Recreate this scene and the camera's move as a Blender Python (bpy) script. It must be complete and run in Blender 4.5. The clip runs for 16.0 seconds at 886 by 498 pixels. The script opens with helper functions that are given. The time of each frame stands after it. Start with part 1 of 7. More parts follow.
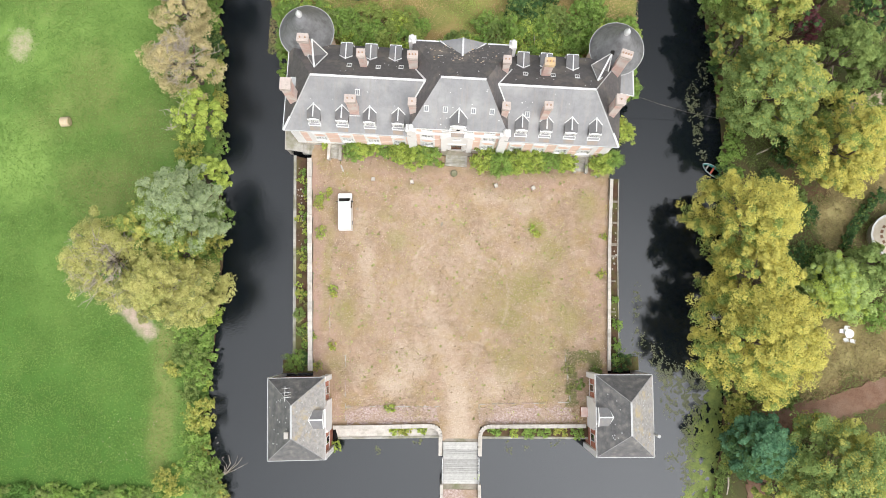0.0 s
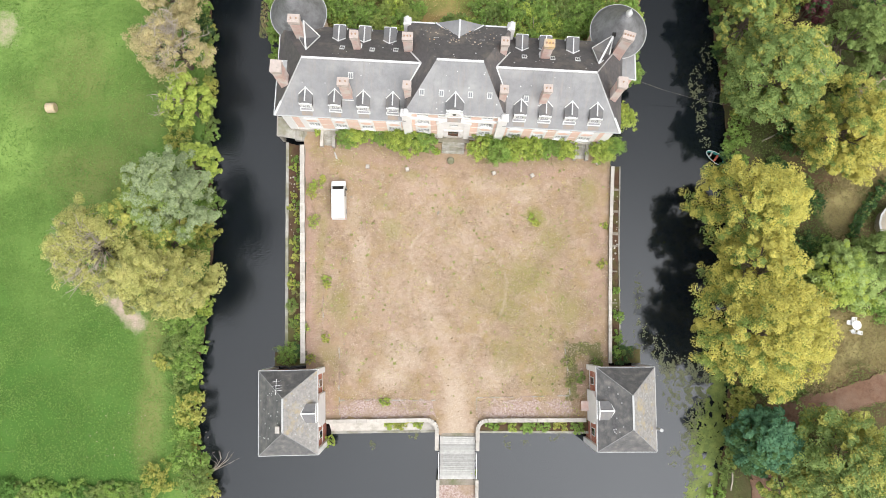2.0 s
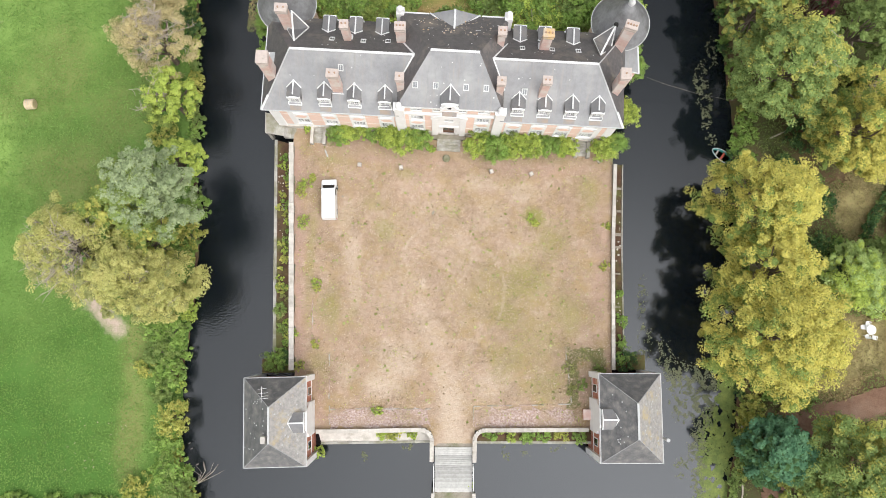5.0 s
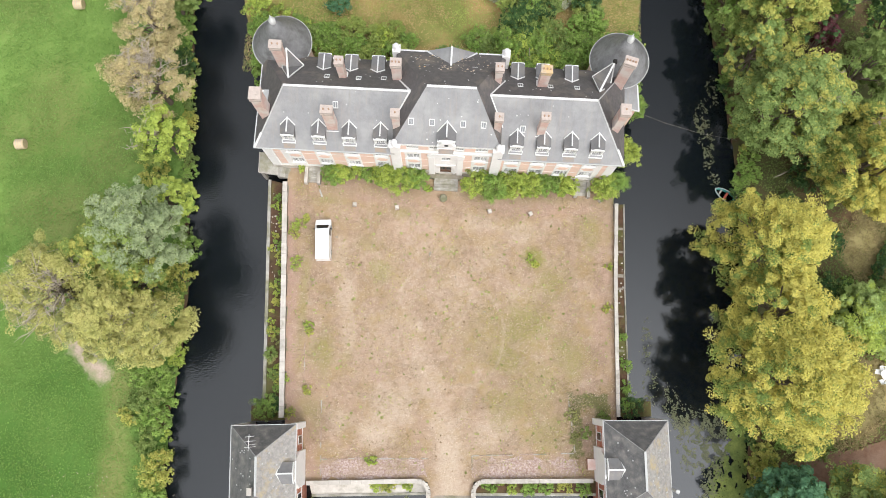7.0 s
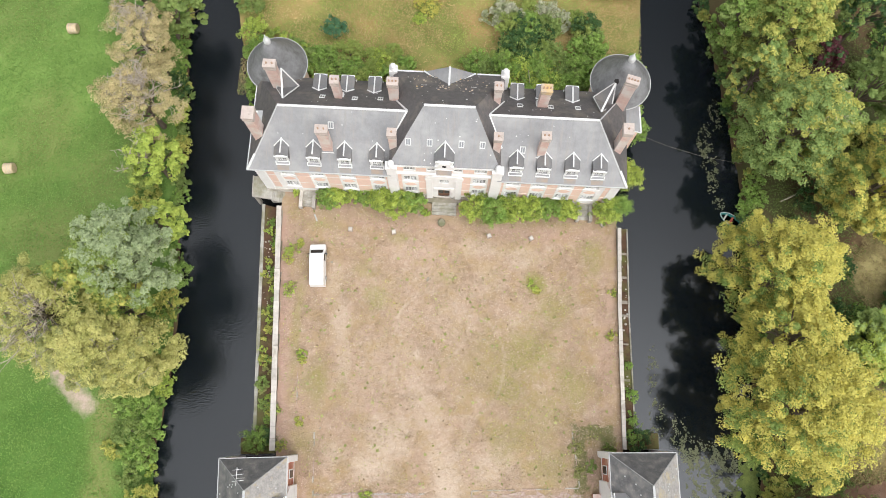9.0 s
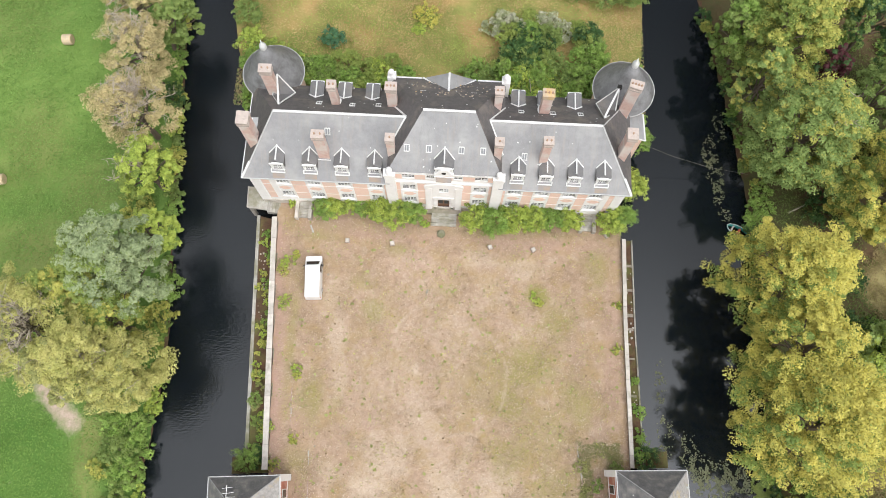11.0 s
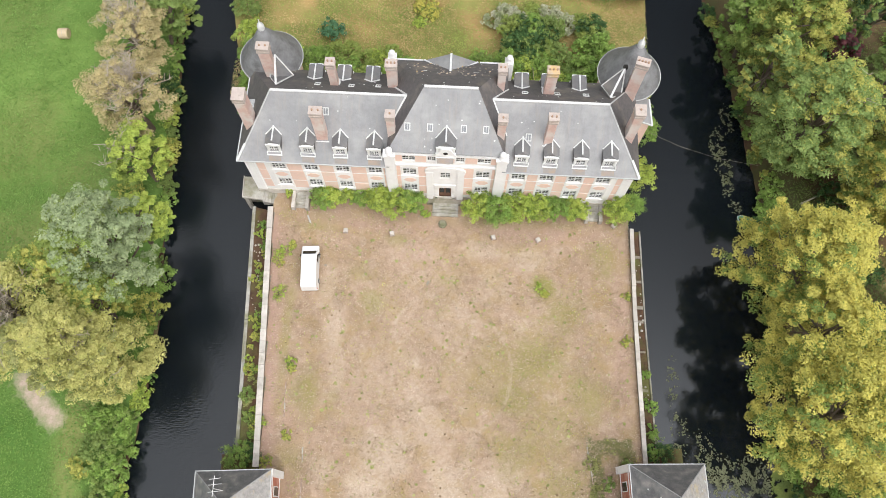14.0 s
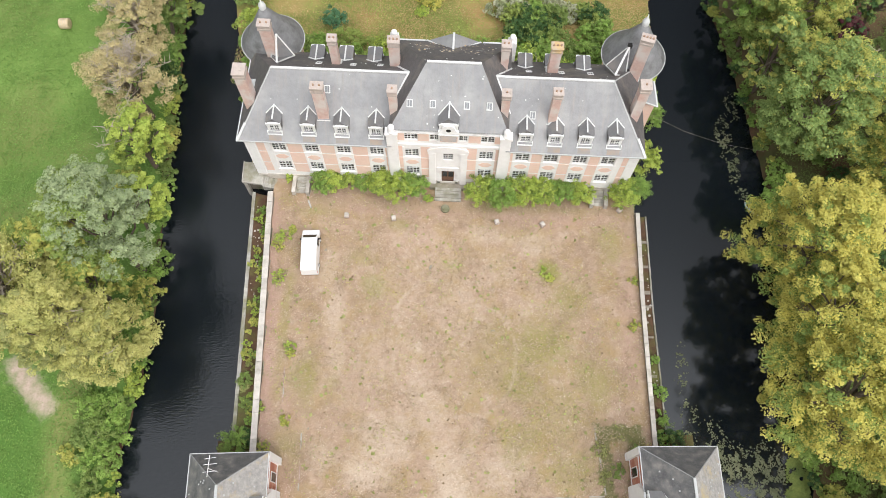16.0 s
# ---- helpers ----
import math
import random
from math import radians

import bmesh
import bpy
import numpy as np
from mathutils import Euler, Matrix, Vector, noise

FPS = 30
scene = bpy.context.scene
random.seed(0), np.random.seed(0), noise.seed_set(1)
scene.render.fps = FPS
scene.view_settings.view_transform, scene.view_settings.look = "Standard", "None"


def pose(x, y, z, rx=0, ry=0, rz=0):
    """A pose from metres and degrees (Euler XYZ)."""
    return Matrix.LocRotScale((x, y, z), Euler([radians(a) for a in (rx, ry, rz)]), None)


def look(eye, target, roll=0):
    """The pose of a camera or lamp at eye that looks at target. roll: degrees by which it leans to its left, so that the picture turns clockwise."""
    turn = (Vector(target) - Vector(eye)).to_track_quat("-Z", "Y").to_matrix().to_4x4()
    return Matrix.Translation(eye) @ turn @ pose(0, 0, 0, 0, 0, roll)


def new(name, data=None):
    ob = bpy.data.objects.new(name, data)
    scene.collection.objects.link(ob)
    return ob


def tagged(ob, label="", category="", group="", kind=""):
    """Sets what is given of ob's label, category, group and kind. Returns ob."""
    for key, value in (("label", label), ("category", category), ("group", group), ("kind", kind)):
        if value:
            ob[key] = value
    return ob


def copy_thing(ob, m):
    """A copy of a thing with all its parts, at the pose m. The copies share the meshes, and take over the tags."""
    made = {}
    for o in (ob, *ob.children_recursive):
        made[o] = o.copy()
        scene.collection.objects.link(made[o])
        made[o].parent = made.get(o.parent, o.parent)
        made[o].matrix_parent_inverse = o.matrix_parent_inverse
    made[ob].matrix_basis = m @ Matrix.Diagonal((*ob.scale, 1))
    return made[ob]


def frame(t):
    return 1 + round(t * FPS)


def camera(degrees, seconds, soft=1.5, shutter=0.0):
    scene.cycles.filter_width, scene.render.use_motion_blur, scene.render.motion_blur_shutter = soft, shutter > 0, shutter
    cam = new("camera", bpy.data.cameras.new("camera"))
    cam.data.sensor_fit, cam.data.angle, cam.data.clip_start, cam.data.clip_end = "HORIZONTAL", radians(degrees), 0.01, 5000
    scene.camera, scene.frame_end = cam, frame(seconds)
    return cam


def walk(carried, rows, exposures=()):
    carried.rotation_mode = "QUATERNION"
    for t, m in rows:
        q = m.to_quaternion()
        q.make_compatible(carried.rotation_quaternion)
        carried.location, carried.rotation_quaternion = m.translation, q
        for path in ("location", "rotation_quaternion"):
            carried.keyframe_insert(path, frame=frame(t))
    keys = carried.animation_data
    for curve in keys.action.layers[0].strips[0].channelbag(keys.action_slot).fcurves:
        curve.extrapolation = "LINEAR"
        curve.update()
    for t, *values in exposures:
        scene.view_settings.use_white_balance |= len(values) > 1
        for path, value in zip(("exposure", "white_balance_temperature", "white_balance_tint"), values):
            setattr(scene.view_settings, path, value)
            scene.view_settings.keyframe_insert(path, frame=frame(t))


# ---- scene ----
cam = camera(62.24, 16.0, soft=0.65)
PATH = [
    (0, 1.293, -5.156, 100.084, 6.177, -0.242, 3.033),
    (0.5, 1.404, -5.303, 99.356, 6.118, -0.278, 3.027),
    (1, 1.507, -5.460, 98.638, 6.049, -0.294, 3.013),
    (1.5, 1.611, -5.618, 97.941, 5.980, -0.307, 3.007),
    (2, 1.707, -5.787, 97.262, 5.903, -0.303, 3.001),
    (2.5, 1.805, -5.952, 96.577, 5.830, -0.300, 2.992),
    (3, 1.915, -6.070, 95.876, 5.806, -0.316, 2.969),
    (3.5, 1.996, -6.187, 95.127, 5.780, -0.309, 2.955),
    (4, 2.082, -6.267, 94.375, 5.796, -0.323, 2.957),
    (6.5, 2.779, -7.267, 90.767, 9.913, -0.272, 2.911),
    (7, 2.837, -7.437, 90.015, 10.822, -0.270, 2.902),
    (7.5, 2.903, -7.663, 89.275, 11.662, -0.274, 2.901),
    (8, 2.981, -7.914, 88.528, 12.455, -0.289, 2.888),
    (8.5, 3.045, -8.208, 87.771, 13.185, -0.287, 2.867),
    (9, 3.102, -8.524, 87.013, 13.882, -0.277, 2.849),
    (11.5, 3.236, -10.907, 83.202, 16.970, -0.280, 2.795),
    (12, 3.231, -11.775, 82.357, 17.626, -0.303, 2.784),
    (12.5, 3.244, -12.668, 81.517, 18.271, -0.319, 2.768),
    (13, 3.247, -13.607, 80.682, 18.893, -0.306, 2.763),
    (13.5, 3.268, -14.589, 79.838, 19.496, -0.299, 2.757),
    (14, 3.293, -15.624, 79.014, 20.081, -0.288, 2.753),
    (14.5, 3.312, -16.689, 78.200, 20.663, -0.269, 2.739),
    (15, 3.308, -17.776, 77.365, 21.249, -0.243, 2.726),
    (15.5, 3.284, -18.894, 76.498, 21.824, -0.216, 2.721),
    (16, 3.272, -19.942, 75.652, 22.487, -0.217, 2.705),
]
walk(cam, [(t, pose(*row)) for t, *row in PATH], exposures=((0, 0.0), (6.5, -0.05), (16, -0.12)))


# ---- light ----
CLOUD, GLOW, GLOW_WIDTH = 1.3, 4.5, 0.53     # even cloud, and a bright break in it
GLOW_EL, GLOW_AZ = 68.0, 132.0
SUN_EL, SUN_AZ = 50.0, 146.0          # degrees; azimuth clockwise from +y (towards the chateau)
world = bpy.data.worlds.new("world")
scene.world = world
world.use_nodes = True
wn = world.node_tree.nodes
sky = wn.new("ShaderNodeTexSky")
sky.sky_type = "NISHITA"
sky.sun_disc = False
sky.sun_elevation = radians(SUN_EL)
sky.sun_rotation = radians(SUN_AZ)
sky.air_density, sky.dust_density, sky.ozone_density = 1.0, 9.0, 1.0
wl = world.node_tree.links
dim = wn.new("ShaderNodeVectorMath")
dim.operation = "SCALE"
dim.inputs["Scale"].default_value = 0.13
wl.new(sky.outputs[0], dim.inputs[0])
co = wn.new("ShaderNodeTexCoord")
cloud = wn.new("ShaderNodeTexNoise")
cloud.inputs["Scale"].default_value, cloud.inputs["Detail"].default_value, cloud.inputs["Roughness"].default_value = 2.6, 5, 0.55
wl.new(co.outputs["Generated"], cloud.inputs["Vector"])
tone = wn.new("ShaderNodeMapRange")
tone.inputs[1].default_value, tone.inputs[2].default_value, tone.inputs[3].default_value, tone.inputs[4].default_value = 0.3, 0.7, 0.84, 1.16
wl.new(cloud.outputs["Fac"], tone.inputs[0])
nrm = wn.new("ShaderNodeVectorMath")
nrm.operation = "DOT_PRODUCT"
wl.new(co.outputs["Generated"], nrm.inputs[0])
nrm.inputs[1].default_value = (math.sin(radians(GLOW_AZ)) * math.cos(radians(GLOW_EL)), math.cos(radians(GLOW_AZ)) * math.cos(radians(GLOW_EL)), math.sin(radians(GLOW_EL)))
def calc(op, a, c=None):
    node = wn.new("ShaderNodeMath")
    node.operation = op
    for k, v in enumerate((a, c)):
        if v is not None:
            if isinstance(v, (int, float)):
                node.inputs[k].default_value = v
            else:
                wl.new(v, node.inputs[k])
    return node.outputs[0]


away = calc("DIVIDE", calc("ARCCOSINE", nrm.outputs["Value"]), GLOW_WIDTH)
halo = calc("EXPONENT", calc("MULTIPLY", calc("MULTIPLY", away, away), -1.0))
split = wn.new("ShaderNodeSeparateXYZ")
wl.new(co.outputs["Generated"], split.inputs[0])
heavy = wn.new("ShaderNodeMapRange")            # the cloud thickens towards the north-north-east
heavy.interpolation_type = "SMOOTHSTEP"
heavy.inputs[1].default_value, heavy.inputs[2].default_value, heavy.inputs[3].default_value, heavy.inputs[4].default_value = -0.05, 0.72, 1.1, 0.14
wl.new(calc("ADD", calc("MULTIPLY", split.outputs["Y"], 0.94), calc("MULTIPLY", split.outputs["X"], 0.3)), heavy.inputs[0])
overcast = calc("MULTIPLY", calc("ADD", calc("MULTIPLY", calc("MAXIMUM", split.outputs["Z"], 0.0), 0.667), 0.333), CLOUD)     # dimmer towards the horizon
veiled = calc("MULTIPLY", calc("MULTIPLY", tone.outputs[0], heavy.outputs[0]), calc("ADD", calc("MULTIPLY", halo, GLOW), overcast))
grey = wn.new("ShaderNodeCombineXYZ")
for k, v in enumerate((0.975, 1.0, 1.045)):
    mul = wn.new("ShaderNodeMath")
    mul.operation = "MULTIPLY"
    mul.inputs[1].default_value = v
    wl.new(veiled, mul.inputs[0])
    wl.new(mul.outputs[0], grey.inputs[k])
both = wn.new("ShaderNodeMix")
both.data_type = "RGBA"
both.inputs["Factor"].default_value = 0.85
wl.new(dim.outputs[0], both.inputs["A"])
wl.new(grey.outputs[0], both.inputs["B"])
wn["Background"].inputs["Strength"].default_value = 1.0
wl.new(both.outputs["Result"], wn["Background"].inputs["Color"])
sun = new("sun", bpy.data.lights.new("sun", "SUN"))
sun.data.energy = 1.0
sun.data.angle = radians(40)
sun.data.color = (1.0, 0.95, 0.87)
sa, se = radians(SUN_AZ), radians(SUN_EL)
sun.matrix_world = look((0, 0, 60), (-math.sin(sa) * math.cos(se), -math.cos(sa) * math.cos(se), 60 - math.sin(se)))


# ---- materials ----
def surface(name, a, b, scale=1.0, c=None, scale2=0.15, rough=0.85, bump=0.0, bscale=None, island=0.0, spec=0.3, obj=0.0,
            contrast=0.25, c_at=0.55):
    """Two tones mottled at one scale, a third tone in patches at a wider one, and relief."""
    m = bpy.data.materials.new(name)
    m.use_nodes = True
    n, l = m.node_tree.nodes, m.node_tree.links
    bsdf = n["Principled BSDF"]
    geo = n.new("ShaderNodeNewGeometry")
    t1 = n.new("ShaderNodeTexNoise")
    t1.inputs["Scale"].default_value = scale
    t1.inputs["Detail"].default_value = 8
    t1.inputs["Roughness"].default_value = 0.68
    l.new(geo.outputs["Position"], t1.inputs["Vector"])
    r1 = n.new("ShaderNodeMapRange")
    r1.inputs[1].default_value, r1.inputs[2].default_value = 0.5 - contrast, 0.5 + contrast
    l.new(t1.outputs["Fac"], r1.inputs[0])
    mix = n.new("ShaderNodeMix")
    mix.data_type = "RGBA"
    l.new(r1.outputs[0], mix.inputs["Factor"])
    mix.inputs["A"].default_value, mix.inputs["B"].default_value = (*a, 1), (*b, 1)
    col = mix.outputs["Result"]
    if c:
        t2 = n.new("ShaderNodeTexNoise")
        t2.inputs["Scale"].default_value = scale2
        t2.inputs["Detail"].default_value = 6
        t2.inputs["Roughness"].default_value = 0.6
        l.new(geo.outputs["Position"], t2.inputs["Vector"])
        r2 = n.new("ShaderNodeMapRange")
        r2.inputs[1].default_value, r2.inputs[2].default_value = c_at - 0.08, c_at + 0.12
        l.new(t2.outputs["Fac"], r2.inputs[0])
        m2 = n.new("ShaderNodeMix")
        m2.data_type = "RGBA"
        l.new(r2.outputs[0], m2.inputs["Factor"])
        l.new(col, m2.inputs["A"])
        m2.inputs["B"].default_value = (*c, 1)
        col = m2.outputs["Result"]
    if island or obj:
        hsv = n.new("ShaderNodeHueSaturation")
        mr = n.new("ShaderNodeMapRange")
        if island:
            l.new(geo.outputs["Random Per Island"], mr.inputs[0])
        else:
            info = n.new("ShaderNodeObjectInfo")
            l.new(info.outputs["Random"], mr.inputs[0])
        s = island or obj
        mr.inputs[3].default_value, mr.inputs[4].default_value = 1 - s, 1 + s
        l.new(mr.outputs[0], hsv.inputs["Value"])
        l.new(col, hsv.inputs["Color"])
        col = hsv.outputs[0]
    l.new(col, bsdf.inputs["Base Color"])
    bsdf.inputs["Roughness"].default_value = rough
    bsdf.inputs["Specular IOR Level"].default_value = spec
    if bump:
        t3 = n.new("ShaderNodeTexNoise")
        t3.inputs["Scale"].default_value = bscale or scale * 4
        t3.inputs["Detail"].default_value = 6
        l.new(geo.outputs["Position"], t3.inputs["Vector"])
        bp = n.new("ShaderNodeBump")
        bp.inputs["Strength"].default_value = min(1.0, bump)
        bp.inputs["Distance"].default_value = 0.1
        l.new(t3.outputs["Fac"], bp.inputs["Height"])
        l.new(bp.outputs[0], bsdf.inputs["Normal"])
    return m


def masked(m, layers, soft=(0.74, 1.0)):
    """Lay further tones over a material where the mesh's point attributes say so, broken up by noise."""
    n, l = m.node_tree.nodes, m.node_tree.links
    bsdf = n["Principled BSDF"]
    geo = n.new("ShaderNodeNewGeometry")
    for attr, a, b, scale in layers:
        at = n.new("ShaderNodeAttribute")
        at.attribute_name = attr
        t = n.new("ShaderNodeTexNoise")
        t.inputs["Scale"].default_value, t.inputs["Detail"].default_value, t.inputs["Roughness"].default_value = scale, 9, 0.75
        l.new(geo.outputs["Position"], t.inputs["Vector"])
        sub = n.new("ShaderNodeMath")
        sub.operation = "ADD"
        l.new(at.outputs["Fac"], sub.inputs[0])
        l.new(t.outputs["Fac"], sub.inputs[1])
        r = n.new("ShaderNodeMapRange")
        r.inputs[1].default_value, r.inputs[2].default_value = soft
        l.new(sub.outputs[0], r.inputs[0])
        tint = n.new("ShaderNodeMix")
        tint.data_type = "RGBA"
        tint.inputs["A"].default_value, tint.inputs["B"].default_value = (*a, 1), (*b, 1)
        t2 = n.new("ShaderNodeTexNoise")
        t2.inputs["Scale"].default_value, t2.inputs["Detail"].default_value = scale * 2.7, 6
        l.new(geo.outputs["Position"], t2.inputs["Vector"])
        l.new(t2.outputs["Fac"], tint.inputs["Factor"])
        mix = n.new("ShaderNodeMix")
        mix.data_type = "RGBA"
        l.new(r.outputs[0], mix.inputs["Factor"])
        l.new(bsdf.inputs["Base Color"].links[0].from_socket, mix.inputs["A"])
        l.new(tint.outputs["Result"], mix.inputs["B"])
        l.new(mix.outputs["Result"], bsdf.inputs["Base Color"])
    return m


def leaf_mat(name, a, b, tone=0.16, scale=0.9):
    m = surface(name, a, b, scale=scale, rough=0.6, island=tone, spec=0.25, contrast=0.13)
    n, l = m.node_tree.nodes, m.node_tree.links
    bsdf, out = n["Principled BSDF"], n["Material Output"]
    tr = n.new("ShaderNodeBsdfTranslucent")
    mixs = n.new("ShaderNodeMixShader")
    mixs.inputs[0].default_value = 0.24
    l.new(bsdf.inputs["Base Color"].links[0].from_socket, tr.inputs["Color"])
    l.new(bsdf.outputs[0], mixs.inputs[1])
    l.new(tr.outputs[0], mixs.inputs[2])
    l.new(mixs.outputs[0], out.inputs["Surface"])
    return m


def streaked(m, tone, across=2.2, down=0.18, at=0.58, most=0.6):
    """Stains drawn out down a roof or wall."""
    n, l = m.node_tree.nodes, m.node_tree.links
    bsdf = n["Principled BSDF"]
    geo = n.new("ShaderNodeNewGeometry")
    mp = n.new("ShaderNodeMapping")
    mp.inputs["Scale"].default_value = (across, down, down)
    l.new(geo.outputs["Position"], mp.inputs["Vector"])
    t = n.new("ShaderNodeTexNoise")
    t.inputs["Scale"].default_value, t.inputs["Detail"].default_value, t.inputs["Roughness"].default_value = 1.0, 7, 0.7
    l.new(mp.outputs[0], t.inputs["Vector"])
    r = n.new("ShaderNodeMapRange")
    r.inputs[1].default_value, r.inputs[2].default_value, r.inputs[4].default_value = at - 0.06, at + 0.14, most
    l.new(t.outputs["Fac"], r.inputs[0])
    mix = n.new("ShaderNodeMix")
    mix.data_type = "RGBA"
    l.new(r.outputs[0], mix.inputs["Factor"])
    l.new(bsdf.inputs["Base Color"].links[0].from_socket, mix.inputs["A"])
    mix.inputs["B"].default_value = (*tone, 1)
    l.new(mix.outputs["Result"], bsdf.inputs["Base Color"])
    return m


M = {}
M["stone"] = surface("pale_limestone", (0.87, 0.86, 0.85), (0.79, 0.77, 0.75), 1.5, (0.62, 0.58, 0.55), 0.45, bump=0.2, c_at=0.68)
M["lead"] = surface("grey_lead", (0.5, 0.5, 0.49), (0.4, 0.4, 0.39), 2.0, rough=0.5)
M["rust"] = surface("rust_stained_slate", (0.31, 0.27, 0.235), (0.25, 0.235, 0.225), 1.5, (0.34, 0.26, 0.2), 0.8, rough=0.6)
M["coping"] = surface("weathered_coping", (0.58, 0.54, 0.49), (0.42, 0.385, 0.34), 2.0, (0.3, 0.27, 0.22), 0.7, bump=0.3, obj=0.12, c_at=0.6)
M["oldstone"] = surface("mossy_retaining_stone", (0.36, 0.32, 0.27), (0.2, 0.17, 0.13), 1.2, (0.14, 0.15, 0.07), 0.35, bump=0.5)
M["mossy"] = surface("lichened_grey_stone", (0.46, 0.44, 0.4), (0.3, 0.28, 0.245), 1.6, (0.22, 0.21, 0.14), 0.4, bump=0.4, obj=0.15, c_at=0.52)
M["brick"] = surface("pale_salmon_brick", (0.85, 0.64, 0.54), (0.76, 0.54, 0.45), 3.0, (0.76, 0.6, 0.51), 0.6, bump=0.15)
M["redbrick"] = surface("red_brick", (0.48, 0.2, 0.13), (0.36, 0.13, 0.09), 3.0, (0.55, 0.33, 0.25), 0.8, bump=0.2)
M["chimney"] = surface("weathered_chimney_brick", (0.69, 0.5, 0.43), (0.55, 0.36, 0.31), 2.2, (0.66, 0.58, 0.53), 0.6, bump=0.25, c_at=0.48)
M["lichen"] = surface("chimney_cap_with_lichen", (0.55, 0.46, 0.36), (0.42, 0.34, 0.26), 2.5, (0.62, 0.38, 0.1), 0.6, bump=0.2, c_at=0.58)
M["pot"] = surface("terracotta", (0.42, 0.27, 0.18), (0.3, 0.2, 0.14), 3)
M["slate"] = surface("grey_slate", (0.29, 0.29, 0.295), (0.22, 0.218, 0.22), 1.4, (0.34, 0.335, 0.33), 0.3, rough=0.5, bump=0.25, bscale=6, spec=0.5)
# Mossy slate for sides turned from the light, their shade in its colour.
M["slate_shaded"] = surface("shaded_slate_with_moss", (0.155, 0.142, 0.138), (0.09, 0.083, 0.083), 1.8, (0.22, 0.19, 0.16), 0.5, rough=0.65, bump=0.3, bscale=5, spec=0.4, c_at=0.6)
# Two pavilion slates: their tones also hold the shaded and the lit side.
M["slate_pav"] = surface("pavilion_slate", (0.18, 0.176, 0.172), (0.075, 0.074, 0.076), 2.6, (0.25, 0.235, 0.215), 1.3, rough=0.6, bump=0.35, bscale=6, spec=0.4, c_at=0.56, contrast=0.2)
M["slate_lit_lichen"] = surface("lit_lichened_pavilion_slate", (0.42, 0.395, 0.365), (0.24, 0.23, 0.22), 2.4, (0.46, 0.36, 0.2), 0.7, rough=0.7, bump=0.35, bscale=6, spec=0.3, c_at=0.6, contrast=0.2)
M["slate_tower"] = surface("blotchy_tower_slate", (0.25, 0.248, 0.25), (0.16, 0.158, 0.16), 1.3, (0.12, 0.116, 0.112), 0.8, rough=0.55, bump=0.3, bscale=6, spec=0.5, c_at=0.62, contrast=0.15)
M["slate_mid"] = surface("darker_slate", (0.2, 0.197, 0.197), (0.15, 0.147, 0.147), 1.8, (0.24, 0.22, 0.2), 0.5, rough=0.6, bump=0.3, bscale=5, c_at=0.6)
M["chimneycap"] = surface("pale_chimney_cap", (0.56, 0.48, 0.43), (0.42, 0.35, 0.31), 3.0, (0.3, 0.26, 0.22), 1.4, bump=0.2, c_at=0.66)
M["skyglass"] = surface("dusty_roof_glass", (0.22, 0.23, 0.24), (0.3, 0.31, 0.32), 2.0, rough=0.2)
M["zinc"] = surface("pale_zinc", (0.72, 0.72, 0.7), (0.56, 0.56, 0.55), 3, rough=0.5)
M["white"] = surface("white_paint", (0.8, 0.8, 0.78), (0.7, 0.7, 0.68), 2, rough=0.5)
M["glass"] = surface("dark_window_glass", (0.012, 0.014, 0.016), (0.022, 0.025, 0.028), 1.0, rough=0.1, spec=0.35)
# Near-black that stands for the shade inside rooms and openings.
M["dark"] = surface("unlit_interior_black", (0.02, 0.018, 0.016), (0.03, 0.028, 0.025), 1.0)
M["wood_door"] = surface("brown_oak_door", (0.2, 0.11, 0.07), (0.13, 0.07, 0.045), 5)
M["deck"] = surface("grey_bridge_planks", (0.5, 0.49, 0.46), (0.33, 0.32, 0.3), 2.5, rough=0.8, bump=0.3, obj=0.22)
M["court"] = surface("dry_courtyard_grass", (0.46, 0.335, 0.24), (0.25, 0.168, 0.112), 1.3, (0.34, 0.255, 0.125), 0.42, rough=0.95, bump=0.6, bscale=5, c_at=0.55, contrast=0.24)
M["sand"] = surface("bare_trodden_sand", (0.5, 0.41, 0.3), (0.4, 0.31, 0.22), 0.8, (0.33, 0.25, 0.16), 0.2, rough=0.95, bump=0.6, bscale=6)
M["cobble"] = surface("pinkish_cobbles", (0.52, 0.42, 0.38), (0.3, 0.2, 0.165), 4.0, (0.33, 0.24, 0.16), 0.4, rough=0.9, bump=0.8, bscale=7, contrast=0.1, c_at=0.56)
M["meadow"] = surface("mown_meadow", (0.14, 0.24, 0.052), (0.085, 0.168, 0.032), 1.6, (0.14, 0.24, 0.05), 0.06, rough=0.95, bump=0.9, bscale=4)
# Green and brown ground, its colour darkened for the shade between the trees.
M["woodfloor"] = surface("shade_toned_woodland_ground", (0.065, 0.09, 0.026), (0.1, 0.075, 0.038), 0.5, (0.14, 0.078, 0.045), 0.1, rough=0.95, bump=0.8)
M["drygrass"] = surface("dry_long_grass", (0.3, 0.27, 0.09), (0.17, 0.2, 0.05), 0.7, (0.46, 0.29, 0.13), 0.13, rough=0.95, bump=0.9, bscale=3)
M["track"] = surface("reddish_dirt_track", (0.23, 0.135, 0.088), (0.12, 0.066, 0.042), 1.6, (0.23, 0.15, 0.105), 0.35, rough=0.95, bump=0.6)
M["earth"] = surface("brown_earth", (0.15, 0.085, 0.05), (0.055, 0.033, 0.022), 1.2, (0.12, 0.13, 0.04), 0.4, rough=0.95, bump=0.8)
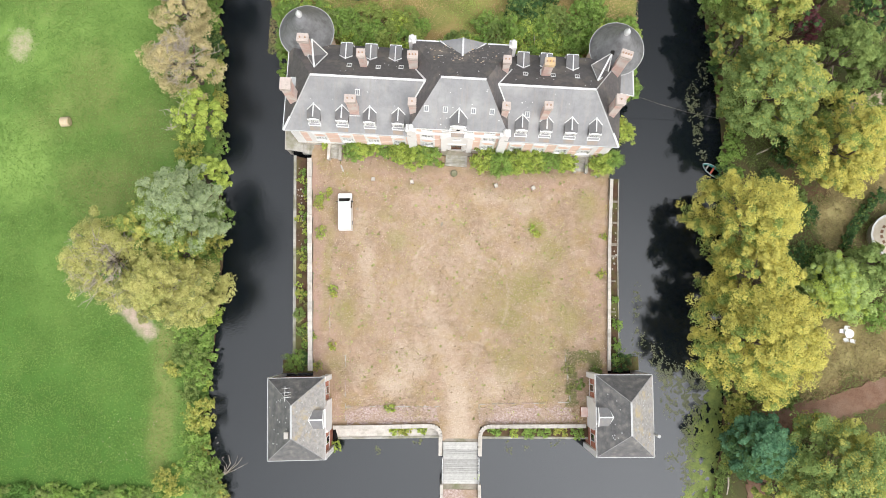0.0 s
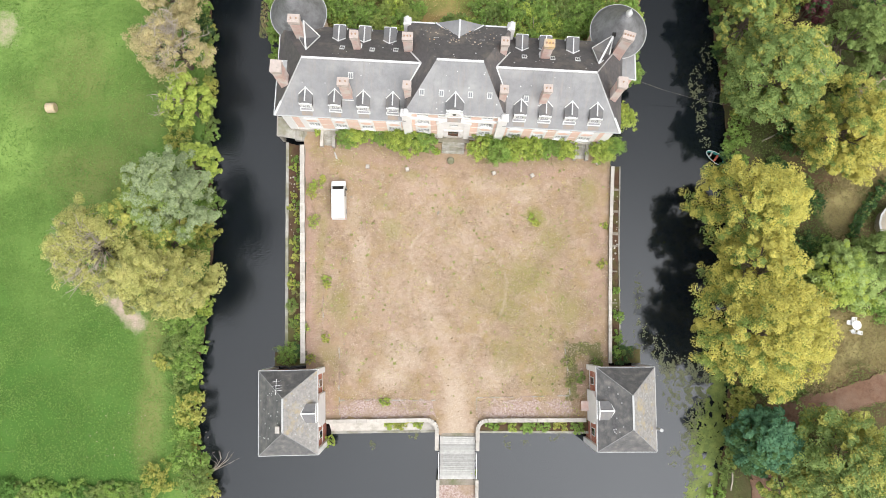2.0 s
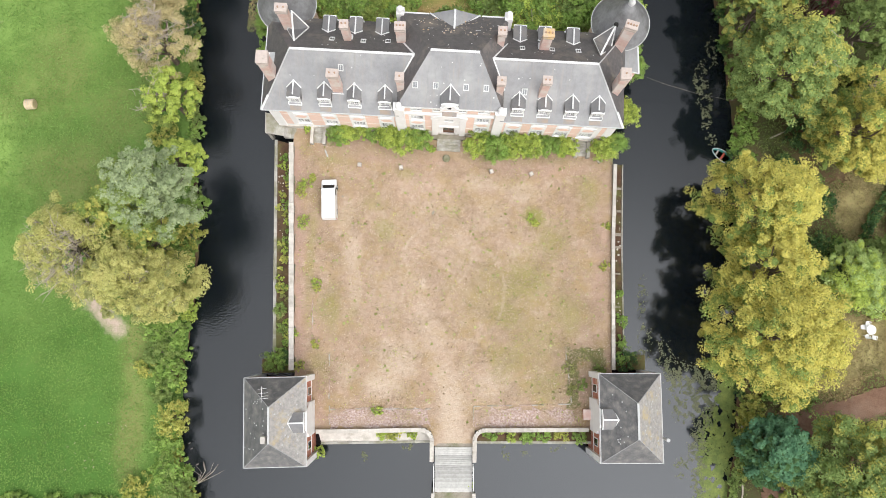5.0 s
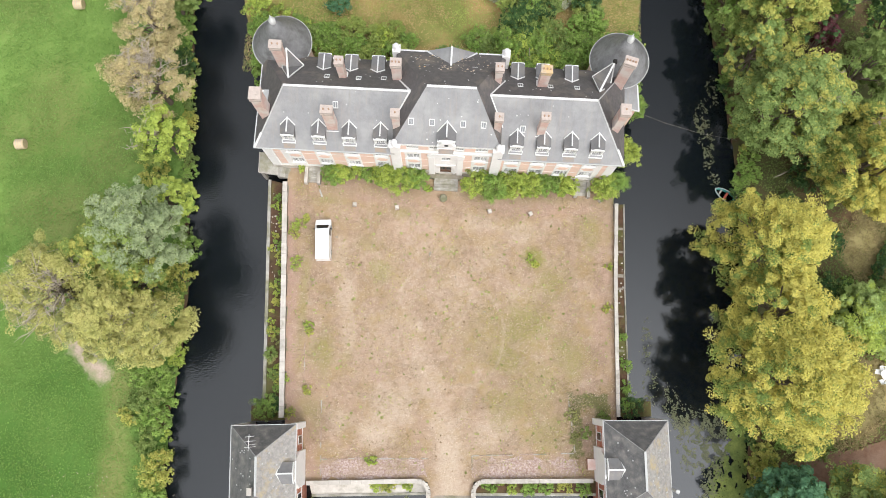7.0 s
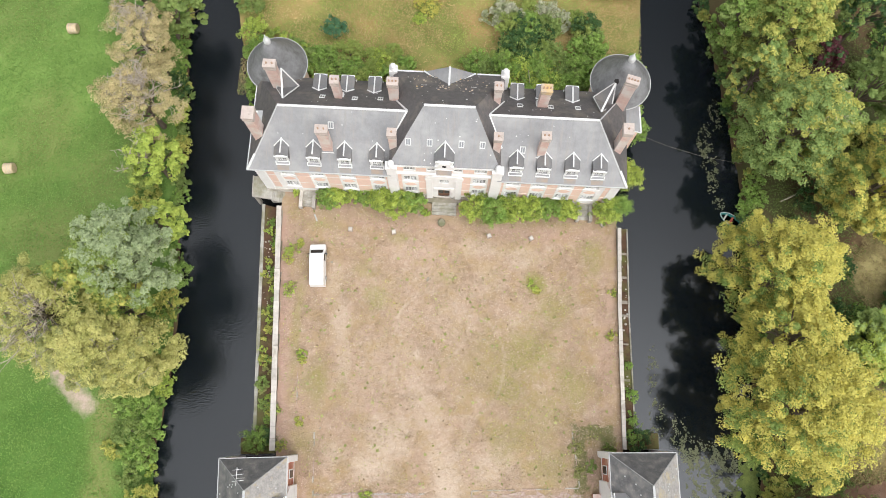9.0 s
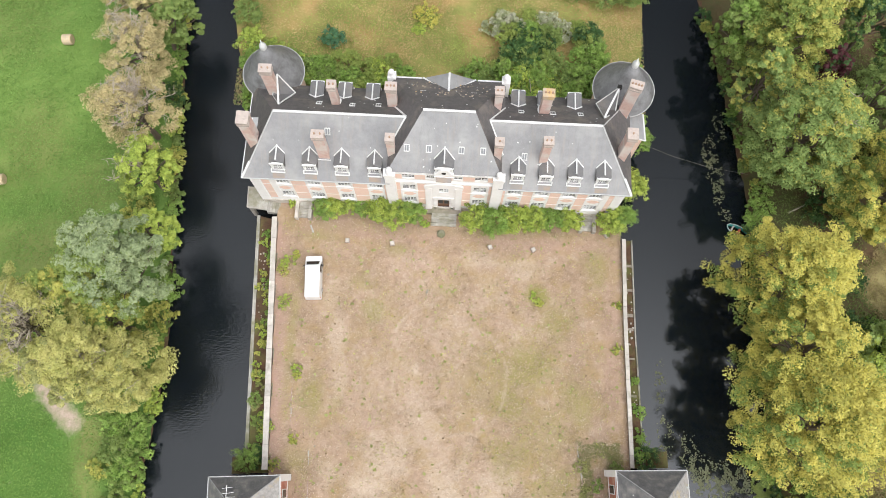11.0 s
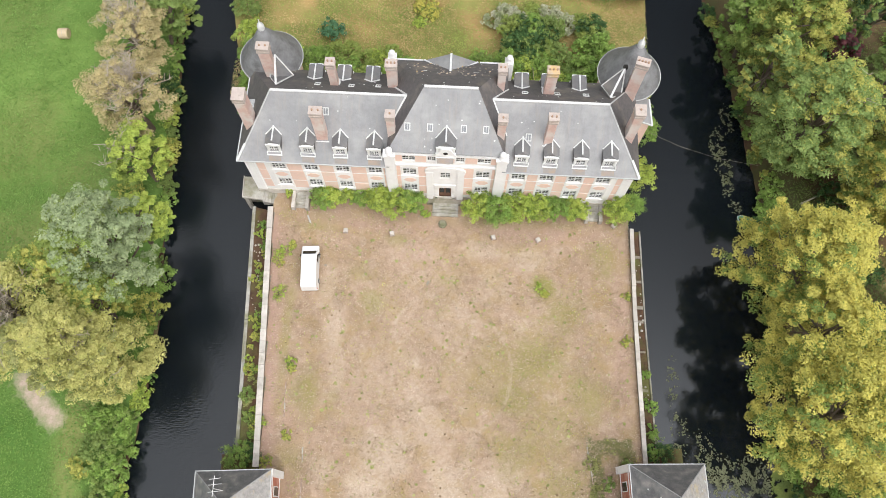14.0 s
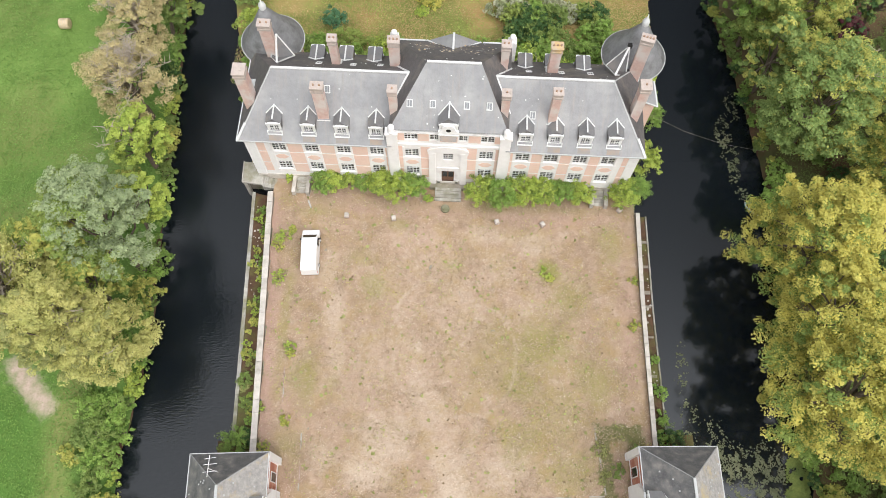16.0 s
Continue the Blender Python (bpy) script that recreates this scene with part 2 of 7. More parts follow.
M["bark"] = surface("grey_bark", (0.2, 0.16, 0.12), (0.12, 0.09, 0.07), 4, bump=0.6)
M["bare"] = surface("bare_pale_twigs", (0.5, 0.44, 0.36), (0.38, 0.32, 0.26), 3)
M["straw"] = surface("straw", (0.66, 0.54, 0.36), (0.5, 0.38, 0.23), 5, bump=0.6)
M["paint"] = surface("white_van_paint", (0.86, 0.86, 0.86), (0.82, 0.82, 0.82), 0.5, rough=0.25, spec=0.5)
M["black"] = surface("black_rubber", (0.025, 0.025, 0.026), (0.04, 0.04, 0.04), 4)
M["teal"] = surface("teal_painted_hull", (0.05, 0.32, 0.28), (0.04, 0.25, 0.22), 3, rough=0.5)
M["redwood"] = surface("red_painted_board", (0.5, 0.13, 0.09), (0.42, 0.1, 0.07), 3)
M["plastic"] = surface("white_garden_plastic", (0.85, 0.85, 0.83), (0.78, 0.78, 0.76), 2, rough=0.4)
M["awning"] = surface("cream_canvas", (0.52, 0.46, 0.37), (0.42, 0.37, 0.29), 2)
M["reed"] = leaf_mat("reed", (0.2, 0.2, 0.06), (0.12, 0.15, 0.04))
LEAF = {
    "yellow": leaf_mat("yellow_lime_leaves", (0.69, 0.61, 0.145), (0.46, 0.44, 0.105), tone=0.14),
    "gold": leaf_mat("golden_green_leaves", (0.56, 0.53, 0.14), (0.36, 0.39, 0.09)),
    "green": leaf_mat("mid_green_leaves", (0.28, 0.36, 0.1), (0.15, 0.22, 0.06)),
    "mixed": leaf_mat("turning_green_leaves", (0.32, 0.41, 0.13), (0.17, 0.26, 0.07)),
    "bright": leaf_mat("bright_green_leaves", (0.52, 0.6, 0.13), (0.33, 0.43, 0.08)),
    "shrub": leaf_mat("fresh_green_shrub_leaves", (0.33, 0.47, 0.11), (0.18, 0.3, 0.06)),
    "dark": leaf_mat("dark_green_leaves", (0.087, 0.174, 0.0508), (0.0508, 0.102, 0.0362)),
    "blue": leaf_mat("blue_green_needles", (0.15, 0.3, 0.155), (0.07, 0.18, 0.09)),
    "greygreen": leaf_mat("grey_green_willow_leaves", (0.41, 0.48, 0.26), (0.27, 0.34, 0.17)),
    "ochre": leaf_mat("ochre_autumn_leaves", (0.6, 0.56, 0.2), (0.41, 0.42, 0.13)),
    "brown": leaf_mat("brownish_thinning_leaves", (0.6, 0.5, 0.26), (0.44, 0.38, 0.19)),
    "purple": leaf_mat("purple_leaves", (0.145, 0.0435, 0.0508), (0.0725, 0.0261, 0.029)),
    "lily": leaf_mat("floating_weed", (0.19, 0.2, 0.11), (0.13, 0.145, 0.075)),
    "algae": leaf_mat("bright_duckweed", (0.25, 0.3, 0.075), (0.14, 0.19, 0.05)),
    "dryblade": leaf_mat("dry_grass_blades", (0.5, 0.385, 0.275), (0.33, 0.245, 0.155)),
    "withered": leaf_mat("withered_brown_blades", (0.27, 0.19, 0.105), (0.19, 0.135, 0.075)),
    "straw": leaf_mat("straw_and_green_blades", (0.58, 0.42, 0.21), (0.4, 0.3, 0.13), scale=0.25),
    "meadow": leaf_mat("meadow_blades", (0.19, 0.31, 0.074), (0.135, 0.24, 0.05), tone=0.25, scale=0.3),
    "feathery": leaf_mat("pale_feathery_leaves", (0.46, 0.56, 0.2), (0.33, 0.45, 0.13)),
    "lime": leaf_mat("green_lime_leaves", (0.3, 0.37, 0.09), (0.18, 0.26, 0.06)),
    "olive": leaf_mat("olive_leaves", (0.38, 0.38, 0.15), (0.25, 0.27, 0.09)),
    "clover": leaf_mat("clover_leaves", (0.15, 0.29, 0.06), (0.1, 0.2, 0.04)),
    # darkened with the wood's ground, tree shade in the colour
    "woodblade": leaf_mat("rough_wood_grass", (0.19, 0.235, 0.062), (0.1, 0.14, 0.038), scale=0.3),
    "bleached": leaf_mat("bleached_blades", (0.64, 0.53, 0.42), (0.5, 0.39, 0.3)),
    "garden": leaf_mat("green_garden_blades", (0.36, 0.42, 0.11), (0.22, 0.3, 0.07), scale=0.3),
    "woodstraw": leaf_mat("brown_dry_wood_grass", (0.36, 0.28, 0.13), (0.22, 0.19, 0.08), scale=0.3),
    "flower": leaf_mat("pale_flower_heads", (0.56, 0.54, 0.42), (0.28, 0.33, 0.14)),
}
streaked(M["slate"], (0.33, 0.295, 0.265), 2.4, 0.25, 0.56, 0.55)
streaked(M["slate"], (0.17, 0.167, 0.165), 1.1, 0.22, 0.62, 0.5)
streaked(M["slate_pav"], (0.075, 0.074, 0.077), 1.4, 0.7, 0.57, 0.6)
streaked(M["slate_lit_lichen"], (0.17, 0.165, 0.16), 2.0, 1.6, 0.6, 0.6)
streaked(M["court"], (0.33, 0.205, 0.13), 0.42, 0.42, 0.56, 0.5)
streaked(M["court"], (0.54, 0.44, 0.345), 0.75, 0.75, 0.58, 0.5)
streaked(M["court"], (0.27, 0.215, 0.1), 0.6, 0.6, 0.6, 0.45)
streaked(M["meadow"], (0.19, 0.26, 0.065), 0.5, 0.5, 0.56, 0.5)
streaked(M["meadow"], (0.075, 0.155, 0.03), 0.9, 0.9, 0.58, 0.5)
masked(M["court"], [("green", (0.31, 0.265, 0.1), (0.2, 0.19, 0.065), 2.0), ("bare", (0.56, 0.465, 0.365), (0.41, 0.31, 0.225), 2.2), ("pink", (0.45, 0.3, 0.25), (0.34, 0.22, 0.17), 2.0), ("lush", (0.17, 0.17, 0.06), (0.1, 0.115, 0.04), 1.8)], (0.64, 1.1))
masked(M["meadow"], [("rich", (0.085, 0.185, 0.03), (0.055, 0.13, 0.022), 1.6), ("light", (0.24, 0.36, 0.09), (0.18, 0.29, 0.065), 1.6), ("dull", (0.24, 0.25, 0.085), (0.16, 0.2, 0.055), 1.6), ("bare", (0.52, 0.41, 0.33), (0.4, 0.3, 0.235), 1.4)], (0.6, 1.15))
masked(M["woodfloor"], [("dry", (0.42, 0.34, 0.16), (0.26, 0.24, 0.09), 1.0)], (0.66, 1.05))
wm = bpy.data.materials.new("dark_moat_water")
wm.use_nodes = True
b = wm.node_tree.nodes["Principled BSDF"]
b.inputs["Base Color"].default_value = (0.0065, 0.009, 0.0115, 1)
b.inputs["Roughness"].default_value = 0.06
b.inputs["IOR"].default_value = 1.5
wg = wm.node_tree.nodes.new("ShaderNodeNewGeometry")
wt = wm.node_tree.nodes.new("ShaderNodeTexNoise")
wt.inputs["Scale"].default_value = 1.0
wt.inputs["Detail"].default_value = 4
wb = wm.node_tree.nodes.new("ShaderNodeBump")
wb.inputs["Strength"].default_value = 0.3
wb.inputs["Distance"].default_value = 0.1
wmap = wm.node_tree.nodes.new("ShaderNodeMapping")          # ripples drawn out across the wind
wmap.inputs["Scale"].default_value = (2.0, 6.0, 1.0)
wm.node_tree.links.new(wg.outputs["Position"], wmap.inputs["Vector"])
wm.node_tree.links.new(wmap.outputs[0], wt.inputs["Vector"])
wm.node_tree.links.new(wt.outputs["Fac"], wb.inputs["Height"])
wm.node_tree.links.new(wb.outputs[0], b.inputs["Normal"])
wx = wm.node_tree.nodes.new("ShaderNodeSeparateXYZ")     # wind ruffles the west arm; the rest lies sheltered
wr = wm.node_tree.nodes.new("ShaderNodeMapRange")
wr.inputs[1].default_value, wr.inputs[2].default_value, wr.inputs[3].default_value, wr.inputs[4].default_value = -20, 5, 0.3, 0.035
wm.node_tree.links.new(wg.outputs["Position"], wx.inputs[0])
wm.node_tree.links.new(wx.outputs["X"], wr.inputs[0])
wm.node_tree.links.new(wr.outputs[0], wb.inputs["Strength"])
M["water"] = wm


# ---- mesh helpers ----
class Geo:
    """Gathers corners and faces of one mesh."""

    def __init__(self):
        self.v, self.f = [], []

    def add(self, pts, faces):
        o = len(self.v)
        self.v += [tuple(p) for p in pts]
        self.f += [tuple(i + o for i in q) for q in faces]
        return self

    def box(self, x0, x1, y0, y1, z0, z1):
        return self.add([(x, y, z) for z in (z0, z1) for x, y in ((x0, y0), (x1, y0), (x1, y1), (x0, y1))],
                        [(3, 2, 1, 0), (4, 5, 6, 7), (0, 1, 5, 4), (1, 2, 6, 5), (2, 3, 7, 6), (3, 0, 4, 7)])

    def slab(self, base, top):
        """A solid between two loops of equal length, from the ground up."""
        n = len(base)
        return self.add(list(base) + list(top), [tuple(range(n))[::-1], tuple(range(n, 2 * n))] +
                        [(i, (i + 1) % n, n + (i + 1) % n, n + i) for i in range(n)])

    def prism(self, pts, z0, z1):
        return self.slab([(x, y, z0) for x, y in pts], [(x, y, z1) for x, y in pts])

    def beam(self, a, c, w, h):
        """A square bar from a to c, w wide and h high, level across."""
        a, c = Vector(a), Vector(c)
        d = (c - a).normalized()
        s = d.cross(Vector((0, 0, 1)))
        s = (s.normalized() if s.length > 1e-4 else Vector((1, 0, 0))) * w / 2
        u = s.cross(d).normalized() * h / 2
        return self.slab([a - s - u, a + s - u, a + s + u, a - s + u], [c - s - u, c + s - u, c + s + u, c - s + u])

    def tube(self, pts, radii, n=6):
        o = len(self.v)
        for k, p in enumerate(pts):
            p = Vector(p)
            d = Vector(pts[min(k + 1, len(pts) - 1)]) - Vector(pts[max(k - 1, 0)])
            q = d.to_track_quat("Z", "Y")
            for i in range(n):
                a = 2 * math.pi * i / n
                self.v.append(tuple(p + q @ Vector((math.cos(a) * radii[k], math.sin(a) * radii[k], 0))))
        for k in range(len(pts) - 1):
            for i in range(n):
                j = (i + 1) % n
                self.f.append((o + k * n + i, o + k * n + j, o + (k + 1) * n + j, o + (k + 1) * n + i))
        self.f.append(tuple(o + i for i in range(n))[::-1])
        self.f.append(tuple(o + (len(pts) - 1) * n + i for i in range(n)))
        return self

    def lathe(self, cx, cy, prof, n=32):
        o = len(self.v)
        for r, z in prof:
            for i in range(n):
                a = 2 * math.pi * i / n
                self.v.append((cx + r * math.cos(a), cy + r * math.sin(a), z))
        for k in range(len(prof) - 1):
            for i in range(n):
                j = (i + 1) % n
                self.f.append((o + k * n + i, o + k * n + j, o + (k + 1) * n + j, o + (k + 1) * n + i))
        self.f.append(tuple(o + i for i in range(n))[::-1])
        self.f.append(tuple(o + (len(prof) - 1) * n + i for i in range(n)))
        return self

    def mesh(self, name, material, smooth=False):
        me = bpy.data.meshes.new(name)
        me.from_pydata(self.v, [], self.f)
        me.materials.append(material)
        if smooth:
            me.shade_smooth()
        me.validate()
        return me


def thing(name, label, category, group="", at=(0, 0, 0), rz=0.0):
    """An empty at the base of a thing, to hold its parts."""
    ob = tagged(new(name), label, category, group)
    ob.matrix_world = pose(*at, 0, 0, rz)
    ob.empty_display_size = 0.3
    return ob


def part(name, geo, material, parent=None, label="", bevel=0.0, smooth=False, at=None):
    me = geo if isinstance(geo, bpy.types.Mesh) else geo.mesh(name, material, smooth)
    ob = new(name, me)
    if parent:
        ob.parent = parent
    if at is not None:
        ob.matrix_local = at
    if label:
        ob["label"] = label
    if bevel:
        mod = ob.modifiers.new("soft_edges", "BEVEL")
        mod.width, mod.segments, mod.limit_method = bevel, 2, "ANGLE"
    return ob


def structure(name, geo, material, label, category="", smooth=False):
    ob = part(name, geo, material, None, "", 0, smooth)
    return tagged(ob, label, category or name.split("_")[0], "", "structure")


def rough_line(pts, step, amp, seed):
    """A broken line with small irregular steps."""
    rng = random.Random(seed)
    out = []
    for (x0, y0), (x1, y1) in zip(pts, pts[1:]):
        n = max(1, int(math.hypot(x1 - x0, y1 - y0) / step))
        for k in range(n):
            t = k / n
            out.append((x0 + (x1 - x0) * t + rng.uniform(-amp, amp), y0 + (y1 - y0) * t + rng.uniform(-amp, amp)))
    return out + [pts[-1]]


def interp(y, pts):
    """x along a line of (y, x) points, y rising."""
    return float(np.interp(y, [p[0] for p in pts], [p[1] for p in pts]))


# ---- ground and water ----
WATER, MEADOW = -3.0, -1.8
BANK_W = [(-60, -27), (-28.8, -27.2), (-20.6, -30.2), (-12, -30.2), (-0.3, -29.6), (15.8, -31.0), (41, -33.2), (70, -36)]
BANK_E = [(-60, 37), (-26.2, 39.4), (-20, 40.8), (-12, 41.2), (-8.4, 40.6), (17, 40.4), (25, 40.2), (40, 38), (50, 36), (70, 33)]


def ground_height(x, y):
    wob = 0.5 * noise.noise(Vector((x * 0.25, y * 0.25, 3))) + 0.25 * noise.noise(Vector((x * 0.8, y * 0.8, 7)))
    d = max(interp(y, BANK_W) - x, x - interp(y, BANK_E), abs(y) - 62) if abs(y) < 70 else 9
    d += wob
    t = min(1, max(0, (d + 1.4) / 2.6))
    t = t * t * (3 - 2 * t)
    return -4.6 + t * (MEADOW + 4.6) + 0.12 * wob


axis_x = [-1500, -700, -300, -140] + list(np.arange(-100, 100.1, 1.0)) + [140, 300, 700, 1500]
axis_y = [-1500, -700, -300, -140] + list(np.arange(-80, 90.1, 1.0)) + [140, 300, 700, 1500]
gv = [(x, y, ground_height(x, y)) for y in axis_y for x in axis_x]
nx = len(axis_x)
cells = []
for j in range(len(axis_y) - 1):
    for i in range(nx - 1):
        cells.append((j * nx + i, j * nx + i + 1, (j + 1) * nx + i + 1, (j + 1) * nx + i))
gm = bpy.data.meshes.new("ground")
gm.from_pydata([tuple(map(float, p)) for p in gv], [], cells)
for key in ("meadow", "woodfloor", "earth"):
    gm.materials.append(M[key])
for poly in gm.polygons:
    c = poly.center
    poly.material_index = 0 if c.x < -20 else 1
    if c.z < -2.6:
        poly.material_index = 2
gm.shade_smooth()
tagged(new("ground", gm), "mown green meadow, and woodland floor toned dark for tree shade, round the moat", "ground", "", "structure")
structure("water", Geo().add([(-70, -75, WATER), (70, -75, WATER), (70, 85, WATER), (-70, 85, WATER)], [(0, 1, 2, 3)]), M["water"],
          "still dark moat water reflecting sky and trees", "water")


def spots(x, y, rows, wob=0.35):
    """How strongly a place lies within any of the rows (x, y, rx, ry, strength)."""
    best = 0.0
    for cx, cy, rx, ry, s in rows:
        d = math.hypot((x - cx) / rx, (y - cy) / ry) + wob * noise.noise(Vector((x * 0.45, y * 0.45, cx)))
        best = max(best, s * min(1.0, max(0.0, 1.45 - d)))
    return best


def near_line(x, y, pts, width):
    best = 9.0
    for (x0, y0), (x1, y1) in zip(pts, pts[1:]):
        dx, dy = x1 - x0, y1 - y0
        t = min(1, max(0, ((x - x0) * dx + (y - y0) * dy) / (dx * dx + dy * dy)))
        best = min(best, math.hypot(x - x0 - t * dx, y - y0 - t * dy))
    return max(0.0, 1 - best / width)


def give(mesh, name, values):
    at = mesh.attributes.new(name, "FLOAT", "POINT")
    at.data.foreach_set("value", values)


MEADOW_LIGHT = [(-59, 15, 5, 6, 0.75), (-58, 33, 10, 7, 0.4), (-52, -2, 7, 7, 0.22), (-47, 36, 6, 10, 0.35), (-50, 2, 4, 6, 0.3), (-44, -14, 5, 5, 0.2)]
MEADOW_DULL = [(-46, 12, 8, 5, 0.5), (-50, 26, 5, 7, 0.45), (-36.3, -9, 1.6, 7, 0.7), (-35.8, -20, 1.8, 7, 0.75), (-55, 22, 5, 4, 0.35), (-42, 20, 4, 6, 0.4), (-38, 28, 2, 12, 0.35), (-57, 44, 8, 8, 0.3)]
MEADOW_RICH = [(-52, -24, 16, 14, 0.75), (-44, -14, 7, 9, 0.6), (-60, -8, 9, 9, 0.5), (-41, -28, 8, 6, 0.7)]
MEADOW_BARE = [(-61, 32.2, 1.8, 2.6, 0.4)]
BARE_LINE = [(-43.0, -3.6), (-41.2, -5.4), (-39.6, -6.9), (-38.5, -7.8)]
worn = lambda x, y: max(spots(x, y, MEADOW_BARE), 0.8 * near_line(x, y, BARE_LINE, 1.7 + 0.9 * noise.noise(Vector((x, y, 4)))))
give(gm, "light", [spots(v.co.x, v.co.y, MEADOW_LIGHT) if v.co.x < -28 else 0.0 for v in gm.vertices])
give(gm, "rich", [spots(v.co.x, v.co.y, MEADOW_RICH) if v.co.x < -28 else 0.0 for v in gm.vertices])
give(gm, "dull", [spots(v.co.x, v.co.y, MEADOW_DULL) if v.co.x < -28 else 0.0 for v in gm.vertices])
EAST_DRY = [(52, -7.5, 5, 3.5, 0.75), (58, -4.5, 7, 3.5, 0.85), (66, -2.5, 7, 4, 0.75), (56, 13, 3.5, 4, 0.6), (60, 20, 5, 4, 0.75), (67, 22, 6, 5, 0.75)]
give(gm, "dry", [spots(v.co.x, v.co.y, EAST_DRY) if v.co.x > 40 else 0.0 for v in gm.vertices])
give(gm, "bare", [worn(v.co.x, v.co.y) if v.co.x < -28 else 0.0 for v in gm.vertices])


def patch(name, pts, z, material, label, lift=0.012, seed=1, category=""):
    """A patch of other ground with an uneven rim, laid on level ground."""
    return structure(name, Geo().prism(rough_line(pts + [pts[0]], 0.45, 0.3, seed)[:-1], z - 0.3, z + lift), material, label, category)


# island: the courtyard and the garden behind the chateau
COURT = [(-17.7, 17.6), (-15.4, -12.0), (-12.6, -19.0), (2.0, -18.2), (2.0, -20.0), (7.4, -19.7), (7.4, -17.9), (21.6, -17.1), (24.3, -9.5), (23.6, 20.2), (-18.0, 20.2)]
structure("ground_island", Geo().prism(COURT, -4.4, -0.06), M["oldstone"], "masonry base of the courtyard island", "ground")


def inside(x, y, poly):
    hit, k = False, len(poly) - 1
    for i in range(len(poly)):
        (xa, ya), (xb, yb) = poly[i], poly[k]
        if (ya > y) != (yb > y) and x < (xb - xa) * (y - ya) / (yb - ya) + xa:
            hit = not hit
        k = i
    return hit


# the courtyard's surface: a fine grid with worn, green and cobbled stretches
BARE = [(-10.2, 8.6, 1.1, 3.0, 0.39), (-9.2, 4.0, 1.4, 3.6, 0.40), (-8.4, -1.5, 1.4, 3.4, 0.37), (6.8, 13.3, 3.0, 1.4, 0.37), (12.0, 12.4, 3.0, 1.6, 0.41), (0, 0.1, 0.5, 1.0, 0.55), (-2.9, -9.8, 3.2, 3.6, 0.46), (-4.2, -13.4, 3.0, 2.2, 0.48), (0.2, -4.6, 2.2, 3.2, 0.41),
        (1.5, -6.8, 3.0, 3.0, 0.33), (-2, -2, 9, 7, 0.24), (0, 7, 9, 6, 0.23), (8, -14, 6, 3, 0.23), (-9.0, -11.6, 2.2, 2.4, 0.35), (8.6, -12.2, 3.4, 2.6, 0.39), (-1.0, 12.6, 4.0, 2.0, 0.28), (4.0, 4.0, 5.0, 4.0, 0.26), (-5.5, -5.4, 3.0, 3.0, 0.29), (12.0, 5.0, 4.0, 3.0, 0.23), (8.0, 9.0, 3, 3, 0.28)]
GREEN = [(10, -1.0, 7, 6, 0.32), (14.5, -7.0, 5, 5, 0.32), (12.7, 0.9, 4.0, 3.4, 0.48), (16.3, 6.4, 2.6, 3.0, 0.42), (-5.4, 6.6, 1.4, 1.6, 0.48), (10.5, -3.2, 3.0, 2.4, 0.46), (13.9, 9.1, 1.3, 1.5, 0.72), (18.2, -2.6, 2.6, 3.0, 0.42), (10.8, -9.0, 3.0, 3.0, 0.39), (-11.7, -4.4, 1.5, 4.0, 0.48), (-12.4, 15.6, 3.0, 1.2, 0.37), (-3.0, 14.2, 1.6, 0.9, 0.42),
         (-12.4, -11.0, 1.6, 3.5, 0.42), (-8.6, -4.0, 1.0, 1.0, 0.37), (-14.5, 2.0, 0.7, 9.0, 0.37), (20.5, 13.0, 1.6, 3.0, 0.37), (0, 16.6, 22, 0.8, 0.37), (-7.0, 10.0, 2.0, 1.5, 0.33), (3.0, 9.5, 2.0, 1.0, 0.33), (16, -12, 3, 3, 0.37)]
LUSH = [(-4.8, -16.0, 0.8, 0.6, 0.5)]
TRACK = [(4.9, -20.5), (4.5, -17), (4.1, -13), (3.0, -10), (1.8, -6)]
FORK = [(4.1, -13), (5.6, -10.5), (6.6, -7.5)]
axx, axy = np.arange(-18.4, 24.8, 0.3), np.arange(-20.3, 19.7, 0.3)
cv = [(float(x), float(y), 0.05 * noise.noise(Vector((x * 0.7, y * 0.7, 0))) + 0.03 * noise.noise(Vector((x * 2.1, y * 2.1, 5))) - 0.02) for y in axy for x in axx]
ncx = len(axx)
cf = [(j * ncx + i, j * ncx + i + 1, (j + 1) * ncx + i + 1, (j + 1) * ncx + i) for j in range(len(axy) - 1) for i in range(ncx - 1)
      if inside(cv[j * ncx + i][0] + 0.15, cv[j * ncx + i][1] + 0.15, COURT)]
cm = bpy.data.meshes.new("ground_courtyard")
cm.from_pydata(cv, [], cf)
cm.materials.append(M["court"])
ring = lambda x, y: max(0.0, 1 - abs(math.hypot(x - 1.7, y - 3.4) - 4.2 - 0.5 * noise.noise(Vector((x * 0.3, y * 0.3, 1)))) / 0.4) * 0.46
ring2 = lambda x, y: max(0.0, 1 - abs(math.hypot(x - 4.0, y + 1.0) - 6.4 - 0.6 * noise.noise(Vector((x * 0.3, y * 0.3, 8)))) / 0.4) * 0.38
give(cm, "bare", [max(spots(x, y, BARE), 0.5 * min(1, 1.3 * near_line(x, y, TRACK, 3.2 + 0.8 * noise.noise(Vector((x * 0.5, y * 0.5, 2))))) * min(1, max(0.35, (-4 - y) / 10)), 0.4 * near_line(x, y, FORK, 1.4), ring(x, y), ring2(x, y)) for x, y, z in cv])
give(cm, "green", [spots(x, y, GREEN) for x, y, z in cv])
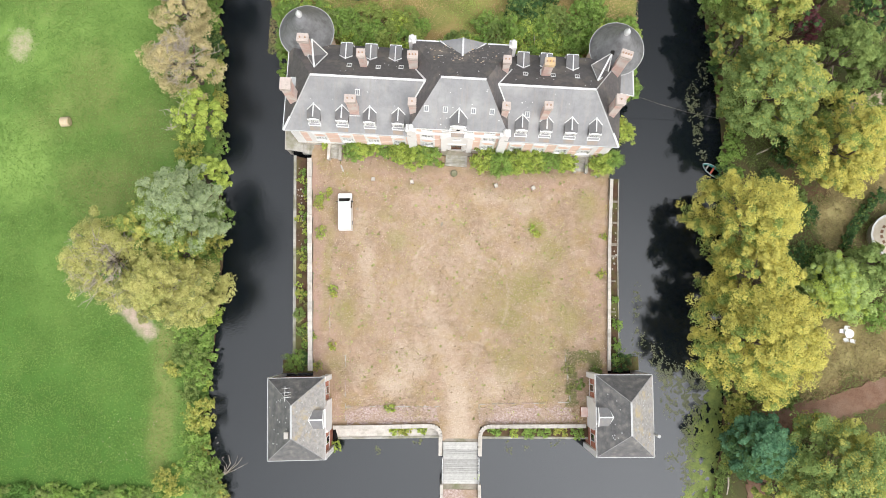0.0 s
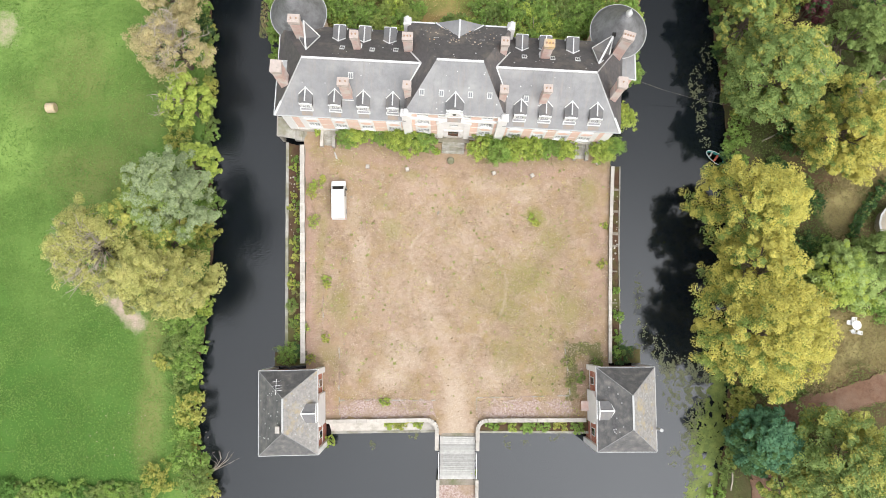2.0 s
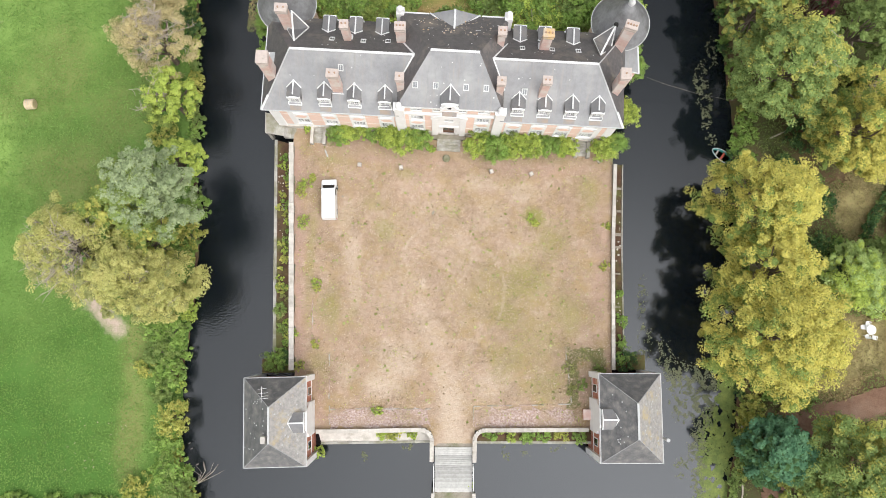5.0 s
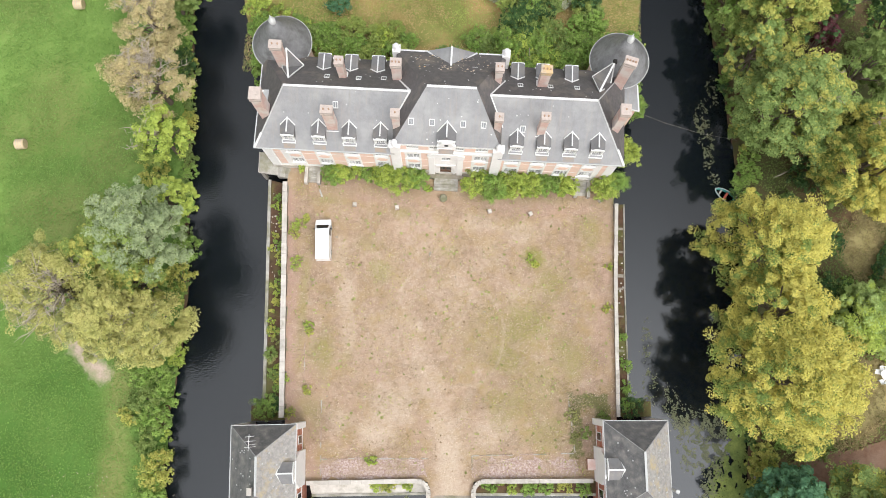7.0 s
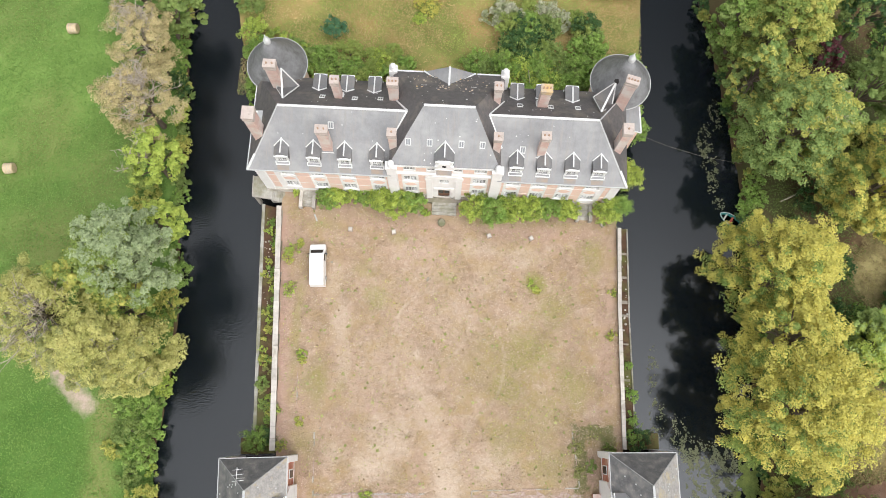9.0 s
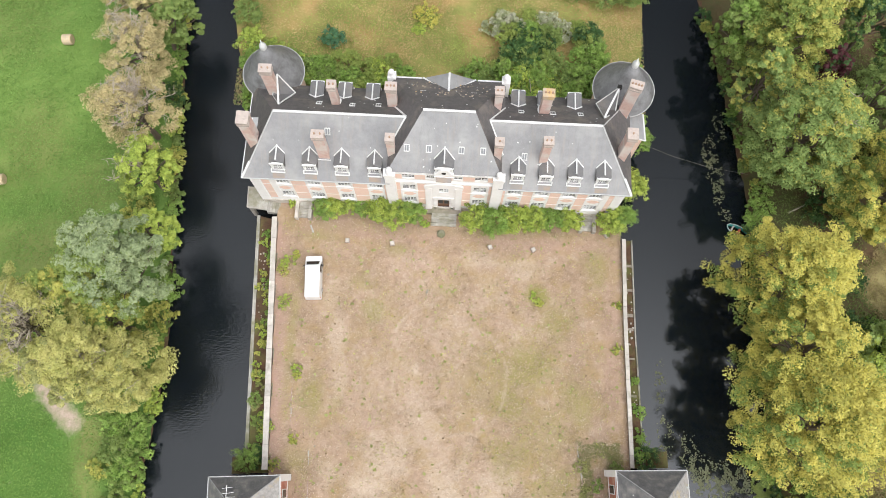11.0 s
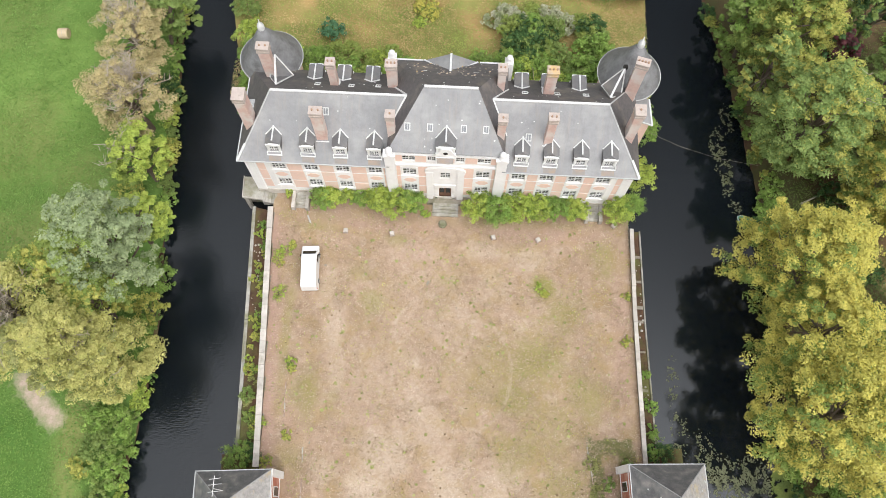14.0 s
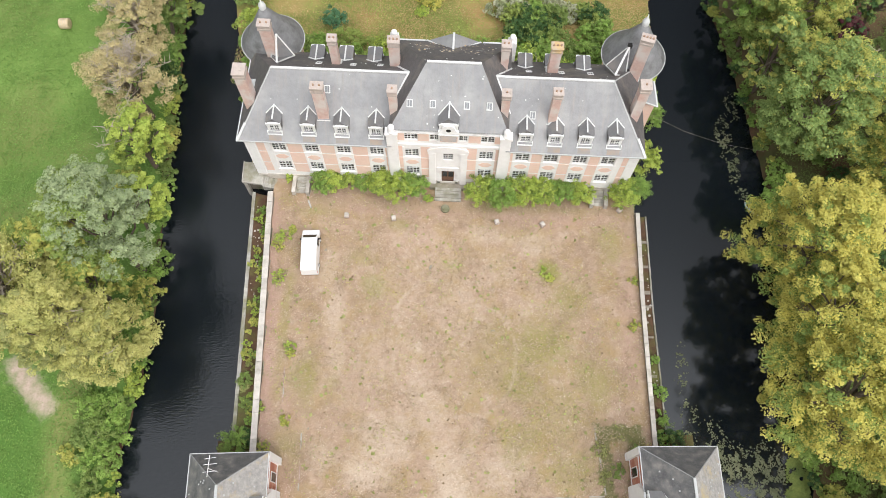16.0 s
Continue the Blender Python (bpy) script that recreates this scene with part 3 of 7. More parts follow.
def bed(x, y):
    """The overgrown square bed before the east pavilion: green rims round a bare middle."""
    x -= (y + 7.0) * -0.09
    w = 0.35 * noise.noise(Vector((x * 0.8, y * 0.8, 6)))
    if not (18.2 + w < x < 23.2 and -14.6 + w < y < -7.0 + w):
        return 0.0
    return 0.52 if x < 19.7 + w or y > -8.8 + w or x > 21.4 else 0.2


give(cm, "lush", [max(spots(x, y, LUSH), bed(x, y)) for x, y, z in cv])
give(cm, "pink", [max(spots(x, y, [(-5.6, -5.4, 3, 3, 0.25), (-1, 12.7, 3, 2, 0.25), (-12.3, -7.3, 1.6, 4, 0.35), (22.4, 4, 1.2, 10, 0.3), (4, -2, 6, 4, 0.18), (-4, 16.4, 12, 1.6, 0.38), (14, 15.6, 9, 1.4, 0.36), (20.4, -12, 0.9, 2.4, 0.5)]), 0.5 * near_line(x, y, [(-17.3, 16), (-15.1, -11.5)], 2.2),
                       0.4 * near_line(x, y, [(-12.6, -12.0), (-11.6, -18)], 1.6)) for x, y, z in cv])
cm.shade_smooth()
tagged(new("ground_courtyard", cm), "dry straw-coloured courtyard grass worn bare in patches", "ground", "", "structure")
structure("ground_garden", Geo().prism([(-20.6, 19.4), (23.3, 19.4), (23.4, 26.2), (25.4, 28.0), (26.2, 33), (26.8, 42), (27.2, 52), (28, 62), (-28.5, 62), (-27.4, 50), (-25.3, 40),
                                        (-22.6, 33), (-21.6, 29)], -4.4, -0.012), M["drygrass"], "overgrown dry grass of the garden behind the chateau", "ground")


# ---- chateau ----
X0, X1, YF, YR, EAVE = -19.4, 22.3, 19.4, 29.9, 8.95      # wing walls
CX0, CX1 = -3.7, 8.2                                       # central block
chateau = thing("chateau", "derelict brick and limestone chateau with slate roofs and tall chimneys", "chateau", at=(0, 0, 0))


def lattice(geo, xs, zs, solid, y0, y1):
    """One connected plate between y0 and y1, solid in the cells that solid(i, k) names."""
    ids = {}

    def at(i, k, s):
        if (i, k, s) not in ids:
            ids[i, k, s] = len(geo.v)
            geo.v.append((xs[i], (y0, y1)[s], zs[k]))
        return ids[i, k, s]

    full = {(i, k) for i in range(len(xs) - 1) for k in range(len(zs) - 1) if solid(i, k)}
    for i, k in full:
        geo.f.append((at(i, k, 0), at(i + 1, k, 0), at(i + 1, k + 1, 0), at(i, k + 1, 0)))
        geo.f.append((at(i, k, 1), at(i, k + 1, 1), at(i + 1, k + 1, 1), at(i + 1, k, 1)))
        for di, dk, a, c in ((-1, 0, (i, k + 1), (i, k)), (1, 0, (i + 1, k), (i + 1, k + 1)), (0, -1, (i, k), (i + 1, k)), (0, 1, (i + 1, k + 1), (i, k + 1))):
            if (i + di, k + dk) not in full:
                geo.f.append((at(*c, 0), at(*a, 0), at(*a, 1), at(*c, 1)))
    return geo


def wall_with_openings(geo, x0, x1, z0, z1, y0, y1, holes):
    """A wall along x between y0 and y1, with rectangular holes (x0, x1, z0, z1) right through."""
    xs = sorted({x0, x1, *[h[0] for h in holes], *[h[1] for h in holes]})
    zs = sorted({z0, z1, *[h[2] for h in holes], *[h[3] for h in holes]})
    mid = lambda v, i: (v[i] + v[i + 1]) / 2
    return lattice(geo, xs, zs, lambda i, k: not any(h[0] < mid(xs, i) < h[1] and h[2] < mid(zs, k) < h[3] for h in holes), y0, y1)


WIN_W = [-15.95, -12.42, -8.98, -5.42]
WIN_E = [10.14, 13.18, 16.28, 19.3]
WIN_C = [-1.66, 6.27]
holes, windows = [], []
for x in WIN_W + WIN_E + WIN_C:
    for z, h in ((3.2, 1.6), (7.08, 1.55)):
        holes.append((x - 0.74, x + 0.74, z - h / 2, z + h / 2))
        windows.append((x, z, 1.48, h))
windows.append((2.22, 6.6, 1.1, 1.6))
holes.append((1.67, 2.77, 5.8, 7.4))
holes.append((1.52, 2.92, 0.6, 3.3))
part("wall_south", wall_with_openings(Geo(), X0, X1, -3.6, EAVE, YF, YF + 0.5, holes), M["stone"], chateau, "limestone front wall stained by damp")
attic = [(x - 0.7, x + 0.7, 9.75, 10.95) for x in (-1.66, 6.27)] + [(x - 0.45, x + 0.45, 9.8, 10.85) for x in (0.75, 3.75)]
part("attic_wall", wall_with_openings(Geo(), CX0, CX1, EAVE, 11.5, YF, YF + 0.5, attic), M["stone"], chateau)
windows += [((h[0] + h[1]) / 2, (h[2] + h[3]) / 2, h[1] - h[0], h[3] - h[2]) for h in attic]
part("wall_north", Geo().box(X0, X1, YR - 0.5, YR, -3.6, EAVE), M["stone"], chateau)
part("wall_west", Geo().box(X0, X0 + 0.5, YF + 0.5, YR - 0.5, -3.6, EAVE), M["brick"], chateau)
part("wall_east", Geo().box(X1 - 0.5, X1, YF + 0.5, YR - 0.5, -3.6, EAVE), M["brick"], chateau)
part("wall_block", Geo().box(CX0, CX0 + 0.4, YF + 0.5, YR + 0.4, EAVE, 11.5).box(CX1 - 0.4, CX1, YF + 0.5, YR + 0.4, EAVE, 11.5).box(CX0 + .4, CX1 - .4, YR, YR + 0.4, 2, 11.5), M["stone"], chateau)
# one solid block; its black colour gives the rooms' darkness
part("inner_floor", Geo().box(X0 + 0.5, X1 - 0.5, YF + 1.6, YR - 0.5, -0.5, 8.0), M["dark"], chateau, "solid block coloured near-black for the unlit rooms")


def window_mesh(w, h):
    """White casement frame with glazing bars, and the glass behind it."""
    fr, t, rows = Geo(), 0.055, max(2, round(h / 0.42))
    xs, zs = [-w / 2, -w / 2 + t], [-h / 2, -h / 2 + t]
    for c, b_ in ((-w / 4, 0.018), (0, 0.06), (w / 4, 0.018)):
        xs += [c - b_, c + b_]
    for k in range(1, rows):
        zs += [-h / 2 + h * k / rows - 0.018, -h / 2 + h * k / rows + 0.018]
    xs, zs = xs + [w / 2 - t, w / 2], zs + [h / 2 - t, h / 2]
    lattice(fr, xs, zs, lambda i, k: i % 2 == 0 or k % 2 == 0, -0.03, 0.02)
    gl = Geo().box(-w / 2 + t, w / 2 - t, 0.024, 0.04, -h / 2 + t, h / 2 - t)
    return fr.mesh("window_frame", M["white"]), gl.mesh("pane", M["glass"])


made_windows = {}
for x, z, w, h in windows:
    key = (round(w, 2), round(h, 2))
    if key not in made_windows:
        made_windows[key] = window_mesh(w, h)
    win = part("window", made_windows[key][0], None, chateau, "white small-paned casement window", at=pose(x, YF + 0.12, z))
    part("pane", made_windows[key][1], None, win)

# front door, with its arch, steps and pilasters
door = part("door", Geo().box(1.54, 2.9, YF + 0.2, YF + 0.28, 0.62, 3.28).box(2.2, 2.24, YF + 0.17, YF + 0.2, 0.62, 3.28), M["wood_door"], chateau, "weathered brown double door")
part("door_panel", Geo().box(1.62, 2.14, YF + 0.18, YF + 0.2, 1.7, 2.85).box(2.3, 2.82, YF + 0.18, YF + 0.2, 1.7, 2.85), M["glass"], door)
pil = Geo()
for x in (0.5, 3.94):
    pil.box(x - 0.36, x + 0.36, YF - 0.2, YF, 0.0, 7.6).box(x - 0.44, x + 0.44, YF - 0.26, YF, 7.35, 7.6)
for x in (1.2, 3.24):
    pil.box(x - 0.14, x + 0.14, YF - 0.1, YF, 0.0, 4.0)
pil.box(0.05, 4.39, YF - 0.24, YF, 7.6, 7.9).box(1.0, 3.44, YF - 0.12, YF, 4.0, 4.2)
part("porch", pil, M["stone"], chateau, "pale stone porch pilasters and entablature")
arch = Geo()
loop = [(0.0, 7.9)] + [(2.22 - 2.2 * math.cos(a), 7.9 + 0.95 * math.sin(a)) for a in np.linspace(0.15, math.pi - 0.15, 14)] + [(4.44, 7.9)]
arch.slab([(x, YF - 0.28, z) for x, z in loop], [(x, YF, z) for x, z in loop])
part("curved_pediment", arch, M["stone"], chateau)
for x in (CX0 + 0.1, CX1 - 0.1):
    g = Geo().box(x - 0.55, x + 0.55, YF - 0.5, YF, -0.4, 11.2).box(x - 0.65, x + 0.65, YF - 0.6, YF + 0.3, 11.2, 11.55)
    p = part("corner_pilaster", g, M["stone"], chateau)
    part("urn", Geo().lathe(x, YF - 0.2, [(0.42, 11.55), (0.42, 11.75), (0.3, 11.85), (0.36, 12.15), (0.34, 12.4), (0.2, 12.65), (0.06, 12.8)], 12), M["stone"], p, smooth=True)

# brick panels between the stone chains, and the lozenges under the upper windows
panel_x = []
for xs in (WIN_W, WIN_E):
    for a, c in zip(xs, xs[1:]):
        panel_x.append((a + 0.98, c - 0.98))
panel_x += [(-18.3, -17.45), (20.8, 21.4), (-4.5 + 0.0, -4.35), (8.85, 9.1), (-3.05, -2.65), (-0.7, 0.25), (4.2, 5.25), (7.25, 7.55)]
for a, c in panel_x:
    for z0, z1 in ((1.8, 3.6), (3.8, 6.0), (6.2, 8.45)):
        part("brick_panel", Geo().box(a, c, YF - 0.03, YF + 0.02, z0, z1), M["brick"], chateau)
for a, c in ((-3.05, -2.35), (-0.95, 0.2), (1.35, 3.15), (4.3, 5.55), (7.0, 7.55)):
    part("brick_panel", Geo().box(a, c, YF - 0.03, YF + 0.02, 9.6, 10.95), M["brick"], chateau)
for x in WIN_W + WIN_E + WIN_C:
    loz = [(x - 0.75, 5.1), (x - 0.3, 4.65), (x + 0.3, 4.65), (x + 0.75, 5.1), (x + 0.3, 5.55), (x - 0.3, 5.55)]
    part("brick_lozenge", Geo().slab([(a, YF - 0.03, z) for a, z in loz], [(a, YF + 0.02, z) for a, z in loz]), M["brick"], chateau)
    part("stone_surround", Geo().box(x - 0.93, x - 0.75, YF - 0.06, YF + 0.1, 1.4, 8.3).box(x + 0.75, x + 0.93, YF - 0.06, YF + 0.1, 1.4, 8.3)
         .box(x - 0.97, x + 0.97, YF - 0.12, YF, 2.22, 2.36).box(x - 0.97, x + 0.97, YF - 0.12, YF, 6.12, 6.26), M["stone"], chateau)
for a, c in ((X0 - 0.3, CX0 - 0.5), (CX1 + 0.5, X1 + 0.3)):
    part("cornice", Geo().box(a, c, YF - 0.12, YF, 8.6, EAVE), M["stone"], chateau)
part("attic_cornice", Geo().box(CX0 - 0.1, CX1 + 0.1, YF - 0.2, YF, 8.8, 9.1).box(CX0 - 0.15, CX1 + 0.15, YF - 0.2, YF, 11.25, 11.5), M["stone"], chateau)
part("plinth", Geo().box(X0 - 0.1, X1 + 0.1, YF - 0.1, YF, -0.4, 1.0), M["coping"], chateau, "stained stone plinth")
for x in (X0, X1):
    part("quoin", Geo().box(x - 0.12, x + 0.95 if x < 0 else x + 0.12, YF - 0.08, YF + 0.8, -3.5, 8.2) if x < 0
         else Geo().box(x - 0.95, x + 0.12, YF - 0.08, YF + 0.8, -3.5, 8.2), M["stone"], chateau)

# roofs: each slope its own solid sheet
RZ, RY = 14.25, 24.45


def sheet(pts, thick=0.06):
    """A roof plane with thickness."""
    return Geo().slab([(x, y, z - thick) for x, y, z in pts], pts)


EF, ER, EZ = 18.85, 30.35, 9.036
part("roof_slope", sheet([(-19.9, EF, EZ), (CX0, EF, EZ), (CX0, 21.5, 11.494), (-1.9, RY, RZ), (-16.0, RY, RZ)]), M["slate"], chateau, "smooth grey slate slope")
part("roof_slope", sheet([(CX1, EF, EZ), (22.75, EF, EZ), (18.6, RY, RZ), (6.7, RY, RZ), (CX1, 21.5, 11.494)]), M["slate"], chateau, "smooth grey slate slope")
# rear slope and hips take the slate that is darkened for shade
part("roof_slope", sheet([(22.75, ER, EZ), (-19.9, ER, EZ), (-16.0, RY, RZ), (18.6, RY, RZ)]), M["slate_shaded"], chateau, "weathered rear slate slope with its shade in the colour")
part("roof_hip", sheet([(-19.9, ER, EZ), (-19.9, EF, EZ), (-16.0, RY, RZ)]), M["slate_shaded"], chateau)
part("roof_hip", sheet([(22.75, EF, EZ), (22.75, ER, EZ), (18.6, RY, RZ)]), M["slate_shaded"], chateau)
CT, CE, CF = 16.65, 11.92, 19.19
part("roof_slope", sheet([(-3.8, CF, CE), (8.3, CF, CE), (5.2, 24.15, CT), (-0.15, 24.15, CT)]), M["slate"], chateau, "steep slate slope of the central block")
part("roof_slope", sheet([(8.5, 30.3, CE), (-4.0, 30.3, CE), (-0.15, 24.15, CT), (5.2, 24.15, CT)]), M["slate_shaded"], chateau, "mossy rear slope with broken slates")
part("roof_hip", sheet([(-4.0, 30.3, CE), (-3.8, CF, CE), (-0.15, 24.15, CT)]), M["slate_shaded"], chateau)
part("roof_hip", sheet([(8.3, CF, CE), (8.5, 30.3, CE), (5.2, 24.15, CT)]), M["slate_shaded"], chateau)
ridges = [((-16.0, RY, RZ), (-2.1, RY, RZ)), ((6.6, RY, RZ), (18.6, RY, RZ)), ((-0.15, 24.15, CT), (5.2, 24.15, CT))]
hips = [((-16.0, RY, RZ), (-19.8, EF, EZ)), ((18.6, RY, RZ), (22.65, EF, EZ)), ((18.6, RY, RZ), (22.65, ER, EZ))]
valley = [((-2.0, RY, RZ + 0.1), (-3.9, 21.7, 11.8)), ((6.75, RY, RZ + 0.1), (8.4, 21.7, 11.8)), ((-2.0, RY, RZ + 0.1), (-4.0, 27.3, 11.8)), ((6.75, RY, RZ + 0.1), (8.5, 27.3, 11.8))]
for a, c in (((-19.85, EF, EZ + 0.04), (-18.9, EF + 1.35, EZ + 1.32)), ((22.7, EF, EZ + 0.04), (21.7, EF + 1.4, EZ + 1.36))):
    part("corner_flashing", Geo().beam(a, c, 0.26, 0.1), M["zinc"], chateau, "pale flashing at the eaves corner")
for a, c in ridges:
    part("ridge_cap", Geo().beam(a, c, 0.26, 0.12), M["zinc"], chateau, "pale zinc ridge")
for a, c in hips + valley:
    part("hip_flashing", Geo().beam(a, c, 0.2 if (a, c) in valley else 0.13, 0.12 if (a, c) in valley else 0.08), M["zinc"] if (a, c) in valley else M["lead"], chateau)
part("gutter", Geo().beam((-19.95, 18.8, 9.0), (-4.2, 18.8, 9.0), 0.11, 0.09), M["lead"], chateau)
part("gutter", Geo().beam((8.7, 18.8, 9.0), (22.8, 18.8, 9.0), 0.11, 0.09), M["lead"], chateau)
part("gutter", Geo().beam((-19.95, 18.8, 9.02), (-19.95, 29, 9.02), 0.11, 0.09), M["zinc"], chateau)
part("gutter", Geo().beam((-4.1, 30.35, CE), (-0.7, 30.35, CE), 0.16, 0.12), M["zinc"], chateau)
part("gutter", Geo().beam((5.4, 30.35, CE), (8.6, 30.35, CE), 0.16, 0.12), M["zinc"], chateau)
for x in (-4.0, 8.5):
    p = part("corner_pilaster", Geo().box(x - 0.45, x + 0.45, 29.8, 30.7, -0.4, 12.6), M["stone"], chateau)
    part("urn", Geo().lathe(x, 30.25, [(0.42, 12.6), (0.42, 12.75), (0.28, 12.85), (0.34, 13.1), (0.3, 13.35), (0.06, 13.6)], 12), M["stone"], p, smooth=True)
# rear pediment roof
part("rear_gable_roof", Geo().add([(-0.6, 30.5, 11.7), (5.3, 30.5, 11.7), (2.3, 30.5, 13.1), (2.3, 27.6, 13.7), (-0.2, 29.0, 12.6), (4.9, 29.0, 12.6)],
     [(0, 2, 3, 4), (1, 5, 3, 2), (0, 1, 2)]), M["slate"], chateau)
part("hip_flashing", Geo().beam((2.3, 30.5, 13.16), (2.3, 27.6, 13.76), 0.22, 0.1), M["zinc"], chateau)
for x in (-0.6, 5.2):
    part("hip_flashing", Geo().beam((x, 30.5, 11.8), (2.3, 27.6, 13.74), 0.18, 0.1), M["zinc"], chateau)


# dormers
def dormer(x, y, w, eave, ridge, zs, flip=False):
    """A gabled roof dormer: slate roof with white valleys and ridge, a low window in a white front.
    y: its front; zs(d): the main roof's height d metres behind the front; w: width between valleys."""
    h = w / 2
    lo, back_e, back_r = zs(0.0), 0.0, 0.0
    while zs(back_e) < eave:
        back_e += 0.02
    while zs(back_r) < ridge:
        back_r += 0.02
    front = Geo().box(-h + 0.05, h - 0.05, -0.1, 0.12, eave - 0.16, eave + 0.06).box(-h + 0.1, -h + 0.32, -0.06, 0.12, lo - 0.25, eave - 0.16).box(h - 0.32, h - 0.1, -0.06, 0.12, lo - 0.25, eave - 0.16)
    front.box(-h + 0.1, h - 0.1, -0.14, 0.12, lo - 0.3, lo - 0.08).box(-h + 0.02, h - 0.02, -0.42, -0.32, zs(-0.4) - 0.05, zs(-0.4) + 0.08)
    front.box(-h + 0.02, -h + 0.1, -0.32, -0.1, lo - 0.3, lo + 0.04).box(h - 0.1, h - 0.02, -0.32, -0.1, lo - 0.3, lo + 0.04)
    ob = part("dormer", front, M["white"], chateau, "gabled dormer with a low white-framed window", at=pose(x, y, 0, 0, 0, 180 if flip else 0))
    tri = [(-h * 0.92, 0.14, eave + 0.02), (h * 0.92, 0.14, eave + 0.02), (0, 0.3, ridge - 0.03)]
    part("gable", Geo().slab(tri, [(a, b_ + 0.08, c) for a, b_, c in tri]), M["slate_mid"], ob, "slate-hung gable")
    part("apron", Geo().slab([(-h * 0.8, -0.85, zs(-0.85) + 0.02), (h * 0.8, -0.85, zs(-0.85) + 0.02), (h * 0.8, -0.45, zs(-0.45) + 0.02), (-h * 0.8, -0.45, zs(-0.45) + 0.02)],
                             [(-h * 0.8, -0.85, zs(-0.85) + 0.035), (h * 0.8, -0.85, zs(-0.85) + 0.035), (h * 0.8, -0.45, zs(-0.45) + 0.035), (-h * 0.8, -0.45, zs(-0.45) + 0.035)]), M["rust"], ob, "rust-stained slates below the sill")
    for s in (-1, 1):
        lp = [(s * h, 0.0, eave), (s * h, back_e, eave), (0, back_r, ridge), (0, 0.12, ridge)]
        lp = lp if s > 0 else lp[::-1]
        part("roof", Geo().slab([(a, b_, c - 0.09) for a, b_, c in lp], lp), M["slate_mid"], ob)
        part("cheek", Geo().slab([(s * (h - 0.12), 0.12, lo - 0.3), (s * (h - 0.12), back_e, eave - 0.1), (s * (h - 0.12), 0.12, eave - 0.1)],
                                 [(s * (h - 0.02), 0.12, lo - 0.3), (s * (h - 0.02), back_e, eave - 0.1), (s * (h - 0.02), 0.12, eave - 0.1)]), M["slate_shaded"], ob)
        part("valley", Geo().beam((s * (h + 0.04), back_e - 0.1, eave + 0.03), (0, back_r, ridge + 0.05), 0.11, 0.08), M["zinc"], ob, "white valley flashing")
    part("ridge", Geo().beam((0, 0.2, ridge + 0.03), (0, back_r + 0.08, ridge + 0.05), 0.14, 0.09), M["zinc"], ob, "white ridge capping")
    fr, gl = window_mesh(w - 0.66, max(0.5, eave - lo - 0.02))
    part("window_frame", fr, None, ob, at=pose(0, 0.05, (lo + eave) / 2 - 0.12))
    part("pane", gl, None, ob, at=pose(0, 0.05, (lo + eave) / 2 - 0.12))
    return ob


front_rise = (RZ - EZ) / (RY - EF)
rear_rise = (RZ - EZ) / (ER - RY)
cen_rise = (CT - CE) / (24.15 - CF)
for x in WIN_W + WIN_E:
    dormer(x + (0.14 if x < 0 else 0.0), 19.8, 1.62, 11.12, 11.66, lambda d: EZ + (19.8 - EF + d) * front_rise)
for x in (-12.3, -9.2, -6.1, 10.0, 12.9, 16.2):
    dormer(x, 29.9, 1.58, 10.95, 11.34, lambda d: EZ + (ER - 29.9 + d) * rear_rise, True)
cd = dormer(2.22, 19.3, 2.1, 13.1, 13.95, lambda d: CE + (19.3 - CF + d) * cen_rise)
scroll = [(-1.1, 11.6), (1.1, 11.6), (1.05, 12.0), (0.72, 12.35), (0.62, 12.8), (0.3, 13.15), (-0.3, 13.15), (-0.62, 12.8), (-0.72, 12.35), (-1.05, 12.0)]
part("scroll", Geo().slab([(a, -0.25, c) for a, c in scroll], [(a, 0.1, c) for a, c in scroll]), M["stone"], cd, "scrolled stone front with a round opening")
# black disc on the stone, for the unlit depth of the opening
part("oculus", Geo().tube([(0, -0.29, 12.35), (0, -0.24, 12.35)], [0.24, 0.24], 16), M["dark"], cd)


# chimneys
def chimney(x, y, z0, z1, w, d, rz=0.0, pots=2, cap="chimneycap", group="chimneys"):
    w, d = w * 0.84, d * 0.84
    g = Geo().box(-w / 2, w / 2, -d / 2, d / 2, z0, z1 - 0.75)
    ob = part("chimney", g, M["chimney"], chateau, "tall weathered brick chimney", at=pose(x, y, 0, 0, 0, rz))
    c = Geo().box(-w / 2 - 0.08, w / 2 + 0.08, -d / 2 - 0.08, d / 2 + 0.08, z1 - 0.75, z1 - 0.5).box(-w / 2 - 0.02, w / 2 + 0.02, -d / 2 - 0.02, d / 2 + 0.02, z1 - 0.5, z1 - 0.12)
    c.box(-w / 2 - 0.1, w / 2 + 0.1, -d / 2 - 0.1, d / 2 + 0.1, z1 - 0.12, z1)
    part("chimney_cap", c, M[cap], ob, "stone cap spotted with lichen")
    for k in range(pots):
        px = (k - (pots - 1) / 2) * w / max(pots, 2) * 1.05
        part("chimney_pot", Geo().lathe(px, 0, [(0.1, z1), (0.09, z1 + 0.12), (0.1, z1 + 0.15)], 10), M["pot"], ob, "terracotta pot")
    part("chimney_skirt", Geo().box(-w / 2 - 0.12, w / 2 + 0.12, -d / 2 - 0.16, d / 2 + 0.12, z0, z0 + 0.55), M["zinc"], ob)
    return ob


chimney(-18.4, 22.45, 9.2, 16.5, 1.3, 1.5, pots=0)
chimney(21.2, 22.75, 8.8, 16.3, 1.1, 1.3, pots=1)
chimney(-10.72, 21.15, 10.2, 16.2, 1.35, 0.9, pots=2)
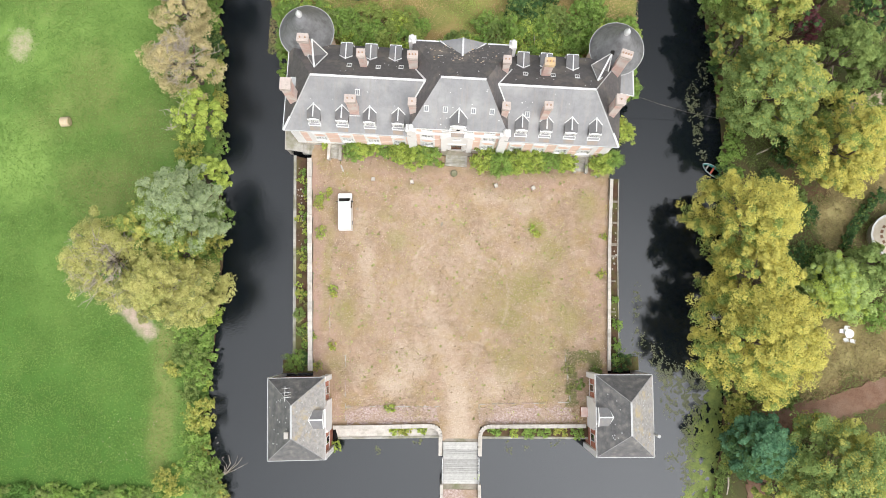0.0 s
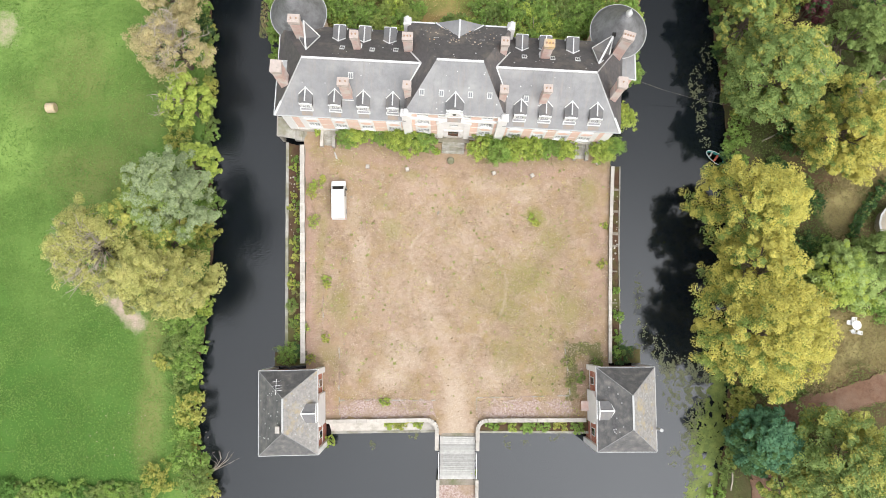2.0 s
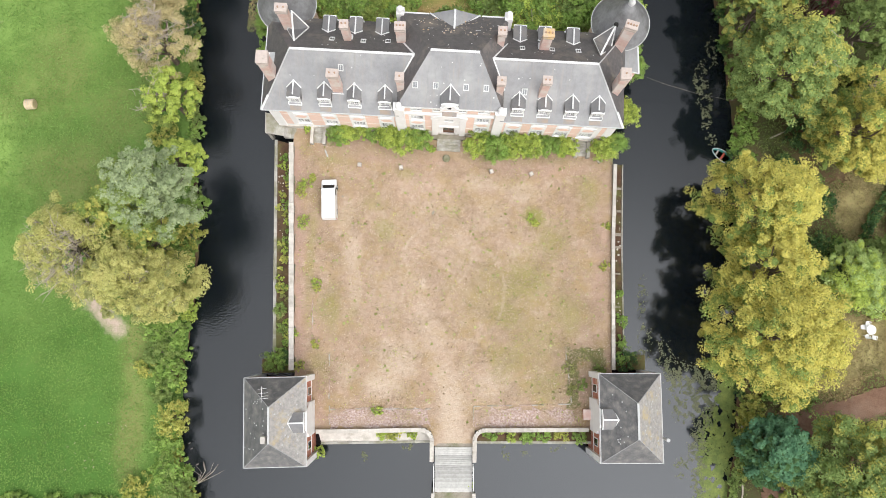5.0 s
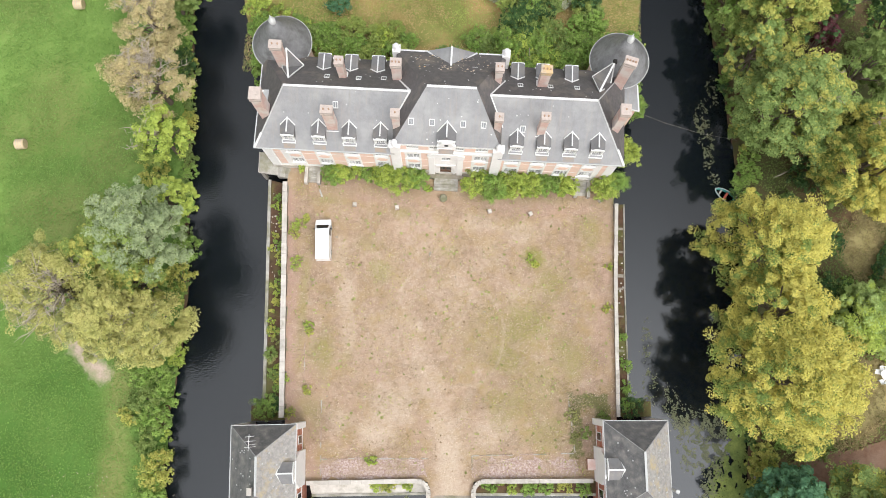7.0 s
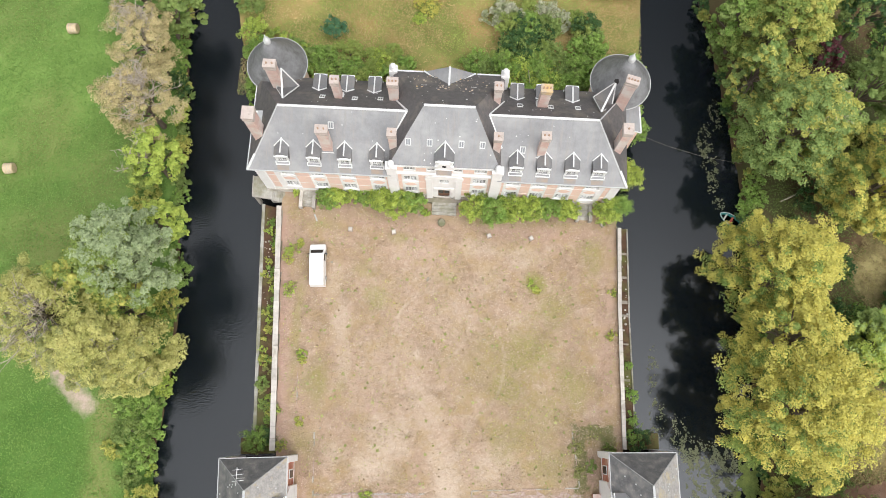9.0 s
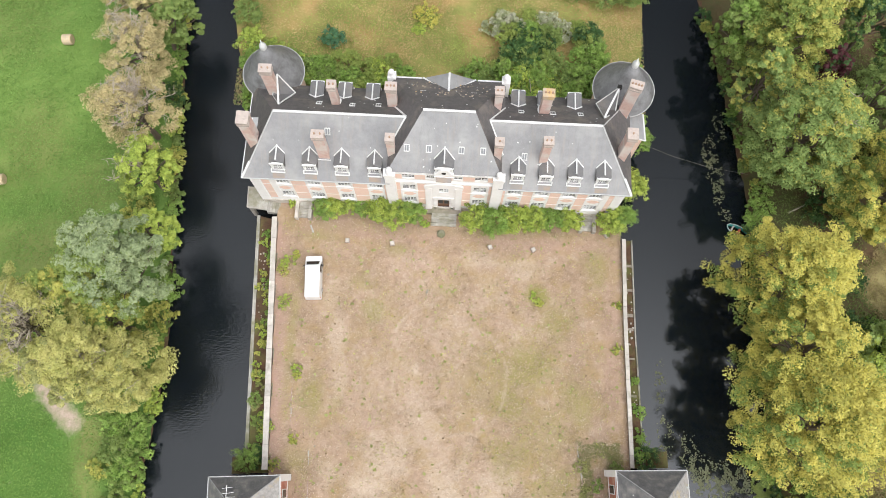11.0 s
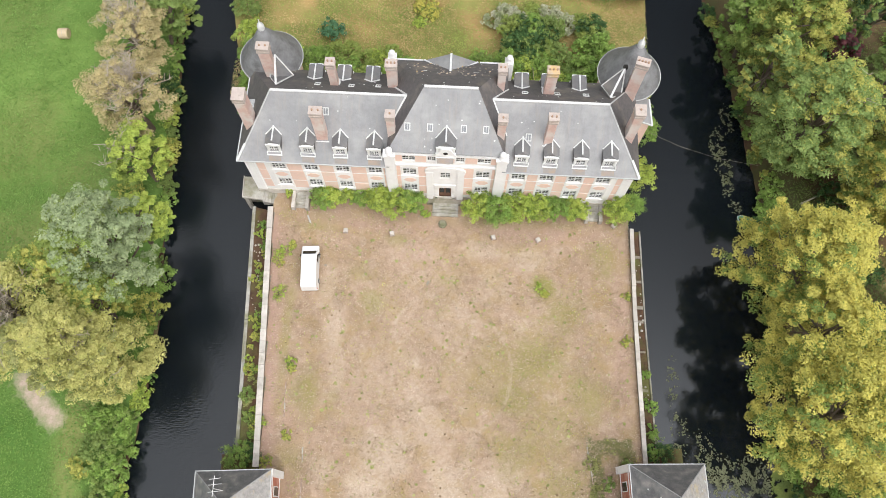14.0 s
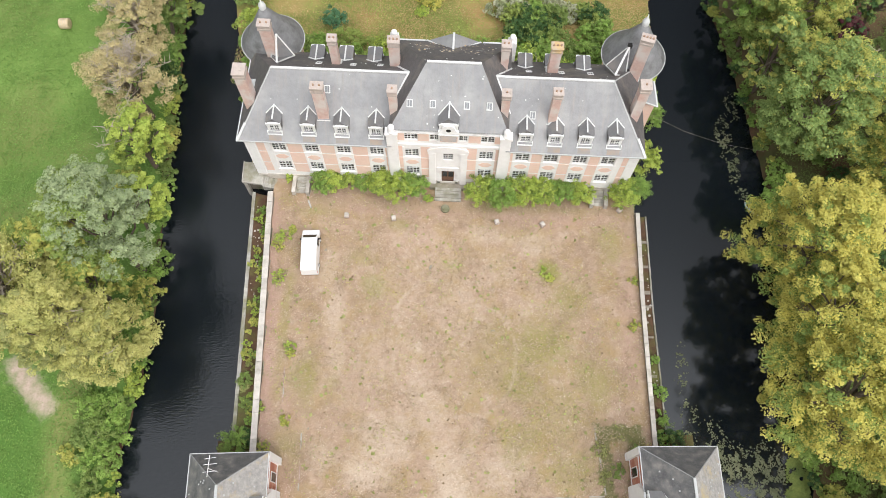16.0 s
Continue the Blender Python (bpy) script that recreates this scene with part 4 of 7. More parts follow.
chimney(12.72, 21.6, 10.6, 16.2, 1.0, 0.9, pots=2)
chimney(-3.4, 21.2, 9.6, 16.1, 0.95, 0.9, pots=1)
chimney(7.75, 21.3, 9.6, 16.1, 0.95, 0.9, pots=1)
chimney(-9.8, 26.7, 11.8, 16.4, 0.95, 0.95, pots=2)
chimney(-3.65, 26.8, 11.6, 16.4, 1.25, 0.95, pots=3)
chimney(7.6, 26.85, 11.6, 16.4, 0.95, 0.95, pots=2)
chimney(12.65, 26.85, 11.8, 16.4, 1.25, 0.95, pots=3, cap="lichen")
chimney(-16.8, 28.2, 9.6, 16.4, 1.4, 0.95, pots=2)
chimney(21.7, 28.25, 9.0, 16.4, 1.45, 0.95, rz=-15, pots=4)

# small roof lights
for x, y, z, slope in ((-1.75, 21.15, 13.8, 43.6), (0.55, 21.15, 13.8, 43.6), (3.95, 21.15, 13.8, 43.6), (6.2, 21.15, 13.8, 43.6), (-10.3, 23.0, 12.9, 43), (10.7, 21.7, 11.7, 43),
                       (-11.6, 26.5, 12.37, -42.5), (-8.0, 26.4, 12.47, -42.5), (-5.2, 26.6, 12.28, -42.5), (10.2, 26.6, 12.28, -42.5), (13.6, 26.6, 12.28, -42.5), (16.6, 26.6, 12.28, -42.5),
                       (-0.4, 28.0, 13.49, -42.5), (5.0, 28.0, 13.49, -42.5), (7.0, 28.4, 13.16, -42.5)):
    sk = part("roof_light", Geo().box(-0.3, -0.22, -0.4, 0.4, -0.05, 0.12).box(0.22, 0.3, -0.4, 0.4, -0.05, 0.12).box(-0.22, 0.22, 0.32, 0.4, -0.05, 0.12).box(-0.22, 0.22, -0.4, -0.32, -0.05, 0.12)
              .box(-0.02, 0.02, -0.32, 0.32, -0.05, 0.1), M["zinc"], chateau, "small white roof light", at=pose(x, y, z + 0.02, slope, 0, 0))
    part("pane", Geo().box(-0.22, 0.22, -0.32, 0.32, 0.0, 0.03), M["skyglass"], sk)

# corner towers
for cx, cy, tag in ((-17.85, 31.85, 0), (22.1, 31.75, 1)):
    part("tower_wall", Geo().lathe(cx, cy, [(3.05, -3.6), (3.05, 0.5), (2.98, 0.6), (2.98, 8.6), (3.2, 8.8), (3.2, 9.05)], 40), M["brick"], chateau, "round corner tower of brick", smooth=False)
    part("tower_roof", Geo().lathe(cx, cy, [(3.5, 8.95), (3.5, 9.05), (2.65, 10.2), (1.75, 11.6), (0.9, 13.2), (0.22, 14.5)], 48), M["slate_tower"], chateau, "conical slate tower roof", smooth=True)
    part("tower_gutter", Geo().lathe(cx, cy, [(3.48, 8.94), (3.55, 8.98), (3.55, 9.08), (3.46, 9.09)], 48), M["lead"], chateau)
    part("finial", Geo().lathe(cx, cy, [(0.5, 13.9), (0.34, 14.3), (0.4, 14.6), (0.28, 14.95), (0.08, 15.15), (0.05, 15.7)], 16), M["zinc"], chateau, "pale zinc finial", smooth=True)
# small link roofs between main roof and towers
def link_roof(apex, foot, left, right):
    """A small gabled roof that runs from the end of the main ridge to a tower."""
    ob = part("link_roof", Geo().slab([(x, y, 9.0) for x, y, z in (apex, left, foot, right)], [apex, left, foot, right]), M["slate_mid"], chateau, "small slate roof joining a tower")
    for a, c, w in ((apex, foot, 0.2), (apex, left, 0.1), (apex, right, 0.12), (foot, left, 0.06), (foot, right, 0.12)):
        part("flashing", Geo().beam((a[0], a[1], a[2] + 0.05), (c[0], c[1], c[2] + 0.05), w, 0.1), M["zinc"], ob, "pale zinc flashing")
    return ob


link_roof((-16.25, 29.2, 13.4), (-15.75, 25.75, 13.2), (-16.95, 27.6, 11.6), (-14.6, 28.3, 11.1))
lk = link_roof((20.56, 29.4, 13.6), (18.95, 25.9, 13.25), (18.5, 28.6, 11.2), (20.65, 27.7, 10.8))
# solid block, coloured black for the hole at the apex
part("cowl", Geo().box(20.36, 20.76, 29.2, 29.6, 13.4, 13.85), M["dark"], lk, "dark open flue cowl")
part("annex_wall", Geo().box(X1, 24.5, 26.3, 29.3, -3.6, 7.6), M["brick"], chateau)
part("annex_roof", sheet([(20.9, 25.9, 9.75), (24.75, 26.15, 7.66), (24.55, 29.4, 7.75), (20.6, 29.4, 9.9)]), M["slate"], chateau)
part("gutter", Geo().beam((24.8, 26.1, 7.64), (24.6, 29.4, 7.72), 0.16, 0.14), M["zinc"], chateau)
part("gutter", Geo().beam((20.95, 25.85, 9.75), (24.8, 26.1, 7.66), 0.12, 0.12), M["zinc"], chateau)
part("flashing", Geo().beam((20.9, 25.9, 9.8), (20.6, 28.6, 9.95), 0.14, 0.1), M["zinc"], chateau)
# a low dormer on the west hip
wd = part("dormer", Geo().box(-19.0, -18.0, 23.9, 25.0, 9.6, 11.0).box(-19.08, -18.9, 23.84, 24.06, 9.6, 11.1).box(-19.08, -18.9, 24.84, 25.06, 9.6, 11.1), M["white"], chateau, "small white dormer on the west hip")
part("roof", sheet([(-19.15, 23.8, 11.05), (-17.4, 23.8, 11.3), (-17.4, 25.1, 11.3), (-19.15, 25.1, 11.05)], 0.07), M["lead"], wd, "flat grey lead roof")

# pale slipped slates and hooks scattered over the roofs
rng = random.Random(21)
for k in range(90):
    rear = rng.random() < 0.6
    x = rng.uniform(-17, 19.5)
    t = rng.uniform(0.05, 0.95)
    y = (ER + (RY - ER) * t) if rear else (EF + (RY - EF) * t)
    z = EZ + (RZ - EZ) * t
    ang = -42.5 if rear else 42.9
    if -4.2 < x < 8.7:
        y = (30.3 + (24.15 - 30.3) * t) if rear else (18.85 + (24.15 - CF) * t)
        z = CE + (CT - CE) * t
        x = 2.5 + (x - 2.5) * (1 - 0.5 * t)
        ang = -39.4 if rear else 43.6
    s = rng.uniform(0.03, 0.075)
    part("slipped_slate", Geo().box(-s, s, -s, s * rng.uniform(0.5, 1.5), 0.0, 0.02), M["zinc"] if rng.random() < 0.5 else M["lead"], chateau, at=pose(x, y, z + 0.02, ang, 0, rng.uniform(-20, 20)))
for k in range(70):
    x, t = rng.uniform(-1.6, 6.6), rng.uniform(0.1, 0.55)
    y, z = 30.3 + (24.15 - 30.3) * t, CE + (CT - CE) * t
    s = rng.uniform(0.05, 0.14)
    part("moss_clump", Geo().lathe(0, 0, [(s, 0.0), (s * 0.8, s * 0.35), (s * 0.3, s * 0.5)], 6), M["lichen"] if rng.random() < 0.4 else M["oldstone"], chateau, at=pose(x, y, z + 0.01, -39.4, 0, 0))


# ---- courtyard walls, ledges, bridge ----
def coping_wall(name, pts, z0, z1, width, label, stone=1.3, top="coping"):
    """A low wall along a line, with loose coping stones as pieces."""
    ob = thing(name, label, "wall")
    core = Geo()
    stones = []
    for (x0, y0), (x1, y1) in zip(pts, pts[1:]):
        core.beam((x0, y0, (z0 + z1) / 2 - 0.08), (x1, y1, (z0 + z1) / 2 - 0.08), width - 0.12, z1 - z0 - 0.16)
        n = max(1, round(math.hypot(x1 - x0, y1 - y0) / stone))
        for k in range(n):
            stones.append(((x0 + (x1 - x0) * k / n, y0 + (y1 - y0) * k / n), (x0 + (x1 - x0) * (k + 1) / n, y0 + (y1 - y0) * (k + 1) / n)))
    part("wall_core", core, M["oldstone"], ob)
    rng = random.Random(len(stones))
    for a, c in stones:
        g = 0.012
        d = Vector((c[0] - a[0], c[1] - a[1], 0))
        u = d.normalized() * g
        dz = rng.uniform(-0.015, 0.015)
        part("coping_stone", Geo().beam((a[0] + u.x, a[1] + u.y, z1 - 0.08 + dz), (c[0] - u.x, c[1] - u.y, z1 - 0.08 + dz), width * rng.uniform(0.95, 1.05), 0.16), M[top], ob)
    return tagged(ob, kind="structure")


def arc(cx, cy, r, a0, a1, n=6):
    return [(cx + r * math.cos(radians(a)), cy + r * math.sin(radians(a))) for a in np.linspace(a0, a1, n)]


coping_wall("courtyard_wall", [(-17.95, 17.3), (-15.75, -11.7)], -1.4, 0.62, 0.62, "long low courtyard wall with pale stone coping")
coping_wall("courtyard_wall", [(23.88, 16.6), (23.86, 7.0), (24.02, 0.0), (24.28, -9.6)], -1.4, 0.62, 0.44, "long low courtyard wall with pale stone coping")
coping_wall("courtyard_wall", [(-12.2, -18.98), (0.8, -18.1)] + arc(0.85, -19.4, 1.3, 86, 0) + [(2.25, -21.9)], -2.2, 0.62, 0.5, "low front wall curving to the bridge")
coping_wall("courtyard_wall", [(21.4, -17.05), (8.75, -17.75)] + arc(8.7, -19.05, 1.3, 94, 180) + [(7.5, -21.7)], -2.2, 0.62, 0.5, "low front wall curving to the bridge")


def ledge(name, pts, top, label, material="earth"):
    """An earth berm between a courtyard wall and the moat, behind an old retaining wall."""
    structure(name, Geo().prism(rough_line(pts + [pts[0]], 1.2, 0.06, 4)[:-1], -4.5, top), M[material], label, "ground")


ledge("ground_berm_west", [(-17.6, 17.4), (-20.25, 17.9), (-18.2, -11.6), (-15.6, -11.8)], -1.2, "earth berm between wall and moat")
ledge("ground_berm_east", [(23.9, 17.0), (25.15, 17.0), (25.32, 6.0), (25.8, -6.0), (25.95, -9.5), (24.3, -9.5)], -1.2, "earth berm between wall and moat")
ledge("ground_berm_front", [(-12.2, -18.9), (1.9, -17.9), (1.95, -19.6), (-11.7, -20.55)], -1.3, "stone ledge under the front wall", "coping")
ledge("ground_berm_front_east", [(7.6, -17.7), (21.9, -17.0), (22.4, -18.75), (7.7, -19.45)], -1.3, "weedy ledge under the front wall", "earth")
coping_wall("retaining_wall", [(-20.3, 17.9), (-18.25, -11.6)], -4.5, -1.05, 0.4, "old stone retaining wall at the moat", 2.0, "mossy")
coping_wall("retaining_wall", [(25.22, 17.0), (25.38, 6.0), (25.86, -6.0), (26.0, -9.5)], -4.5, -1.05, 0.16, "old stone retaining wall at the moat", 2.0, "mossy")
coping_wall("retaining_wall", [(-11.7, -20.6), (1.95, -19.7)], -4.5, -1.2, 0.3, "old stone retaining wall at the moat", 2.0, "mossy")
coping_wall("retaining_wall", [(7.7, -19.5), (22.4, -18.8)], -4.5, -1.2, 0.3, "old stone retaining wall at the moat", 2.0, "mossy")
for x, y0, y1 in ((24.35, 13.9, 13.6), (24.35, 10.9, 10.6), (24.35, 7.9, 7.5), (24.35, 6.2, 5.9), (24.4, 2.7, 2.5), (24.5, -1.5, -1.8)):
    part("buttress", Geo().box(x - 0.4, x + 0.86, y1, y0, -4.5, -1.08), M["oldstone"], None)
    tagged(bpy.context.scene.objects[-1], "low stone cross wall on the berm", "wall", "cross walls on the berm", "structure")

rng = random.Random(41)
for k in range(44):
    west = k < 26
    y = rng.uniform(4, 16.5) if west else rng.uniform(-6, 14)
    x = -19.95 + (17 - y) * 0.07 + rng.uniform(0, 0.9) if west else 24.75 + (17 - y) * 0.022 + rng.uniform(-0.4, 0.3)
    q = rng.uniform(0.06, 0.17)
    tagged(part("rubble_stone", Geo().lathe(0, 0, [(q, 0.0), (q * 0.9, q * 0.6), (q * 0.4, q)], 6), M["coping"], at=pose(x, y, -1.21, 0, 0, rng.uniform(0, 90))), "pale fallen stone lying on the earth berm", "stone", "rubble on the berm")

bridge = thing("bridge", "weathered timber footbridge with grey planks on stone piers", "bridge", at=(4.85, -20.0, 0), rz=2.6)
rng = random.Random(5)
for k in range(22):
    y = -0.05 - k * 0.245
    me = Geo().box(-2.3, 2.3 + rng.uniform(-0.05, 0.08), y - 0.232, y, 0.02 + rng.uniform(-0.012, 0.012), 0.12 + rng.uniform(-0.012, 0.012))
    part("plank", me, M["deck"], bridge)
for x in (-2.1, 0, 2.1):
    part("beam", Geo().box(x - 0.15, x + 0.15, -5.5, -0.3, -0.3, 0.0), M["wood_door"], bridge)
for s in (-1, 1):
    rail = part("rail", Geo().beam((s * 2.42, -2.0, 0.75), (s * 2.42, -5.4, 0.75), 0.1, 0.1).beam((s * 2.42, -2.0, 0.35), (s * 2.42, -5.4, 0.35), 0.06, 0.08), M["white"], bridge, "white-painted railing")
    for y in (-2.1, -3.7, -5.3):
        part("post", Geo().box(s * 2.42 - 0.05, s * 2.42 + 0.05, y - 0.05, y + 0.05, 0.0, 0.8), M["white"], bridge)
part("pier", Geo().box(-2.3, 2.3, -0.6, 0.4, -4.4, 0.0), M["oldstone"], bridge)
part("pier", Geo().box(-2.6, 2.6, -6.2, -5.42, -4.4, 0.0), M["oldstone"], bridge)
causeway = tagged(part("causeway", Geo().box(-2.3, 2.3, -28, -6.2, -4.4, 0.05), M["cobble"]), "worn cobbled stone causeway leading to the bridge", "causeway", "", "structure")
causeway.matrix_world = pose(4.85, -20.0, 0, 0, 0, 2.6)
c0, s0 = math.cos(radians(2.6)), math.sin(radians(2.6))
for s in (-1, 1):
    coping_wall("causeway_wall", [(4.85 + s * 2.5 * c0 + 5.45 * s0, -20 + s * 2.5 * s0 - 5.45 * c0), (4.85 + s * 2.5 * c0 + 27 * s0, -20 + s * 2.5 * s0 - 27 * c0)], -4.4, 0.7, 0.4, "pale parapet of the causeway")

# ---- ground patches in the courtyard ----
patch("pavement_front_west", [(-10.7, -16.2), (1.2, -15.5), (1.9, -17.6), (-10.6, -18.5)], 0, M["cobble"], "pinkish cobbled strip along the front wall", 0.02, 9)
patch("pavement_front_east", [(7.2, -15.3), (19.6, -14.6), (19.5, -16.8), (7.3, -17.5)], 0, M["cobble"], "pinkish cobbled strip along the front wall", 0.02, 10)


# worn edging stones, sunk level with the grass
rng = random.Random(14)
for (x0, y0), (x1, y1) in (((-13.9, -2.0), (-13.5, -7.2)), ((-11.3, -8.6), (-10.65, -18.2)), ((-10.75, -16.25), (1.9, -15.55)), ((7.1, -15.0), (19.2, -14.1)), ((7.05, -15.0), (7.25, -17.5)), ((18.3, -7.2), (19.3, -14.0))):
    edging = tagged(thing("edging", "line of worn stone edging sunk in the courtyard grass", "kerb", "edging stones"), kind="structure")
    n = max(2, round(math.hypot(x1 - x0, y1 - y0) / 0.8))
    for k in range(n):
        if rng.random() < 0.22:
            continue
        a, c = (k + 0.04) / n, (k + 0.96) / n
        j = rng.uniform(-0.03, 0.03)
        part("stone", Geo().beam((x0 + (x1 - x0) * a + j, y0 + (y1 - y0) * a + j, 0.0), (x0 + (x1 - x0) * c + j, y0 + (y1 - y0) * c + j, 0.0), rng.uniform(0.08, 0.14), 0.12 + rng.uniform(0, 0.03)), M["cobble"] if rng.random() < 0.4 else M["mossy"], edging)


# ---- entrance steps ----
def steps(x, w, y0, top, n, label, cheeks=0.0):
    ob = thing("steps", label, "steps", at=(x, y0, 0))
    for k in range(n):
        part("step", Geo().box(-w / 2, w / 2, -0.36 * (k + 1), -0.36 * k, -0.2, top * (n - k) / n), M["mossy"], ob)
    if cheeks:
        for s in (-1, 1):
            part("cheek_wall", Geo().box(s * (w / 2 + 0.2) - 0.2, s * (w / 2 + 0.2) + 0.2, -0.36 * n - 0.3, 0, -0.2, top + cheeks), M["coping"], ob)
    return ob


steps(2.35, 3.0, 18.7, 0.6, 4, "broad worn stone steps to the front door")
tagged(part("landing", Geo().box(0.2, 4.4, 18.7, 19.3, -0.2, 0.6), M["oldstone"]), "stone landing before the front door", "landing", "", "structure")
steps(-14.5, 1.2, 19.3, 0.6, 5, "narrow stone side steps between cheek walls", 0.3)
steps(19.5, 1.2, 19.3, 0.6, 5, "narrow stone side steps between cheek walls", 0.3)
terrace = thing("terrace", "grey stone terrace slab with steps above the moat", "terrace")
part("floor", Geo().prism([(-21.55, 21.0), (-21.4, 18.3), (-19.0, 18.1), (-19.0, 19.28), (-19.6, 19.28), (-19.6, 21.0)], 0.3, 0.5), M["mossy"], terrace, "grey lichened terrace slab")
part("pier", Geo().box(-21.3, -20.9, 18.4, 18.8, -4.4, 0.3), M["coping"], terrace)
part("pier", Geo().box(-21.4, -19.6, 19.3, 20.9, -4.4, 0.3), M["oldstone"], terrace)
part("rail", Geo().beam((-21.5, 21.0, 0.62), (-21.35, 18.35, 0.62), 0.1, 0.22).beam((-21.35, 18.35, 0.58), (-19.1, 18.15, 0.58), 0.1, 0.14), M["coping"], terrace)
for k in range(5):
    part("step", Geo().box(-19.0 + 0.3 * k, -18.7 + 0.3 * k, 17.95, 19.28, -0.5, 0.4 - 0.11 * k), M["mossy"], terrace)


# ---- gate pavilions ----
def pavilion(cx, cy, rz, s):
    """s = 1: its front faces +x, towards the courtyard; -1: faces -x."""
    ob = thing("pavilion", "square brick gate pavilion with hipped slate roof standing in the moat", "pavilion", "gate pavilions", at=(cx, cy, 0), rz=rz)
    hx, hy, ez, rzh, rl = 3.35, 4.85, 5.6, 9.0, 2.0
    sx = lambda a, c: (min(a * s, c * s), max(a * s, c * s))
    body = Geo().box(-hx, hx, -hy, hy, -4.4, ez - 0.1)
    part("wall", body, M["redbrick"], ob, "red brick walls")
    for a in (-1, 1):
        for c in (-1, 1):
            part("quoin", Geo().box(a * hx - 0.35, a * hx + 0.35, c * hy - 0.35, c * hy + 0.35, -4.4, ez - 0.25), M["stone"], ob)
    part("cornice", Geo().box(-hx - 0.2, hx + 0.2, -hy - 0.2, hy + 0.2, ez - 0.35, ez - 0.05), M["stone"], ob)
    # pale shaped frontispiece below the dormer
    front = [(-2.0, 0.0), (2.0, 0.0), (2.0, ez - 1.6), (1.6, ez - 1.2), (1.45, ez - 0.4), (1.1, ez + 0.1), (-1.1, ez + 0.1), (-1.45, ez - 0.4), (-1.6, ez - 1.2), (-2.0, ez - 1.6)]
    part("frontispiece", Geo().slab([(s * hx, y, z) for y, z in front], [(s * (hx + 0.35), y, z) for y, z in front]), M["stone"], ob, "pale stone frontispiece with scrolled shoulders")
    for k in range(2):
        part("stone_band", Geo().box(*sx(hx - 0.1, hx + 0.05), -hy + 0.35, hy - 0.35, 0.3 + k * 3.4, 0.5 + k * 3.4), M["stone"], ob)
    e = 0.28
    A, B, C, D = (-hx - e, -hy - e, ez), (hx + e, -hy - e, ez), (hx + e, hy + e, ez), (-hx - e, hy + e, ez)
    P, Q = (0, -rl, rzh), (0, rl, rzh)
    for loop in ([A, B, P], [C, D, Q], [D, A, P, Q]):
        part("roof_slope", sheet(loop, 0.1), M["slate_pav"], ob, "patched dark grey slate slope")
    # east slope: lichen, plus a paler tone for its brighter light
    part("roof_slope", sheet([B, C, Q, P], 0.1), M["slate_lit_lichen"], ob, "lichened slate slope, toned paler for its lit side")
    part("ridge_cap", Geo().beam(P, Q, 0.24, 0.1), M["lead"], ob)
    gut = Geo()
    for a, c in ((A, B), (B, C), (C, D), (D, A)):
        gut.beam(a, c, 0.1, 0.08)
    part("gutter", gut, M["lead"], ob, "grey lead gutter")
    for a, c in ((A, P), (B, P), (C, Q), (D, Q)):
        part("hip_flashing", Geo().beam(a, c, 0.08, 0.06), M["slate"], ob)
    # dormer over the courtyard front
    d = part("dormer", Geo().box(*sx(hx - 0.7, hx + 0.12), -0.95, 0.95, ez - 0.3, ez + 1.1), M["white"], ob, "white-rendered dormer")
    w, inner = s * (hx + 0.25), s * (hx - 1.55)
    for e2 in (-1, 1):
        lp = [(w, e2 * 1.15, ez + 1.1), (w, 0, ez + 1.62), (inner, 0, ez + 1.62), (inner + s * 0.45, e2 * 1.15, ez + 1.1)]
        lp = lp if e2 * s < 0 else lp[::-1]
        part("roof", Geo().slab(lp, [(a, c, z + 0.07) for a, c, z in lp]), M["slate_mid"], d)
        part("verge", Geo().beam((w, e2 * 1.15, ez + 1.2), (w, 0, ez + 1.72), 0.12, 0.1), M["zinc"], d)
        part("valley", Geo().beam((inner + s * 0.42, e2 * 1.15, ez + 1.19), (inner, 0, ez + 1.72), 0.14, 0.08), M["zinc"], d)
    part("ridge", Geo().beam((w, 0, ez + 1.72), (inner, 0, ez + 1.72), 0.16, 0.09), M["zinc"], d)
    for y in (-3.2, 3.2):
        part("window", Geo().box(*sx(hx - 0.05, hx + 0.06), y - 0.5, y + 0.5, 1.0, 3.0), M["white"], ob)
        part("pane", Geo().box(*sx(hx + 0.06, hx + 0.075), y - 0.4, y + 0.4, 1.1, 2.9), M["glass"], ob)
    rng = random.Random(int(cx))
    for k in range(34):
        # slate hooks and pale repair slates scattered over the slopes
        t, u = rng.uniform(0.05, 0.85), rng.uniform(-0.85, 0.85)
        sl = rng.choice((-1, 1))
        x = sl * (hx + e) * (1 - t)
        y = u * (hy * (1 - t) + rl * t)
        z = ez + (rzh - ez) * t
        part("patch_slate", Geo().box(-0.07, 0.07, -0.07, 0.07, 0.0, 0.04), M["lead"], ob, at=pose(x, y, z + 0.02, 0, sl * 43, 0))
    return ob


pav_w = pavilion(-16.2, -17.45, 4.3, 1)
pav_e = pavilion(25.25, -14.9, 3.0, -1)
part("chimney", Geo().box(-0.75, -0.35, -1.9, -1.2, 7.8, 9.3).box(-0.8, -0.3, -1.95, -1.15, 9.3, 9.4), M["coping"], pav_w, "short rendered chimney")
